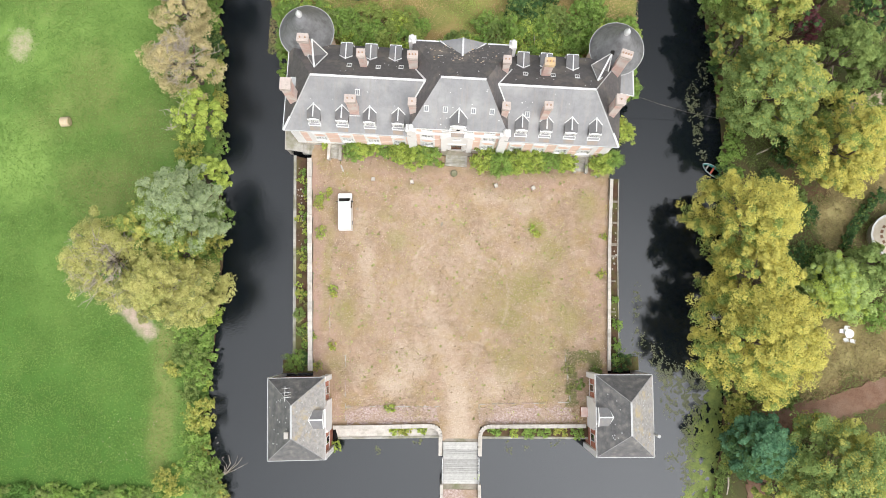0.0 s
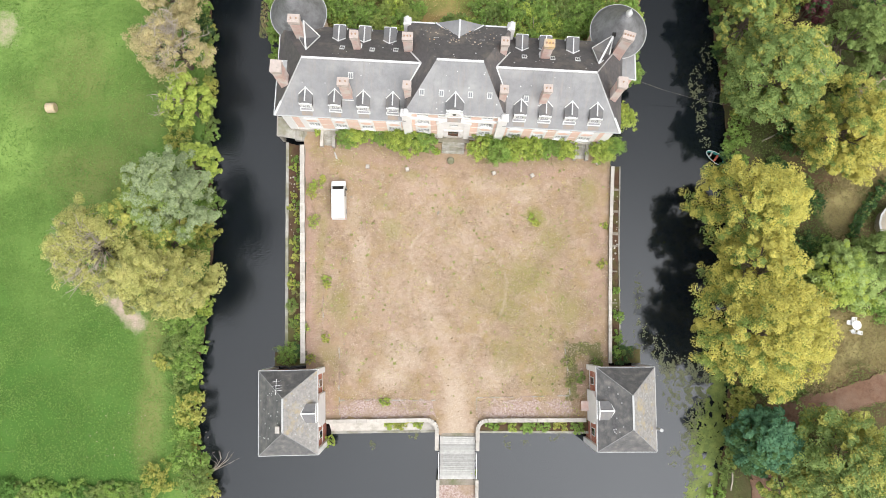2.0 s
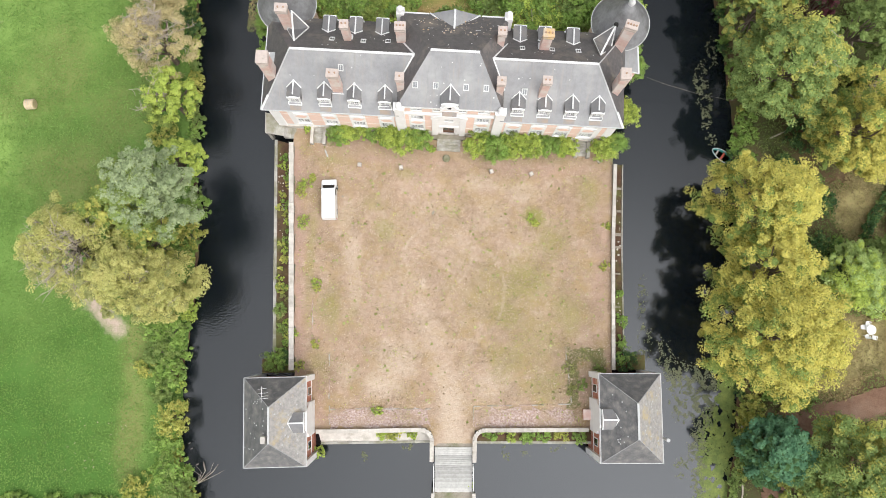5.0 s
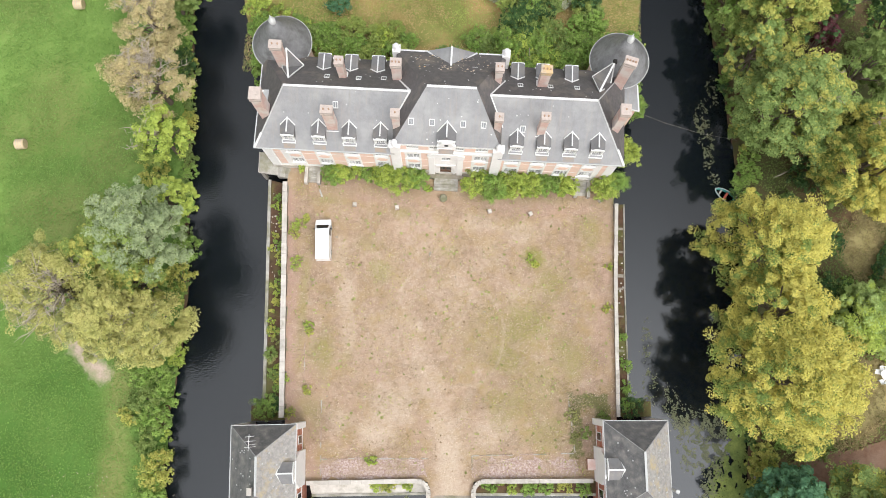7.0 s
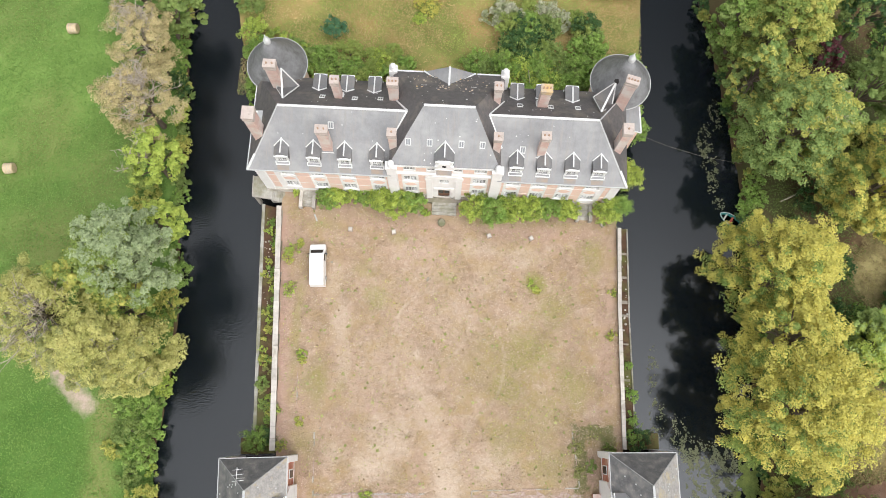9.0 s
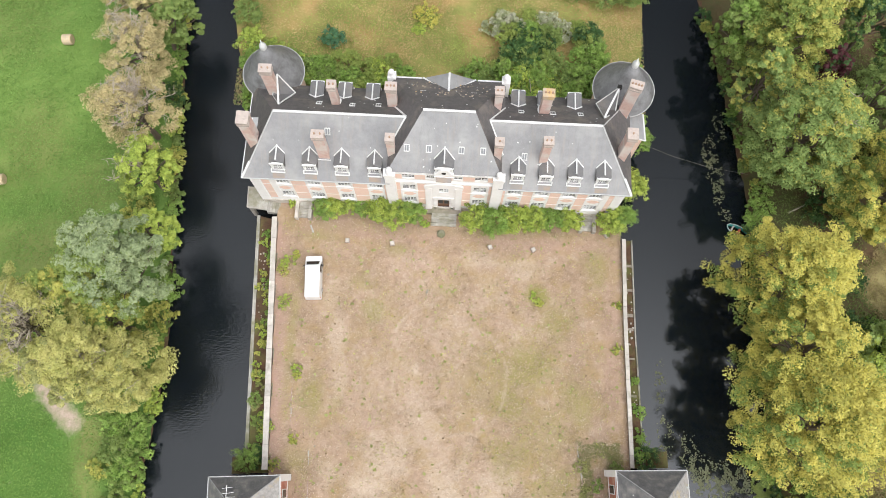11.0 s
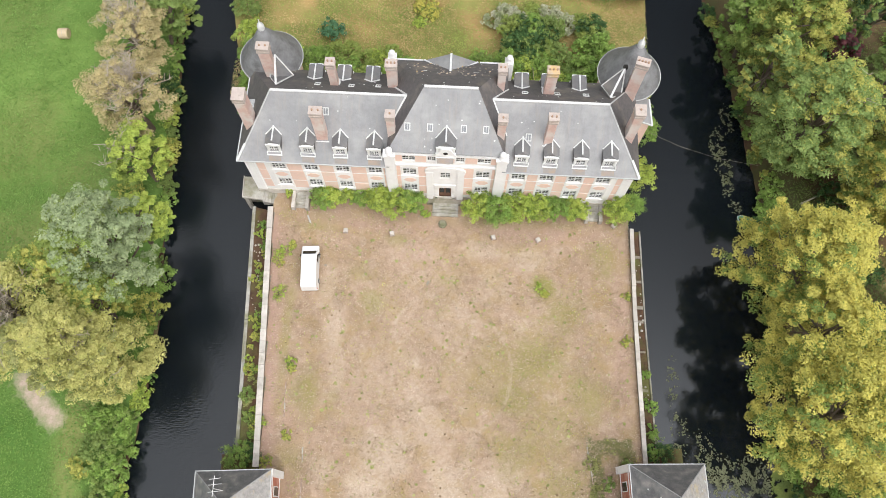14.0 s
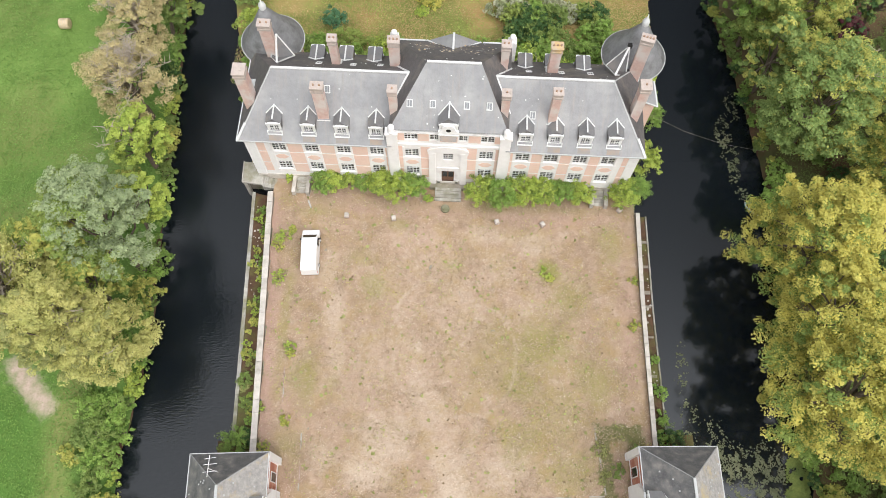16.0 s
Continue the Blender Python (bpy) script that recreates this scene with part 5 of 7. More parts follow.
part("aerial", Geo().beam((-0.3, 3.2, 7.2), (-0.5, 3.3, 10.2), 0.06, 0.06).beam((-0.55, 2.6, 10.1), (-0.45, 4.4, 10.2), 0.05, 0.05).beam((-1.0, 3.0, 10.0), (0.2, 3.1, 10.0), 0.04, 0.04)
     .beam((-1.0, 3.6, 10.1), (0.2, 3.7, 10.1), 0.04, 0.04).beam((-0.9, 4.1, 10.15), (0.1, 4.2, 10.15), 0.04, 0.04), M["zinc"], pav_w, "thin roof aerial")
part("chimney", Geo().lathe(3.75, -2.3, [(0.16, -2), (0.16, 7.2), (0.22, 7.25), (0.22, 7.4), (0.1, 7.4)], 12), M["lead"], pav_e, "round pale flue")
for cx, cy, sx0, sx1, rz in ((-16.7, -11.6, -3.0, 1.2, 4.3), (26.6, -9.0, -2.0, 2.0, 3.0)):
    base = tagged(part("platform", Geo().box(sx0, sx1, -0.5, 1.3, -4.4, -0.9), M["earth"]), "weedy stone footing beside the pavilion", "footing", "", "structure")
    base.matrix_world = pose(cx, cy, 0, 0, 0, rz)
box = thing("brick_bin", "small red brick bin against the pavilion", "bin", at=(21.1, -15.2, 0), rz=3)
part("body", Geo().box(-0.42, 0.42, -0.6, 0.6, 0, 0.75), M["redbrick"], box)
part("lid", Geo().box(-0.46, 0.46, -0.64, 0.64, 0.75, 0.82), M["chimney"], box)


# ---- van ----
van = thing("van", "plain white panel van parked on the dry grass", "van", at=(-12.47, 10.0, 0), rz=4.4)
prof = [(-2.6, 0.35), (2.4, 0.35), (2.6, 0.6), (2.56, 0.95), (1.85, 1.25), (1.2, 1.92), (0.95, 2.0), (-2.4, 2.0), (-2.58, 1.88), (-2.64, 0.7)]
body = Geo().slab([(-0.95, y, z) for y, z in prof], [(0.95, y, z) for y, z in prof])
body.v = [((x * (0.9 if z > 1.5 else 1.0)), y, z) for x, y, z in body.v]
part("body", body, M["paint"], van, "glossy white bodywork", bevel=0.15)
ws = [(-0.76, 1.74, 1.38), (0.76, 1.74, 1.38), (0.68, 1.27, 1.88), (-0.68, 1.27, 1.88)]
part("windscreen", Geo().slab(ws, [(x, y + 0.03, z + 0.03) for x, y, z in ws]), M["glass"], van, "dark sloping windscreen")
for s in (-1, 1):
    part("side_window", Geo().slab([(s * 0.93, 0.4, 1.25), (s * 0.93, 1.5, 1.25), (s * 0.875, 1.15, 1.75), (s * 0.875, 0.4, 1.75)], [(s * 0.96, 0.4, 1.25), (s * 0.96, 1.5, 1.25), (s * 0.9, 1.15, 1.75), (s * 0.9, 0.4, 1.75)]), M["glass"], van)
    part("mirror", Geo().box(min(s * 0.95, s * 1.15), max(s * 0.95, s * 1.15), 1.3, 1.4, 1.1, 1.35), M["black"], van)
    part("headlight", Geo().box(s * 0.75 - 0.16, s * 0.75 + 0.16, 2.36, 2.5, 0.7, 0.95), M["glass"], van)
    part("tail_light", Geo().box(s * 0.85 - 0.07, s * 0.85 + 0.07, -2.56, -2.5, 0.8, 1.3), M["redwood"], van)
    for y in (-1.5, 1.6):
        pts = [(s * 0.72, y, 0.33), (s * 0.96, y, 0.33)]
        tyre = part("tyre", Geo().tube(pts, [0.33, 0.33], 20), M["black"], van)
        part("rim", Geo().tube([(s * 0.955, y, 0.33), (s * 0.975, y, 0.33)], [0.2, 0.2], 16), M["zinc"], tyre)
part("bumper", Geo().box(-0.9, 0.9, 2.4, 2.58, 0.35, 0.6), M["black"], van, bevel=0.04)
part("bumper", Geo().box(-0.9, 0.9, -2.6, -2.45, 0.35, 0.6), M["black"], van, bevel=0.04)
part("bonnet_seam", Geo().box(-0.85, 0.85, 1.72, 1.76, 1.24, 1.275), M["black"], van)

# ---- stone plinths in a row before the chateau ----
pl = None
for k, (x, y) in enumerate(((-9.0, 14.85), (-3.65, 14.75), (8.0, 14.85), (13.15, 14.8), (21.9, 17.0))):
    if pl is None:
        pl = thing("garden_plinth", "small pale stone plinth on the grass", "plinth", "stone plinths before the chateau", at=(x, y, 0))
        part("block", Geo().box(-0.26, 0.26, -0.26, 0.26, 0, 0.45), M["chimneycap"], pl, bevel=0.03)
        part("top", Geo().box(-0.2, 0.2, -0.2, 0.2, 0.45, 0.6), M["coping"], pl, bevel=0.03)
    else:
        copy_thing(pl, pose(x, y, 0, 0, 0, 11 * k))
tagged(part("urn_base", Geo().lathe(2.1, 16.3, [(0.5, 0), (0.5, 0.2), (0.3, 0.3), (0.34, 0.5)], 12), M["oldstone"]), "broken round stone base on the grass", "stone")
tagged(part("plank", Geo().beam((-13.6, 16.6, 0.06), (-13.2, 15.7, 0.06), 0.18, 0.1), M["deck"]), "grey plank lying on the grass", "plank")

# ---- boat, bales, garden furniture, round house ----
boat = thing("rowing_boat", "small teal rowing boat moored at the bank", "boat", at=(38.9, 19.3, WATER), rz=58)
hull_o = [(-0.62, -1.25), (0.62, -1.25), (0.72, -0.3), (0.6, 0.7), (0.3, 1.35), (0, 1.6), (-0.3, 1.35), (-0.6, 0.7), (-0.72, -0.3)]
hull = Geo()
n = len(hull_o)
hull.add([(x * 0.75, y * 0.9, -0.15) for x, y in hull_o] + [(x, y, 0.38) for x, y in hull_o] + [(x * 0.88, y * 0.92, 0.38) for x, y in hull_o] + [(x * 0.68, y * 0.84, -0.05) for x, y in hull_o],
         [tuple(range(n))[::-1]] + [(k * n + i, k * n + (i + 1) % n, (k + 1) * n + (i + 1) % n, (k + 1) * n + i) for k in range(3) for i in range(n)] + [tuple(range(3 * n, 4 * n))])
part("hull", hull, M["teal"], boat, "teal hull with pale gunwale")
part("gunwale", Geo().tube([(x * 1.0, y, 0.4) for x, y in hull_o + hull_o[:1]], [0.045] * (n + 1), 6), M["zinc"], boat)
part("thwart", Geo().box(-0.5, 0.5, -0.2, 0.1, 0.2, 0.25), M["redwood"], boat, "red painted seat")
part("thwart", Geo().box(-0.45, 0.45, 0.7, 0.9, 0.2, 0.25), M["mossy"], boat)
part("bottom_boards", Geo().prism([(x * 0.64, y * 0.8) for x, y in hull_o], -0.045, 0.0), M["oldstone"], boat)


def bale(x, y, rz):
    ob = thing("hay_bale", "round straw bale lying on the mown meadow", "bale", "bales on the meadow", at=(x, y, MEADOW + 0.0), rz=rz)
    part("roll", Geo().tube([(-0.62, 0, 0.66), (-0.55, 0, 0.66), (0.55, 0, 0.66), (0.62, 0, 0.66)], [0.6, 0.68, 0.68, 0.6], 24), M["straw"], ob, smooth=False)
    for k in (-0.3, 0.0, 0.3):
        part("net_band", Geo().tube([(k - 0.03, 0, 0.66), (k + 0.03, 0, 0.66)], [0.69, 0.69], 24), M["awning"], ob)
    return ob


bale(-53.0, 21.0, 8)
bale(-48.3, 41.0, 4)
table = thing("garden_table", "round white plastic table on rough grass", "table", at=(57.5, -2.9, MEADOW))
part("top", Geo().lathe(0, 0, [(0.6, 0.68), (0.62, 0.7), (0.62, 0.73), (0.0, 0.74)], 24), M["plastic"], table)
for a in range(4):
    part("leg", Geo().tube([(0.42 * math.cos(a * 1.57), 0.42 * math.sin(a * 1.57), 0), (0.3 * math.cos(a * 1.57), 0.3 * math.sin(a * 1.57), 0.68)], [0.03, 0.03], 6), M["plastic"], table)
ch = None
for x, y, rz in ((57.2, -2.15, 170), (57.1, -3.75, 20), (58.0, -3.85, -10), (56.55, -2.6, 90)):
    if ch is None:
        ch = thing("garden_chair", "white plastic garden chair by the table", "chair", "chairs round the garden table", at=(x, y, MEADOW), rz=rz)
        part("seat", Geo().box(-0.27, 0.27, -0.25, 0.25, 0.4, 0.44), M["plastic"], ch)
        part("backrest", Geo().box(-0.26, 0.26, -0.3, -0.25, 0.44, 0.85), M["plastic"], ch)
        for a in (-0.22, 0.22):
            part("armrest", Geo().box(a * 1.2 - 0.03, a * 1.2 + 0.03, -0.25, 0.22, 0.62, 0.66), M["plastic"], ch)
            for c in (-0.2, 0.2):
                part("leg", Geo().box(a - 0.025, a + 0.025, c - 0.025, c + 0.025, 0, 0.4), M["plastic"], ch)
    else:
        copy_thing(ch, pose(x, y, MEADOW, 0, 0, rz))
yurt = thing("round_hut", "round hut with striped cream and brown canvas roof among shrubs", "hut", at=(62.9, 10.8, MEADOW))
part("wall", Geo().lathe(0, 0, [(2.6, 0), (2.6, 1.9)], 32), M["awning"], yurt)
for k in range(16):
    a0, a1 = k * math.pi / 8, (k + 1) * math.pi / 8
    ring_at = lambda r, a, up=0.0: (r * math.cos(a), r * math.sin(a), 3.3 - (r - 0.4) * 0.56 + up)
    part("roof_panel", sheet([ring_at(2.9, a0), ring_at(2.9, a1), ring_at(0.4, a1), ring_at(0.4, a0)], 0.06), M["awning"], yurt)
    for r0, r1 in ((1.0, 1.35), (1.75, 2.05)):
        part("stripe", sheet([ring_at(r1, a0 + 0.04, 0.02), ring_at(r1, a1 - 0.12, 0.02), ring_at(r0, a1 - 0.12, 0.02), ring_at(r0, a0 + 0.04, 0.02)], 0.02), M["track"], yurt)
    part("rim", Geo().beam(ring_at(2.92, a0, 0.03), ring_at(2.92, a1, 0.03), 0.3, 0.08), M["lead"], yurt)
part("crown_cap", Geo().lathe(0, 0, [(0.5, 3.25), (0.45, 3.4), (0.05, 3.5)], 16), M["zinc"], yurt)
# long low building at the north-east, only its tiled roof edge in sight
barn = thing("outbuilding", "pale outbuilding with reddish tiled roof beyond the trees", "outbuilding", at=(58, 55, MEADOW), rz=-3)
part("wall", Geo().box(-8, 10, -3, 3, 0, 2.6), M["stone"], barn)
part("roof", Geo().slab([(-8.4, -3.4, 2.5), (10.4, -3.4, 2.5), (10.4, 3.4, 2.5), (-8.4, 3.4, 2.5)], [(-8.4, -0.1, 4.4), (10.4, -0.1, 4.4), (10.4, 0.1, 4.4), (-8.4, 0.1, 4.4)]), M["redbrick"], barn)

# ---- tracks and patches outside ----
patch("road", [(44.5, -14.8), (47.5, -13.0), (53, -12.2), (64, -8.0), (80, -2), (80, -5.5), (64, -11.5), (55, -15.6), (48.5, -17.8), (45.5, -30), (43.5, -30), (44, -20)], MEADOW, M["track"], "reddish dirt track through the wood", 0.14, 11, "road")
patch("ground_path", [(55, 28), (60, 31), (70, 35), (70, 31), (60, 27)], MEADOW, M["sand"], "pale path between the trees", 0.14, 14)

# ---- cable, mast, posts and fallen wood ----
tagged(part("cable", Geo().tube([(24.8, 28.0, 3.5), (30, 27.6, 0.6), (35, 27.0, -0.9), (40, 26.4, -1.2)], [0.016] * 4, 5), M["oldstone"]), "thin sagging cable from the chateau across the moat", "cable")
tagged(part("mast", Geo().tube([(12.6, 34.2, -0.1), (12.3, 34.6, 2.4), (11.9, 35.0, 4.6)], [0.07, 0.06, 0.04], 6), M["bare"]), "leaning bare pole among the garden shrubs", "pole")
for k, (x0, y0, x1, y1) in enumerate([(41.2, -15.8, 41.7, -18.6), (41.6, -16.4, 42.0, -19.4), (40.9, -19.6, 41.6, -22.4), (41.5, -20.4, 42.0, -22.0), (41.3, -23.0, 41.1, -25.4), (44.8, 21.7, 47.3, 23.1)]):
    tagged(part("log", Geo().tube([(x0, y0, MEADOW + 0.15), ((x0 + x1) / 2 + 0.1, (y0 + y1) / 2, MEADOW + 0.2), (x1, y1, MEADOW + 0.15)], [0.12, 0.11, 0.08], 7), M["bare"]), "pale fallen branch on the bank", "log", "fallen branches on the bank")
for k, (x, y) in enumerate([(-28.6, -21.6), (-28.3, -22.3), (-27.4, -24.2), (-27.2, -26.2)]):
    tagged(part("post", Geo().tube([(x, y, -4.2), (x + 0.1, y, WATER + 0.7)], [0.07, 0.06], 7), M["bare"]), "weathered wooden post in the moat", "post", "posts in the moat")
snag = thing("dead_branch", "bare dead branch lying in the moat", "branch", at=(-25.9, -26.0, WATER))
rng = random.Random(3)
g = Geo()
for k in range(9):
    a = rng.uniform(0.6, 2.6)
    e = Vector((math.cos(a) * 2.6, math.sin(a) * 2.2, rng.uniform(0.05, 0.5)))
    g.tube([(-1.2, -0.6, 0.05), e * 0.5 + Vector((0, 0, 0.15)), e], [0.035, 0.025, 0.01], 5)
part("branch", g, M["bare"], snag)


# ---- plants ----
def leaves(name, clumps, size, per, material, parent, seed, up=0.5, flat=0.75, sub=5, second=None, share=0.0, side=(0, 0), reach=1.0):
    """Many small folded leaves on sprays round clump centres (x, y, z, r); some sprays of a second colour,
    more of them towards one side of the crown."""
    rs = np.random.RandomState(seed)
    cl = np.repeat(np.array(clumps, dtype=float), sub, axis=0)
    n = len(cl)
    d = rs.normal(size=(n, 3))
    d /= np.linalg.norm(d, axis=1)[:, None]
    d[:, 2] = np.where(rs.rand(n) < 0.75, np.abs(d[:, 2]), d[:, 2])
    cl[:, :3] += d * (cl[:, 3] * rs.uniform(0.25, 0.95, n))[:, None]
    cl[:, 3] *= rs.uniform(0.34, 0.58, n)
    mid = cl[:, :2].mean(0)
    turn = share + 0.45 * ((cl[:, :2] - mid) @ np.array(side)) / reach + rs.normal(size=n) * 0.22 > 0.5
    k = max(3, int(per / sub))
    cl, turn = np.repeat(cl, k, axis=0), np.repeat(turn, k)
    n = len(cl)
    turn = np.where(rs.rand(n) < 0.04, ~turn, turn)
    d = rs.normal(size=(n, 3))
    d /= np.linalg.norm(d, axis=1)[:, None]
    d[:, 2] = np.where(rs.rand(n) < 0.86, np.abs(d[:, 2]), d[:, 2])
    rad = cl[:, 3] * rs.uniform(0.1, 1.0, n) ** 0.36
    c = cl[:, :3] + d * rad[:, None] * np.array([1.1, 1.1, flat])
    nrm = d * 0.85 + rs.normal(size=(n, 3)) * 0.38 + np.array([0, 0, up])
    nrm /= np.linalg.norm(nrm, axis=1)[:, None]
    t = np.cross(nrm, rs.normal(size=(n, 3)))
    t /= np.linalg.norm(t, axis=1)[:, None]
    b2 = np.cross(nrm, t)
    s = (size * rs.uniform(0.6, 1.35, n))[:, None]
    v = np.stack([c - t * s * 0.5, c + b2 * s * 0.3 + nrm * s * 0.1, c + t * s * 0.5, c - b2 * s * 0.3 + nrm * s * 0.1], 1).reshape(-1, 3)
    me = bpy.data.meshes.new(name)
    me.vertices.add(4 * n)
    me.vertices.foreach_set("co", v.ravel())
    me.loops.add(4 * n)
    me.loops.foreach_set("vertex_index", np.arange(4 * n))
    me.polygons.add(n)
    me.polygons.foreach_set("loop_start", np.arange(0, 4 * n, 4))
    me.materials.append(material)
    if second:
        me.materials.append(second)
        me.polygons.foreach_set("material_index", turn.astype(np.int32))
    me.update(calc_edges=True)
    ob = new(name, me)
    if parent:
        ob.parent = parent
    return ob


def crown_clumps(rng, r, low, mid, top, n, size=0.2):
    """Clump centres over an uneven domed crown of lobes, thinner below."""
    out = []
    lobes = [(rng.uniform(0, 6.283), rng.uniform(-0.4, 0.95), rng.uniform(0.72, 1.1)) for _ in range(16)]
    for _ in range(n):
        a, z = rng.uniform(0, 6.283), rng.uniform(-0.7, 1.0)
        la, lz, k = min(lobes, key=lambda q: (1 - math.cos(a - q[0])) * 1.5 + abs(z - q[1]))
        q = math.sqrt(max(0.0, 1 - z * z)) if z > 0 else 1 - 0.4 * z * z
        f = k * rng.uniform(0.74, 1.0) if rng.random() < 0.76 else rng.uniform(0.1, 0.7)
        h = mid + z * (top - mid) * (0.55 + 0.45 * k) if z > 0 else mid + z * (mid - low)
        out.append((math.cos(a) * q * r * f, math.sin(a) * q * r * f, h, r * size * rng.uniform(0.6, 1.35)))
    for _ in range(n // 5):
        a, q = rng.uniform(0, 6.283), rng.uniform(0.0, 0.5)
        out.append((math.cos(a) * q * r, math.sin(a) * q * r, mid + (top - mid) * math.sqrt(1 - q * q) * rng.uniform(0.78, 0.98), r * size * rng.uniform(0.7, 1.3)))
    return out


def branch(geo, rng, a, b, r0, r1, sag=0.0):
    a, b = Vector(a), Vector(b)
    k = (b - a).length
    m1 = a.lerp(b, 0.35) + Vector((rng.uniform(-1, 1), rng.uniform(-1, 1), rng.uniform(0, 1))) * k * 0.07
    m2 = a.lerp(b, 0.7) + Vector((rng.uniform(-1, 1), rng.uniform(-1, 1), rng.uniform(0, 1))) * k * 0.07
    geo.tube([a, m1, m2, b], [r0, r0 * 0.7 + r1 * 0.3, r0 * 0.35 + r1 * 0.65, r1], 5)
    return m1, m2


TURN = {"yellow": "lime", "gold": "lime", "green": "mixed", "mixed": "gold", "bright": "lime", "shrub": "green", "dark": "green", "blue": "dark", "greygreen": "lime", "ochre": "olive", "brown": "olive", "purple": "dark"}


def tree(label, x, y, r, mid, top, leaf, seed, clumps=70, per=150, size=0.25, bare=0, csize=0.2, group="", thin=1.0, second="", share=0.3, side=(-0.7, -0.5)):
    """A tree whose crown is centred over (x, y); its root stands on the bank."""
    rng = random.Random(seed)
    rx = min(x, interp(y, BANK_W) - 1.3) if x < 0 else max(x, interp(y, BANK_E) + 1.3)
    base = MEADOW - 0.15
    ob = thing("tree", label, "tree", group, at=(rx, y, base))
    ox = x - rx
    low = max(1.2, mid - 0.8 * (top - mid)) - base
    cl = [(a + ox, c, z, s) for a, c, z, s in crown_clumps(rng, r, low, mid - base, top - base, clumps, csize)]
    h = top - base
    g = Geo()
    fork = h * 0.36
    tr = 0.04 * r + 0.12
    g.tube([(0, 0, -0.3), (ox * 0.15, 0.03, fork * 0.5), (ox * 0.4, rng.uniform(-.2, .2), fork), (ox * 0.9, rng.uniform(-.4, .4), h * 0.8)], [tr * 1.3, tr, tr * 0.85, tr * 0.25], 8)
    for c in cl[::max(1, len(cl) // 14)]:
        branch(g, rng, (ox * 0.3, 0, fork * rng.uniform(0.6, 1.5)), c[:3], tr * 0.45, 0.03)
    part("trunk", g, M["bark"], ob)
    if bare:
        tw = Geo()
        ca, cr = rng.uniform(0, 6.28), r * 0.2
        if bare > 15:
            cl = [c for c in cl if c[2] < mid - base or math.hypot(c[0] - ox - cr * math.cos(ca), c[1] - cr * math.sin(ca)) > r * 0.42 or rng.random() < 0.3]
        for k in range(bare):
            a, e = rng.uniform(0, 6.283), rng.uniform(0.1, 0.95)
            tip = Vector((ox + math.cos(a) * r * e + cr * math.cos(ca), math.sin(a) * r * e + cr * math.sin(ca), mid - base + (h - mid + base) * math.sqrt(max(0, 1 - e * e)) + 0.7))
            m1, m2 = branch(tw, rng, (ox, 0, mid - base), tip, 0.08, 0.018)
            for _ in range(10):
                s = m1.lerp(tip, rng.uniform(0.2, 0.95))
                t2 = s + Vector((rng.uniform(-1, 1), rng.uniform(-1, 1), rng.uniform(0.1, 0.9))) * r * 0.24
                branch(tw, rng, s, t2, 0.032, 0.011)
        part("bare_wood", tw, M["bare"], ob, "bare pale upper branches")
    if leaf in ("ochre", "brown"):
        size, per = size * 0.82, int(per * 1.45)
    other = LEAF[second or TURN[leaf]]
    share = 0.24 if leaf == "ochre" else 0.14 if leaf == "brown" else share
    leaves("crown", cl, size * 1.06, int(per * min(1.0, thin * 1.25) * 1.5), LEAF[leaf], ob, seed, up=0.75, second=other, share=share, side=side, reach=r)
    return ob


def shrub(label, x, y, r, h, leaf, seed, base=0.0, size=0.3, per=45, clumps=None, name="shrub", group="", flat=False):
    rng = random.Random(seed)
    ob = thing(name, label, name.replace("_", " "), group, at=(x, y, base - 0.02))
    n = clumps or max(12, int(20 * r))
    cl = []
    for _ in range(n):
        a, q = rng.uniform(0, 6.283), math.sqrt(rng.random())
        cl.append((math.cos(a) * q * r * 0.85, math.sin(a) * q * r * 0.85, h * (0.2 + 0.75 * (1 - 0.6 * q * q) * rng.uniform(0.35, 1.1)), max(0.14, min(r * 0.32, 0.6)) * rng.uniform(0.5, 1.4)))
    if flat:
        cl = [(a * 1.1, c, h * rng.uniform(0.3, 0.8), rng.uniform(0.1, 0.26)) for a, c, z, s in cl for _ in range(2)]
    if not flat:
        g = Geo()
        for c in cl[:8]:
            branch(g, rng, (0, 0, 0), c[:3], 0.04, 0.012)
        part("stem", g, M["bark"], ob)
    leaves("foliage", cl, size * 0.82, int(per * 1.15), LEAF[leaf], ob, seed, up=0.35, sub=3, second=LEAF[TURN.get(leaf, leaf)], share=0.3)
    return ob



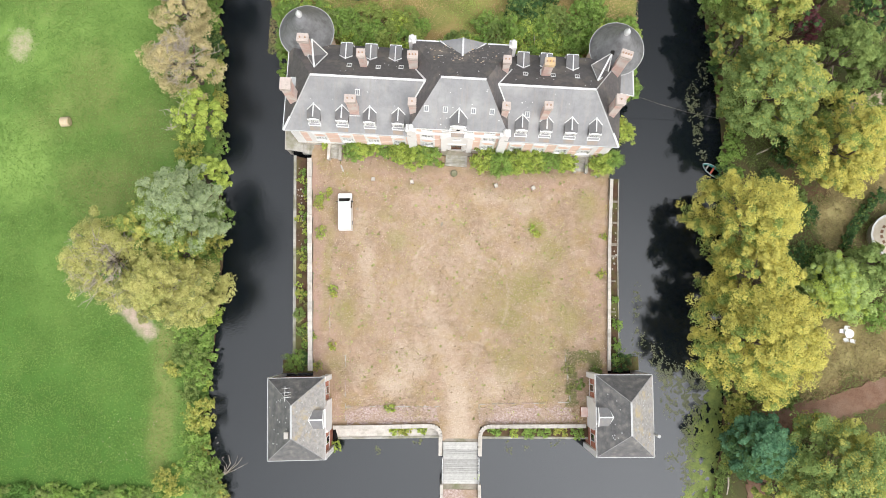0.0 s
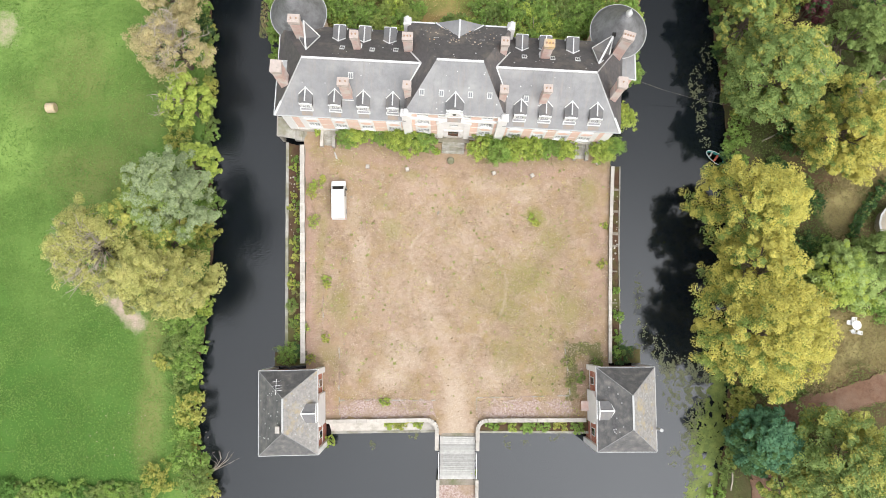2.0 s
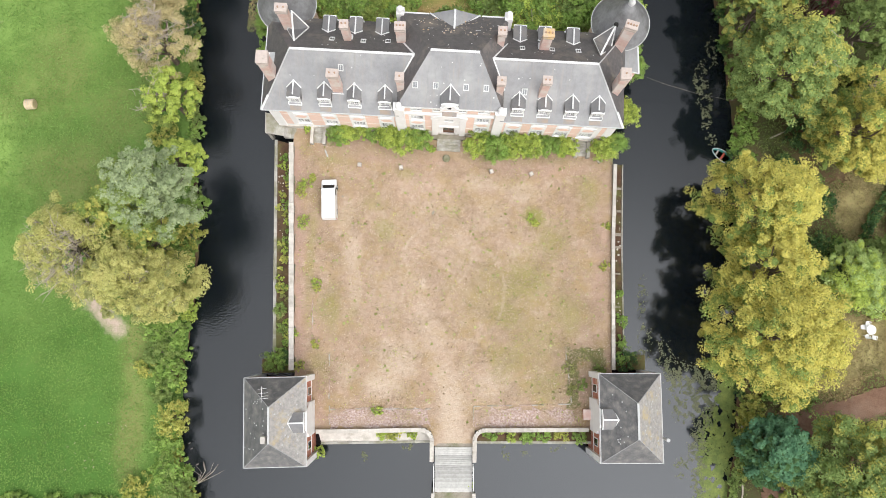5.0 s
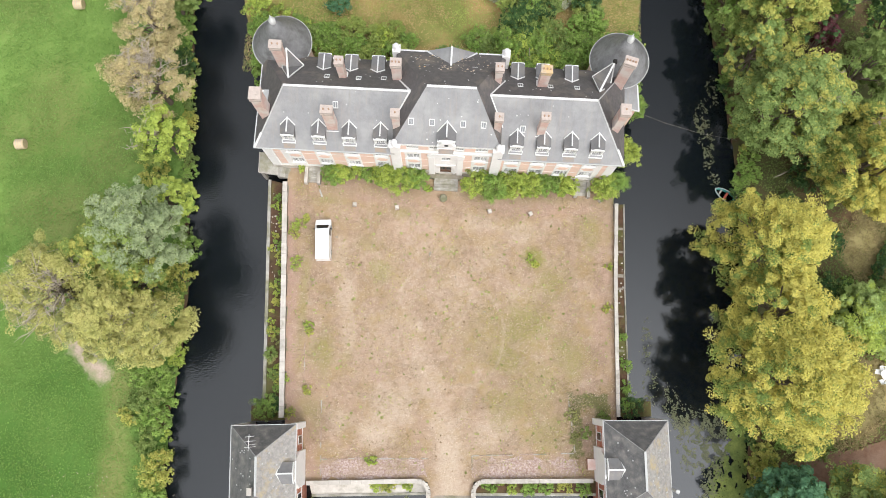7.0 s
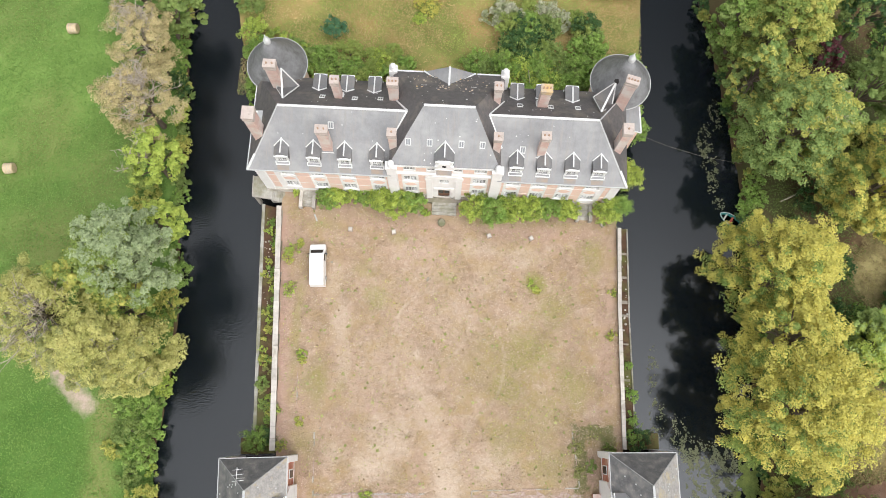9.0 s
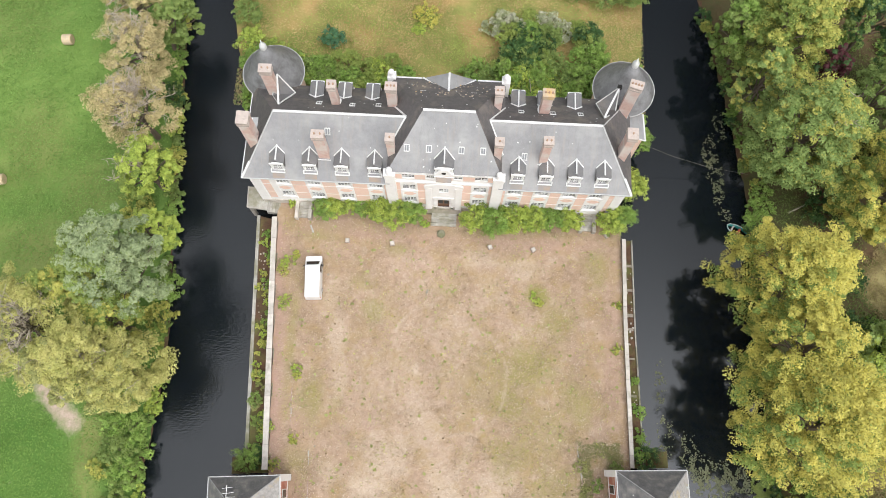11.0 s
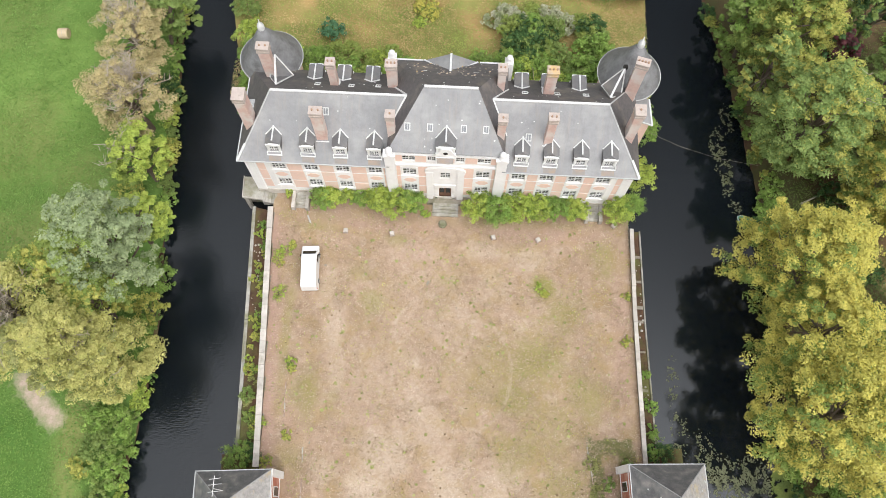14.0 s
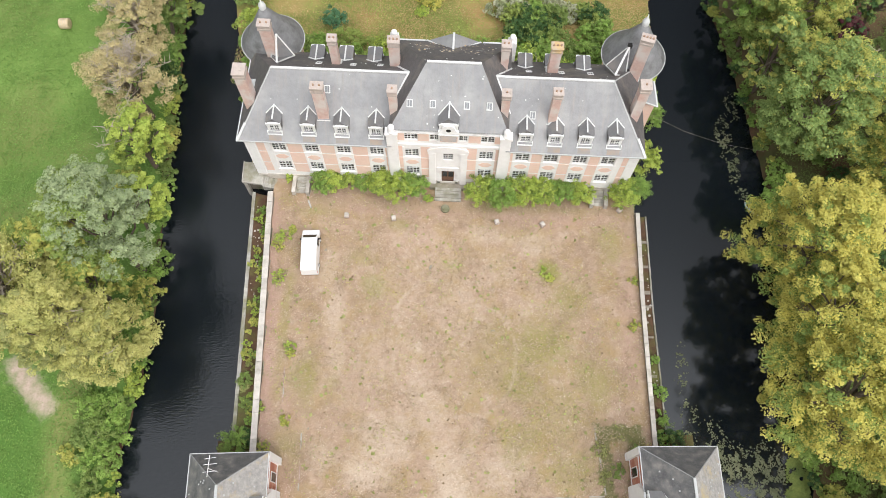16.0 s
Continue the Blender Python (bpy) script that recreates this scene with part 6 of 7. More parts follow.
def tufts(name, label, area, n, size, material, seed, z=0.0, keep=None, rise=0.1, wide=0.13):
    """Small bent grass blades scattered over an area."""
    rs = np.random.RandomState(seed)
    x, y = rs.uniform(area[0], area[1], n), rs.uniform(area[2], area[3], n)
    if keep:
        ok = np.array([keep(a, c) for a, c in zip(x, y)])
        x, y = x[ok], y[ok]
    n = len(x)
    c = np.stack([x, y, z + 0.03 + rs.rand(n) * rise], 1)
    nrm = rs.normal(size=(n, 3)) * 0.35 + np.array([0, 0, 1.0])
    nrm /= np.linalg.norm(nrm, axis=1)[:, None]
    t = np.cross(nrm, rs.normal(size=(n, 3)))
    t /= np.linalg.norm(t, axis=1)[:, None]
    b2 = np.cross(nrm, t)
    s = (size * rs.uniform(0.4, 1.6, n))[:, None]
    v = np.stack([c - t * s * 0.5, c + b2 * s * wide, c + t * s * 0.5, c - b2 * s * wide], 1).reshape(-1, 3)
    me = bpy.data.meshes.new(name)
    me.vertices.add(len(v))
    me.vertices.foreach_set("co", v.ravel())
    me.loops.add(len(v))
    me.loops.foreach_set("vertex_index", np.arange(len(v)))
    me.polygons.add(n)
    me.polygons.foreach_set("loop_start", np.arange(0, len(v), 4))
    me.update(calc_edges=True)
    me.materials.append(material)
    return tagged(new(name, me), label, "grass", "", "stuff")


def thick(scale, low, seed):
    """Chance of a tuft at a place: patchy, with soft rims."""
    pick = random.Random(seed)
    return lambda x, y: pick.random() < low + 0.9 * (noise.noise(Vector((x * scale, y * scale, seed))) + 0.6 * noise.noise(Vector((x * scale * 3.1, y * scale * 3.1, seed))))


ROAD_LINE = [(44.8, -30), (45.5, -17), (53, -14), (80, -3.5)]
in_court = lambda x, y: inside(x, y, COURT) and y < 18.5
many, few = thick(0.3, 0.3, 3), thick(0.4, 0.1, 9)
tufts("dry_grass", "short dry grass tufts over the courtyard", (-17, 24, -18, 18), 90000, 0.2, LEAF["dryblade"], 61, 0, lambda x, y: in_court(x, y) and many(x, y) and near_line(x, y, TRACK, 1.4) == 0)
tufts("dark_grass", "darker withered tufts over the courtyard", (-17, 24, -18, 18), 12000, 0.15, LEAF["withered"], 68, 0, lambda x, y: in_court(x, y) and few(x, y) and near_line(x, y, TRACK, 1.4) == 0)
tufts("green_grass", "sparse green tufts among the dry grass", (-17, 24, -18, 18), 22000, 0.16, LEAF["gold"], 62, 0, lambda x, y: in_court(x, y) and few(x, y) and near_line(x, y, TRACK, 1.8) == 0)
tufts("dark_weeds", "dark low weeds dotted over the courtyard", (-17, 24, -18, 18), 6000, 0.2, LEAF["green"], 66, 0, lambda x, y: in_court(x, y) and few(x, y) and near_line(x, y, TRACK, 1.8) == 0)
tufts("weed_spots", "small dark weed rosettes dotted over the courtyard", (-16, 23.5, -17, 17), 450, 0.2, LEAF["withered"], 73, 0, lambda x, y, f=thick(0.35, 0.45, 27): in_court(x, y) and f(x, y), 0.05, 0.42)
tufts("yellow_weed_spots", "small yellow-green weed rosettes dotted over the courtyard", (-16, 23.5, -17, 17), 1100, 0.34, LEAF["olive"], 74, 0, lambda x, y, f=thick(0.35, 0.45, 28): in_court(x, y) and f(x, y), 0.05, 0.42)
tufts("meadow_grass", "mown meadow grass", (-68, -33, -34, 54), 150000, 0.26, LEAF["meadow"], 63, MEADOW + 0.05, lambda x, y, f=thick(0.25, 0.75, 4): f(x, y) and worn(x, y) < 0.2)
tufts("dark_meadow_grass", "darker clover patches in the meadow", (-68, -33, -34, 54), 1800, 0.16, LEAF["clover"], 67, MEADOW + 0.06, thick(0.35, 0.05, 14))
tufts("long_grass", "long dry grass of the garden", (-25, 27, 32, 60), 120000, 0.25, LEAF["straw"], 64, 0, thick(0.12, 0.5, 21), 0.35)
tufts("green_long_grass", "green stretches in the long garden grass", (-25, 27, 32, 60), 90000, 0.25, LEAF["garden"], 69, 0, thick(0.15, 0.45, 22), 0.35)
tufts("wood_grass", "rough grass on the east bank", (41.5, 70, -34, 58), 130000, 0.28, LEAF["woodblade"], 65, MEADOW + 0.1, lambda x, y, f=thick(0.2, 0.5, 6): f(x, y) and near_line(x, y, ROAD_LINE, 1.5) == 0 and spots(x, y, EAST_DRY) < 0.35, 0.3)
tufts("dry_wood_grass", "straw-coloured grass in the clearings of the wood", (46, 75, -14, 30), 120000, 0.3, LEAF["woodstraw"], 70, MEADOW + 0.1, lambda x, y, f=thick(0.4, 0.7, 23): spots(x, y, EAST_DRY) > 0.2 and f(x, y), 0.35)
tufts("bleached_grass", "bleached pale blades over the courtyard", (-17, 24, -18, 18), 60000, 0.16, LEAF["bleached"], 71, 0, lambda x, y, f=thick(0.5, 0.35, 24): in_court(x, y) and f(x, y))
tufts("meadow_flowers", "small white flowers in the meadow", (-44, -36, -26, -19), 160, 0.22, LEAF["bleached"], 72, MEADOW + 0.15, thick(0.5, 0.3, 25))

# west bank
WB = "trees on the west bank"
tree("thinning brownish tree with bare twigs on the moat bank", -35.0, 35.4, 4.5, 6.0, 10.5, "brown", 11, clumps=70, bare=26, thin=0.8, group=WB)
tree("brownish half-bare tree on the moat bank", -34.5, 27.9, 5.1, 6.0, 10.5, "brown", 12, clumps=80, bare=44, thin=0.7, group=WB)
tree("young yellow-green tree leaning over the moat", -32.7, 21.1, 3.8, 4.5, 8.0, "bright", 13, clumps=55, bare=6, group=WB)
tree("small bright yellow-green tree at the water", -29.5, 13.0, 2.6, 6.0, 10.0, "bright", 14, clumps=45, group=WB)
tree("tall grey-green willow on the moat bank", -30.5, 7.9, 4.8, 11, 18.5, "greygreen", 15, clumps=120, size=0.22, per=240, group=WB)
tree("tall broad ochre tree with bare crown branches", -39.3, 1.5, 6.2, 9, 17, "ochre", 16, clumps=150, bare=36, group=WB)
tree("green tree turning yellow beside the meadow", -35.6, 5.2, 3.5, 10, 15.5, "gold", 17, clumps=50, group=WB, share=0.45)
tree("ochre tree with twiggy branches over the moat", -31.5, -2.2, 5.1, 5, 12, "ochre", 18, clumps=120, bare=16, group=WB)
tree("ochre and green tree in the bank thicket", -33.3, -1.9, 4.7, 9, 16, "ochre", 19, clumps=110, group=WB, share=0.5)
tree("yellowing tree between willow and ochre tree", -32.6, 3.0, 3.8, 5.5, 11.5, "gold", 22, clumps=80, group=WB, share=0.5)
tree("dark green tree at the head of the west bank", -31.8, 40.8, 2.9, 4.0, 8.0, "green", 20, clumps=45, group=WB)
tree("brownish tree on the far west bank", -37.0, 42.5, 4.0, 6.0, 11.0, "brown", 21, clumps=60, bare=12, thin=0.8, group=WB)
for k, (x, y, r, h, lf) in enumerate([(-35.2, 18.2, 2.3, 1.9, "gold"), (-33.6, 16.2, 1.8, 1.6, "green"), (-31.6, -8.0, 2.4, 2.6, "shrub"), (-32.6, -10.6, 2.4, 2.4, "green"), (-31.2, -12.8, 2.2, 2.6, "shrub"),
                                       (-33.5, -7.4, 2.0, 2.0, "shrub"), (-32.2, -15.2, 1.8, 1.5, "green"), (-30.3, -18.2, 2.6, 3.4, "gold"), (-31.0, -21.4, 2.2, 2.2, "shrub"), (-29.8, -24.6, 2.8, 3.2, "shrub"), (-28.6, -27.4, 2.6, 3.0, "green"),
                                       (-33.6, -27.6, 2.6, 2.0, "gold"), 
                                       (-34.5, -12.4, 1.5, 1.2, "gold"), (-34.6, 24.6, 2.0, 1.8, "green"), (-33.4, 33.2, 2.0, 2.0, "dark"), (-35.8, 13.6, 1.8, 1.6, "green"), (-29.9, 4.6, 2.2, 3.6, "gold"), (-31.4, 1.6, 2.4, 4.0, "shrub"), (-29.6, 8.2, 2.0, 3.0, "shrub")]):
    shrub("bushy bank undergrowth by the moat", x, y, r, h, lf, 100 + k, MEADOW - 0.2, group="bank shrubs")
rng = random.Random(51)
x = -37.0
while x > -62:
    shrub("low rough growth at the meadow's edge", x, -29.4 + 0.05 * (x + 37) + rng.uniform(-0.5, 0.5), rng.uniform(1.1, 1.7), rng.uniform(0.6, 1.2), rng.choice(["green", "shrub", "clover"]), int(900 - x * 10), MEADOW - 0.1, group="bank shrubs")
    x -= rng.uniform(1.0, 1.6)
# east bank and wood
EB = "trees on the east bank"
tree("tall golden-yellow lime tree on the moat bank", 39.6, 10.6, 6.7, 6, 17, "yellow", 31, clumps=170, per=235, csize=0.18, group=EB, share=0.2, size=0.22)
tree("golden-yellow lime tree overhanging the moat", 40.0, 3.1, 5.2, 6, 15.5, "yellow", 32, clumps=110, per=235, csize=0.2, group=EB, share=0.2, size=0.22)
tree("tall broad golden-yellow lime tree on the moat bank", 40.2, -4.7, 7.8, 7, 18, "yellow", 33, clumps=190, per=235, csize=0.17, group=EB, share=0.2, size=0.22)
tree("tall green tree turning yellow on the bank", 43.2, 27.6, 6.7, 6, 15.5, "mixed", 34, clumps=210, per=180, bare=3, csize=0.17, group=EB, share=0.42, side=(0.8, 0.45))
tree("tall yellowing tree at the wood's edge", 51.6, 20.9, 6.1, 7, 16, "yellow", 35, clumps=190, per=235, csize=0.18, group=EB, share=0.28, side=(-0.8, 0.2), size=0.22)
tree("tall yellow-green tree on the bank", 42.0, 40.7, 5.6, 6, 15, "gold", 36, clumps=140, per=180, group=EB, share=0.5, side=(-0.8, 0))
tree("green tree leaning over the moat", 39.2, 35.4, 3.2, 5, 11.5, "mixed", 37, clumps=60, group=EB)
tree("green tree leaning over the moat", 36.6, 42.4, 2.9, 5, 11, "shrub", 38, clumps=50, group=EB)
tree("dark purple-leaved tree among the greens", 48.0, 37.6, 2.6, 5.0, 9.0, "purple", 39, clumps=50, group=EB)
tree("tall green feathery tree in the wood", 51.8, 32.7, 4.2, 6, 14, "green", 40, clumps=70, group=EB)
tree("dark blue-green tree beside the track", 42.6, -17.9, 4.4, 4.5, 9.0, "blue", 41, clumps=130, per=190, size=0.3, group=EB)
tree("large green tree by the dirt track", 50.9, -20.2, 7.8, 6, 14, "mixed", 42, clumps=220, per=190, csize=0.18, group=EB, share=0.4, side=(0.5, 0.3))
tree("green tree by the dirt track", 45.3, -23.4, 3.1, 4.0, 8.0, "gold", 43, clumps=55, group=EB)
tree("light green feathery shrub tree", 53.6, 3.0, 4.7, 2.6, 6.5, "feathery", 44, clumps=110, size=0.22, per=200, second="bright", group=EB)
tree("dark green conifer beside the round hut", 57.6, 6.2, 3.6, 4.0, 8.0, "green", 45, clumps=60, group=EB)
tree("dark green tree in the wood", 57.4, 39.8, 3.4, 6.0, 11.0, "dark", 46, clumps=60, group=EB)
tree("yellow-green tree in the far wood", 48.1, 47.5, 4.6, 5, 13.5, "gold", 47, clumps=75, group=EB)
tree("green tree in the far wood", 38.9, 47.9, 4.1, 5, 12, "green", 48, clumps=60, group=EB)
tree("dark green tree in the far wood", 53.5, 44.0, 3.6, 6.0, 10.0, "dark", 49, clumps=55, group=EB)
tree("green tree in the wood", 59.0, 31.0, 4.4, 6.0, 10.0, "green", 50, clumps=65, group=EB)
tree("olive-green tree at the wood's edge", 57.5, 24.0, 3.6, 5.0, 9.5, "gold", 51, clumps=55, group=EB)
for k, (x, y, r, h, lf) in enumerate([(46.8, -11.2, 2.6, 2.0, "green"), (44.4, -10.6, 2.2, 1.8, "shrub"), (42.4, -13.4, 1.8, 1.4, "gold"), (49.0, -12.0, 1.6, 1.4, "green"), (50.0, 1.0, 3.0, 2.2, "green"), (50.6, 7.0, 2.8, 2.4, "dark"), (48.2, 12.6, 2.6, 2.2, "green"),
                                       (58.6, 0.6, 2.4, 1.6, "bright"), (61.2, -0.4, 2.4, 1.8, "shrub"), (62.8, 4.6, 2.6, 2.4, "green"), 
                                       (41.8, 21.8, 1.4, 0.9, "shrub"), (41.7, 24.6, 1.4, 0.9, "shrub"), (41.8, 18.8, 1.3, 0.9, "shrub"), (46.5, 17.6, 2.4, 1.6, "dark"), (49.5, 15.5, 2.4, 1.8, "green"), (41.6, -14.8, 1.2, 0.8, "gold"), (41.4, -17.4, 1.2, 0.8, "gold"), (41.2, -21.0, 1.4, 1.0, "green"), (47.6, -7.6, 2.0, 1.4, "green"), (48.6, 22, 2.6, 2.2, "dark")]):
    shrub("undergrowth at the edge of the wood", x, y, r, h, lf, 200 + k, MEADOW - 0.15, group="wood shrubs")
for k, (x, y, r) in enumerate([(61.3, 16.4, 1.2), (60.4, 15.3, 0.9), (59.9, 14.4, 0.9), (59.2, 13.4, 0.9), (58.5, 12.5, 0.9), (57.9, 11.6, 0.9), (57.4, 10.6, 0.9), (57.0, 9.6, 0.9)]):
    shrub("dark green clipped hedge curving round the hut", x, y, r, 1.7 if k else 2.3, "dark", 560 + k, MEADOW - 0.1, size=0.22, per=70, clumps=26, name="hedge_plant", group="hedge round the hut")
# fringe of low growth along both banks
rng = random.Random(9)
y = -31.0
while y < 50:
    for side, line in ((-1, BANK_W), (1, BANK_E)):
        x = interp(y, line) + side * rng.uniform(-0.2, 0.8)
        shrub("low growth hanging over the bank edge", x, y + rng.uniform(-0.5, 0.5), rng.uniform(0.8, 1.5), rng.uniform(0.6, 1.3), rng.choice(["green", "gold", "shrub", "shrub", "bright"] if side < 0 else ["green", "gold", "dark", "shrub"]), int(600 + y * 10 + side), -2.5, per=40, group="bank fringe")
    y += rng.uniform(1.3, 1.9)
# more undergrowth below the east trees
for k in range(46):
    x, y = rng.uniform(43, 62), rng.uniform(-26, 50)
    if near_line(x, y, [(44.8, -30), (45.5, -17), (53, -14), (80, -3.5)], 3.2) > 0 or (49 < x < 64 and -9 < y < 0) or (55 < x < 66 and 8 < y < 20):
        continue
    shrub("undergrowth in the shade of the wood", x, y, rng.uniform(1.2, 2.2), rng.uniform(0.8, 2.0), rng.choice(["green", "dark", "green", "gold", "shrub"]), 800 + k, MEADOW - 0.1, per=40, group="wood shrubs")
# garden behind the chateau
GB = "garden shrubs"
rng = random.Random(77)
for k in range(64):
    x = -21.8 + (k % 32) * 1.5 + rng.uniform(-0.5, 0.5)
    y = rng.uniform(32.0, 34.6) + (3.2 if k > 31 else 0.0)
    if abs(x + 17.5) < 4 or abs(x - 21.8) < 4:
        y = rng.uniform(35.4, 37.2)
    if k > 31 and -3 < x < 6.5 and rng.random() < 0.7:
        continue
    shrub("overgrown green shrub behind the chateau", x, y, rng.uniform(1.5, 2.6), rng.uniform(2.0, 3.8), rng.choice(["shrub", "green", "shrub", "bright", "garden", "shrub"]), 300 + k, per=58, group=GB)
for k in range(20):
    x, y = rng.uniform(8.6, 20.6), rng.uniform(36.4, 43.0)
    shrub("tall dense shrub of the garden thicket", x, y, rng.uniform(1.5, 2.4), rng.uniform(2.8, 4.6), rng.choice(["shrub", "green", "garden", "shrub", "dark"]), 1400 + k, per=62, group=GB)
for k, (x, y, r, h, lf) in enumerate([(-13.0, 41.4, 1.7, 2.6, "blue"), (7.4, 44.4, 1.6, 1.3, "flower"), (9.0, 45.6, 1.7, 1.3, "flower"), (10.6, 44.6, 1.6, 1.2, "flower"), (14.6, 45.4, 1.8, 1.3, "flower"), (16.6, 44.4, 1.6, 1.2, "flower"), (12.6, 46.0, 1.8, 1.0, "garden"),
                                       (18.6, 44.6, 1.8, 1.0, "garden"), (-1.2, 46.2, 1.9, 1.0, "yellow"), (-2.2, 44.0, 1.0, 0.6, "bright"), (-22.8, 37.4, 1.9, 2.4, "shrub"), (-23.6, 40.6, 2.0, 2.6, "bright"), (-24.4, 44.6, 2.2, 3.0, "green"), (-20.4, 39.4, 2.0, 1.6, "bright"), (-18.4, 38.6, 1.6, 1.5, "shrub"), (-16.2, 38.2, 1.4, 1.3, "bright"),
                                       (25.4, 33.6, 1.6, 3.2, "bright"), (26.0, 36.6, 1.6, 2.8, "bright"), (25.6, 38.6, 1.4, 2.2, "shrub"), (-22.0, 29.4, 1.4, 2.6, "shrub"), (-21.8, 31.4, 1.5, 2.8, "shrub"), (-25.0, 48.4, 2.4, 4.0, "dark"), (25.4, 49.6, 2.6, 4, "green"), (22, 50, 2.6, 3.8, "green"), (19, 50.4, 2.4, 3.2, "green"), (-22.4, 33.8, 1.7, 2.8, "shrub"), (25.7, 29.6, 1.4, 2.6, "shrub"),
                                       (25.6, 31.4, 1.3, 2.4, "shrub"), (5.6, 37.6, 1.9, 2.2, "shrub"), (-14.0, 37.6, 1.6, 1.8, "shrub")]):
    shrub("rough garden shrub in long grass", x, y, r, h, lf, 340 + k, per=56, group=GB)
shrub("bright green shrub against the chateau's east wall", 24.6, 23.0, 2.0, 6.4, "bright", 371, -2.2, clumps=70, per=70)
shrub("green shrub at the foot of the tower", 25.6, 29.4, 1.9, 4.6, "shrub", 372, -1.4, clumps=60, per=60)
# along the front of the chateau
FB = "shrubs along the chateau front"
for k, (x, y, r, h, lf) in enumerate([(-11.9, 18.2, 1.3, 2.3, "bright"), (-11.0, 18.6, 1.4, 2.0, "bright"), (-9.2, 18.9, 1.2, 1.7, "shrub"), (-7.4, 18.9, 1.3, 1.6, "bright"), (-5.2, 18.4, 1.7, 2.6, "shrub"), (-3.2, 18.0, 1.9, 3.0, "shrub"), (-1.5, 18.3, 1.5, 2.6, "shrub"),
                                       (-16.0, 19.2, 0.6, 0.9, "bright"), (6.0, 18.0, 1.8, 3.0, "shrub"), (8.2, 17.6, 2.0, 3.2, "shrub"), (10.6, 18.0, 1.9, 3.0, "shrub"), (12.8, 18.2, 1.8, 2.8, "bright"), (15.0, 18.4, 1.7, 2.6, "shrub"), (17.2, 18.6, 1.6, 2.4, "shrub"), (22.2, 18.4, 1.8, 3.0, "shrub"), (23.6, 18.8, 1.5, 2.6, "green"), (0.1, 17.4, 0.5, 0.6, "bright")]):
    shrub("leafy green shrub growing along the chateau front", x, y, r * 1.08, h * 1.3, "bright" if k % 3 else "shrub", 400 + k, size=0.19, per=110, clumps=int(38 * r), group=FB)
# weeds in the courtyard and on the berms
WD = "weeds"
for k, (x, y, r, h, lf, b) in enumerate([(13.5, 9.1, 0.8, 0.3, "bright", 0), (13.9, 8.4, 0.5, 0.3, "bright", 0), (-15.8, 11.9, 1.1, 0.9, "bright", 0), (-16.1, 10.9, 0.9, 0.8, "bright", 0), (-15.7, 7.0, 1.0, 0.7, "bright", 0), (-15.0, 12.8, 0.5, 0.3, "bright", 0), (-13.5, -0.5, 0.7, 0.3, "bright", 0), (-13.3, -1.4, 0.6, 0.3, "gold", 0),
                                          (-15.9, -7.1, 0.7, 0.6, "bright", 0), (-13.0, -8.3, 0.7, 0.3, "gold", 0), (-4.8, -16.0, 0.8, 0.4, "bright", 0), (22.9, 3.4, 0.7, 0.4, "bright", 0), (23.0, 8.6, 0.6, 0.3, "gold", 0), (25.2, 0.2, 0.7, 0.9, "shrub", -1.2), (25.4, -3.4, 0.9, 0.8, "shrub", -1.2), (25.4, -6.0, 0.9, 0.7, "shrub", -1.2), (25.4, -8.2, 1.0, 0.9, "shrub", -1.2),
                                          (-18.1, -1.5, 0.8, 0.6, "gold", -1.2), (-17.9, -4.2, 0.9, 0.7, "green", -1.2), (-17.6, -6.6, 0.9, 0.7, "green", -1.2), (-18.0, -10.6, 1.7, 1.8, "shrub", -1.2), (-17.0, -10.2, 1.2, 1.4, "dark", -1.2), (-18.6, 4.2, 0.6, 0.4, "gold", -1.2), (-19.2, 9.0, 0.6, 0.4, "gold", -1.2), (-2.6, -18.8, 1.2, 0.9, "gold", -1.3), (-0.6, -18.7, 0.9, 0.7, "bright", -1.3), (-4.2, -19.0, 0.9, 0.7, "bright", -1.3),
                                          (9.4, -18.4, 1.0, 0.9, "shrub", -1.3), (11.6, -18.3, 1.1, 0.9, "bright", -1.3), (13.8, -18.2, 1.1, 0.8, "shrub", -1.3), (16.0, -18.1, 1.1, 1.0, "shrub", -1.3), (18.2, -18.0, 1.1, 0.9, "gold", -1.3), (20.4, -18.0, 1.1, 1.0, "shrub", -1.3), (-12.0, -21.9, 1.0, 1.4, "bright", -2.6), (7.2, -24.6, 0.5, 0.5, "bright", -0.4),
                                          (18.8, -9.6, 0.9, 0.25, "olive", 0), (19.2, -12.4, 0.8, 0.25, "olive", 0), (20.6, -11.6, 0.8, 0.25, "green", 0), (22.6, -9.6, 0.8, 0.4, "green", 0), (26.2, -8.4, 1.6, 0.6, "dark", -0.9), (-14.9, -11.2, 0.9, 0.5, "gold", 0)]):
    shrub("low weeds sprouting in the dry ground", x, y, r, h, "gold" if b == 0 and lf == "bright" and k % 2 else lf, 500 + k, b, size=0.15 if b == 0 else 0.18, per=42 if b == 0 else 80, name="weed", group=WD, flat=b == 0 and h < 0.45)


rng = random.Random(33)
for k in range(22):
    y = 15.5 - k * 1.2
    x = -19.05 + (15.5 - y) * 0.072 + rng.uniform(-0.5, 0.6)
    shrub("weeds growing on the narrow berm", x, y, rng.uniform(0.4, 0.8), rng.uniform(0.3, 0.7), rng.choice(["gold", "bright", "shrub", "olive"]), 1300 + k, -1.2, size=0.18, per=45, name="weed", group="weeds")


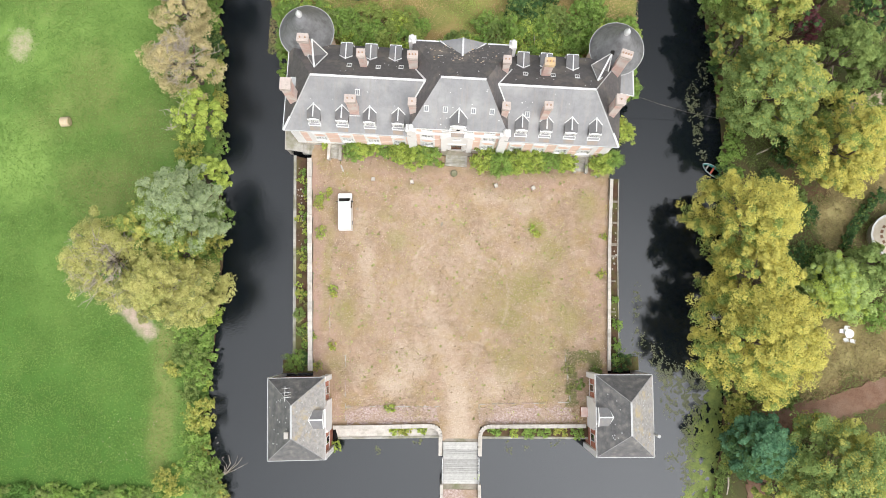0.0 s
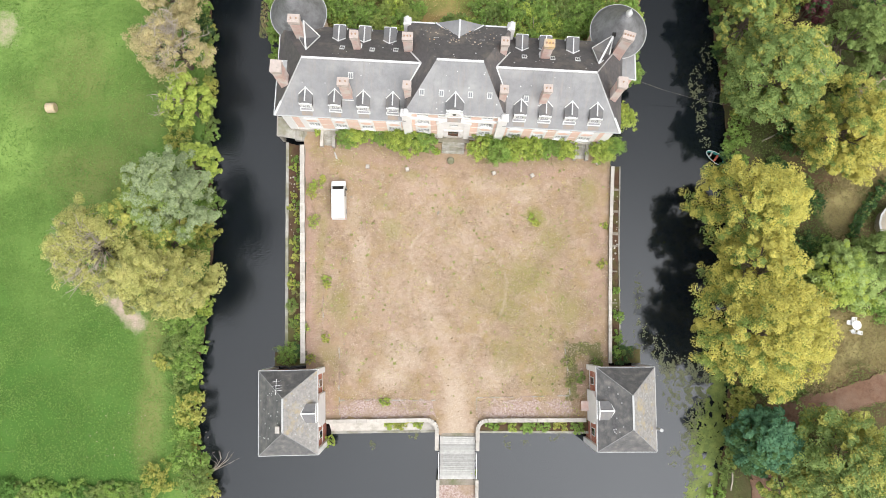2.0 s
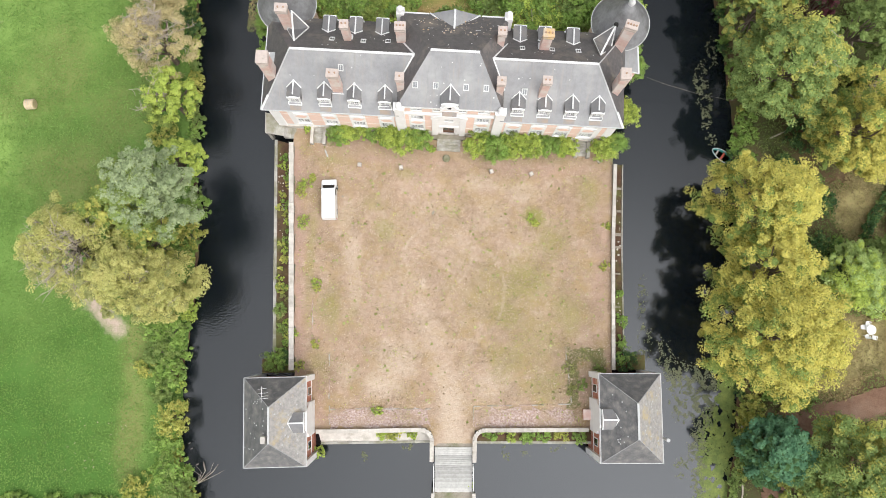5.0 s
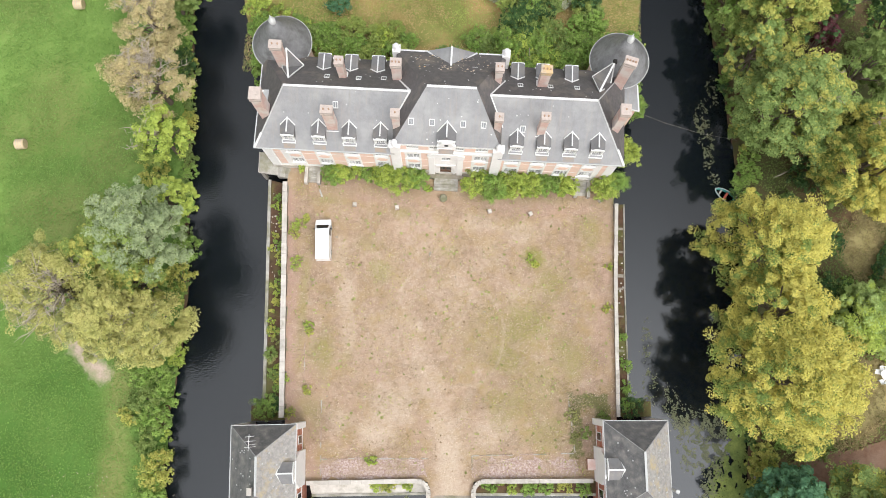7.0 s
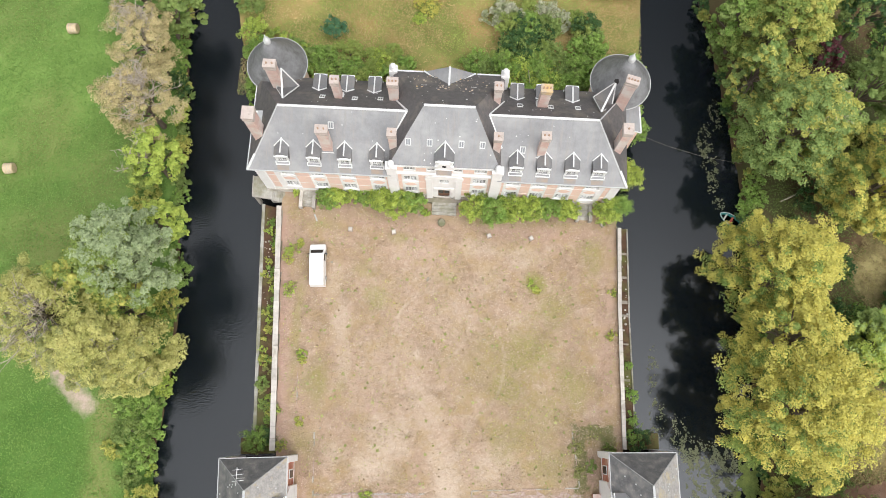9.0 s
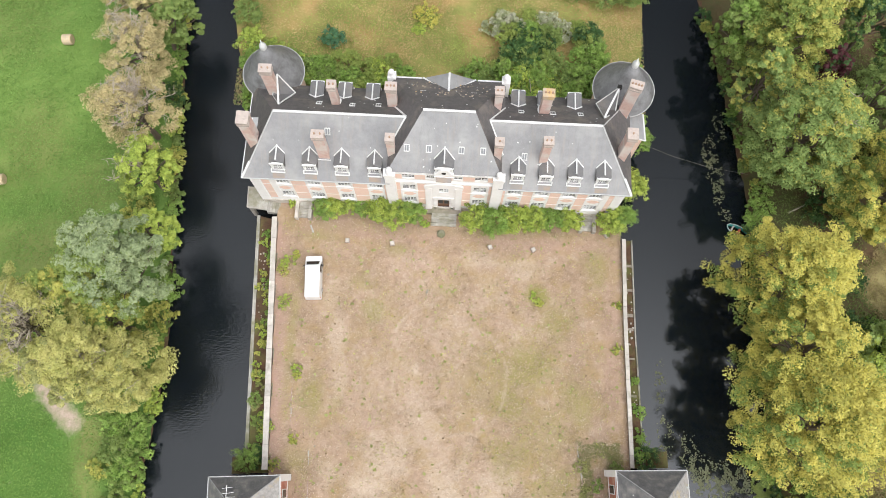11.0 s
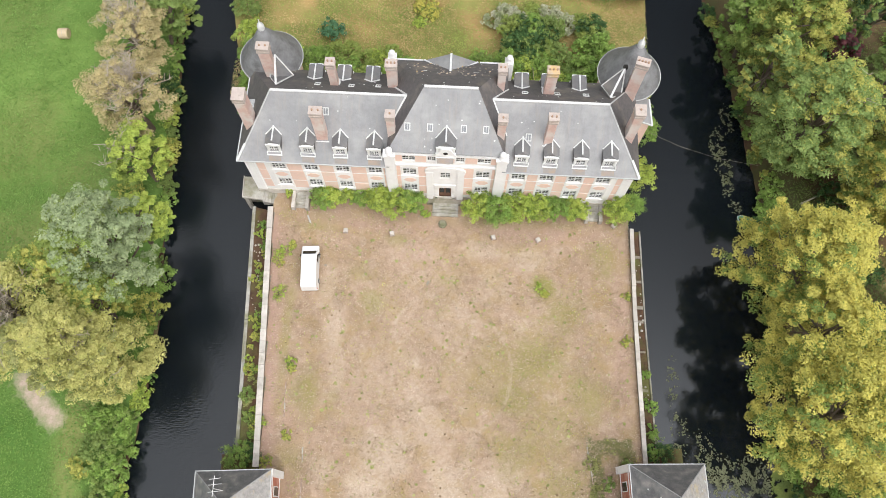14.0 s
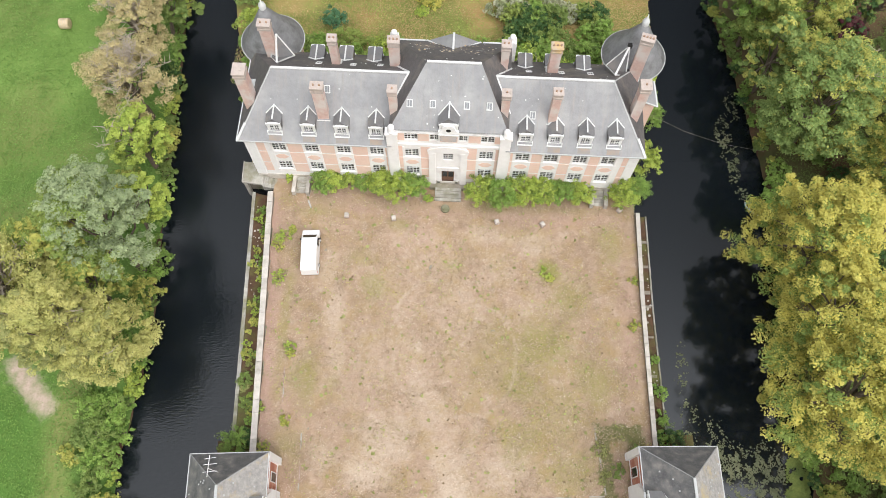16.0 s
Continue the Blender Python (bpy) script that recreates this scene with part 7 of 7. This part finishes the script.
# floating weed on the east arm of the moat
def floating(name, label, spots, size, leaf, seed, patchy=0.0):
    rs = np.random.RandomState(seed)
    pts = []
    for x, y, rx, ry, n in spots:
        a, q = rs.uniform(0, 6.283, n), np.sqrt(rs.rand(n)) * rs.uniform(0.6, 1.15, n)
        pts.append(np.stack([x + np.cos(a) * q * rx, y + np.sin(a) * q * ry], 1))
    p = np.concatenate(pts)
    p = p[np.array([rs.rand() < 1.0 - 0.55 * patchy + 1.5 * patchy * noise.noise(Vector((a * 1.3, c * 1.3, seed))) for a, c in p])]
    n = len(p)
    ang = rs.uniform(0, 6.283, n)
    s = size * rs.uniform(0.5, 1.5, n)
    verts = []
    for k in range(6):
        verts.append(np.stack([p[:, 0] + np.cos(ang + k * 1.047) * s, p[:, 1] + np.sin(ang + k * 1.047) * s, np.full(n, WATER + 0.015) + rs.rand(n) * 0.02], 1))
    v = np.stack(verts, 1).reshape(-1, 3)
    me = bpy.data.meshes.new(name)
    me.from_pydata(v.tolist(), [], np.arange(6 * n).reshape(n, 6).tolist())
    me.materials.append(LEAF[leaf])
    return tagged(new(name, me), label, "water plants", "", "stuff")


floating("duckweed", "bright green duckweed along the east bank", [(39.8, -11, 1.2, 2.6, 2600), (39.5, -14.5, 1.5, 2.8, 3400), (39.3, -18.5, 1.7, 3.0, 3800), (38.7, -22.5, 2.1, 2.8, 3800), (38.0, -26.5, 2.5, 2.8, 3600), (37.4, -19.5, 1.6, 5.0, 1600)], 0.1, "algae", 1, 0.85)
floating("water_lilies", "pale floating weed scattered on the moat", [(36.4, -10.5, 2.3, 2.8, 1600), (33.4, -10.0, 2.0, 2.2, 1100), (34.6, -13.6, 2.4, 2.6, 1000), (36.2, -18.6, 1.4, 2.6, 1000), (37.2, -14.6, 1.3, 3.0, 1200), (36.6, -23.0, 1.4, 2.6, 900), (34.4, -21.5, 1.6, 1.6, 240), (36.0, 29.5, 1.0, 3.0, 600), (36.8, 25.6, 0.9, 3.0, 520), (37.4, 33.4, 0.9, 2.5, 320),
                                                                       (37.6, 21.6, 0.9, 1.1, 100), (31.6, -7.6, 1.4, 2.3, 320), (28.6, 0, 0.9, 3.4, 180), (11.6, -21.0, 0.6, 1.4, 140), (14.2, -20.6, 0.7, 0.8, 90), (-1.0, -20.6, 0.8, 0.6, 100), (-6.4, -22.2, 0.5, 0.6, 60), (18.2, -20.0, 1.4, 0.5, 60), (29.0, -5.6, 1.0, 2.8, 240)], 0.08, "lily", 2, 1.1)
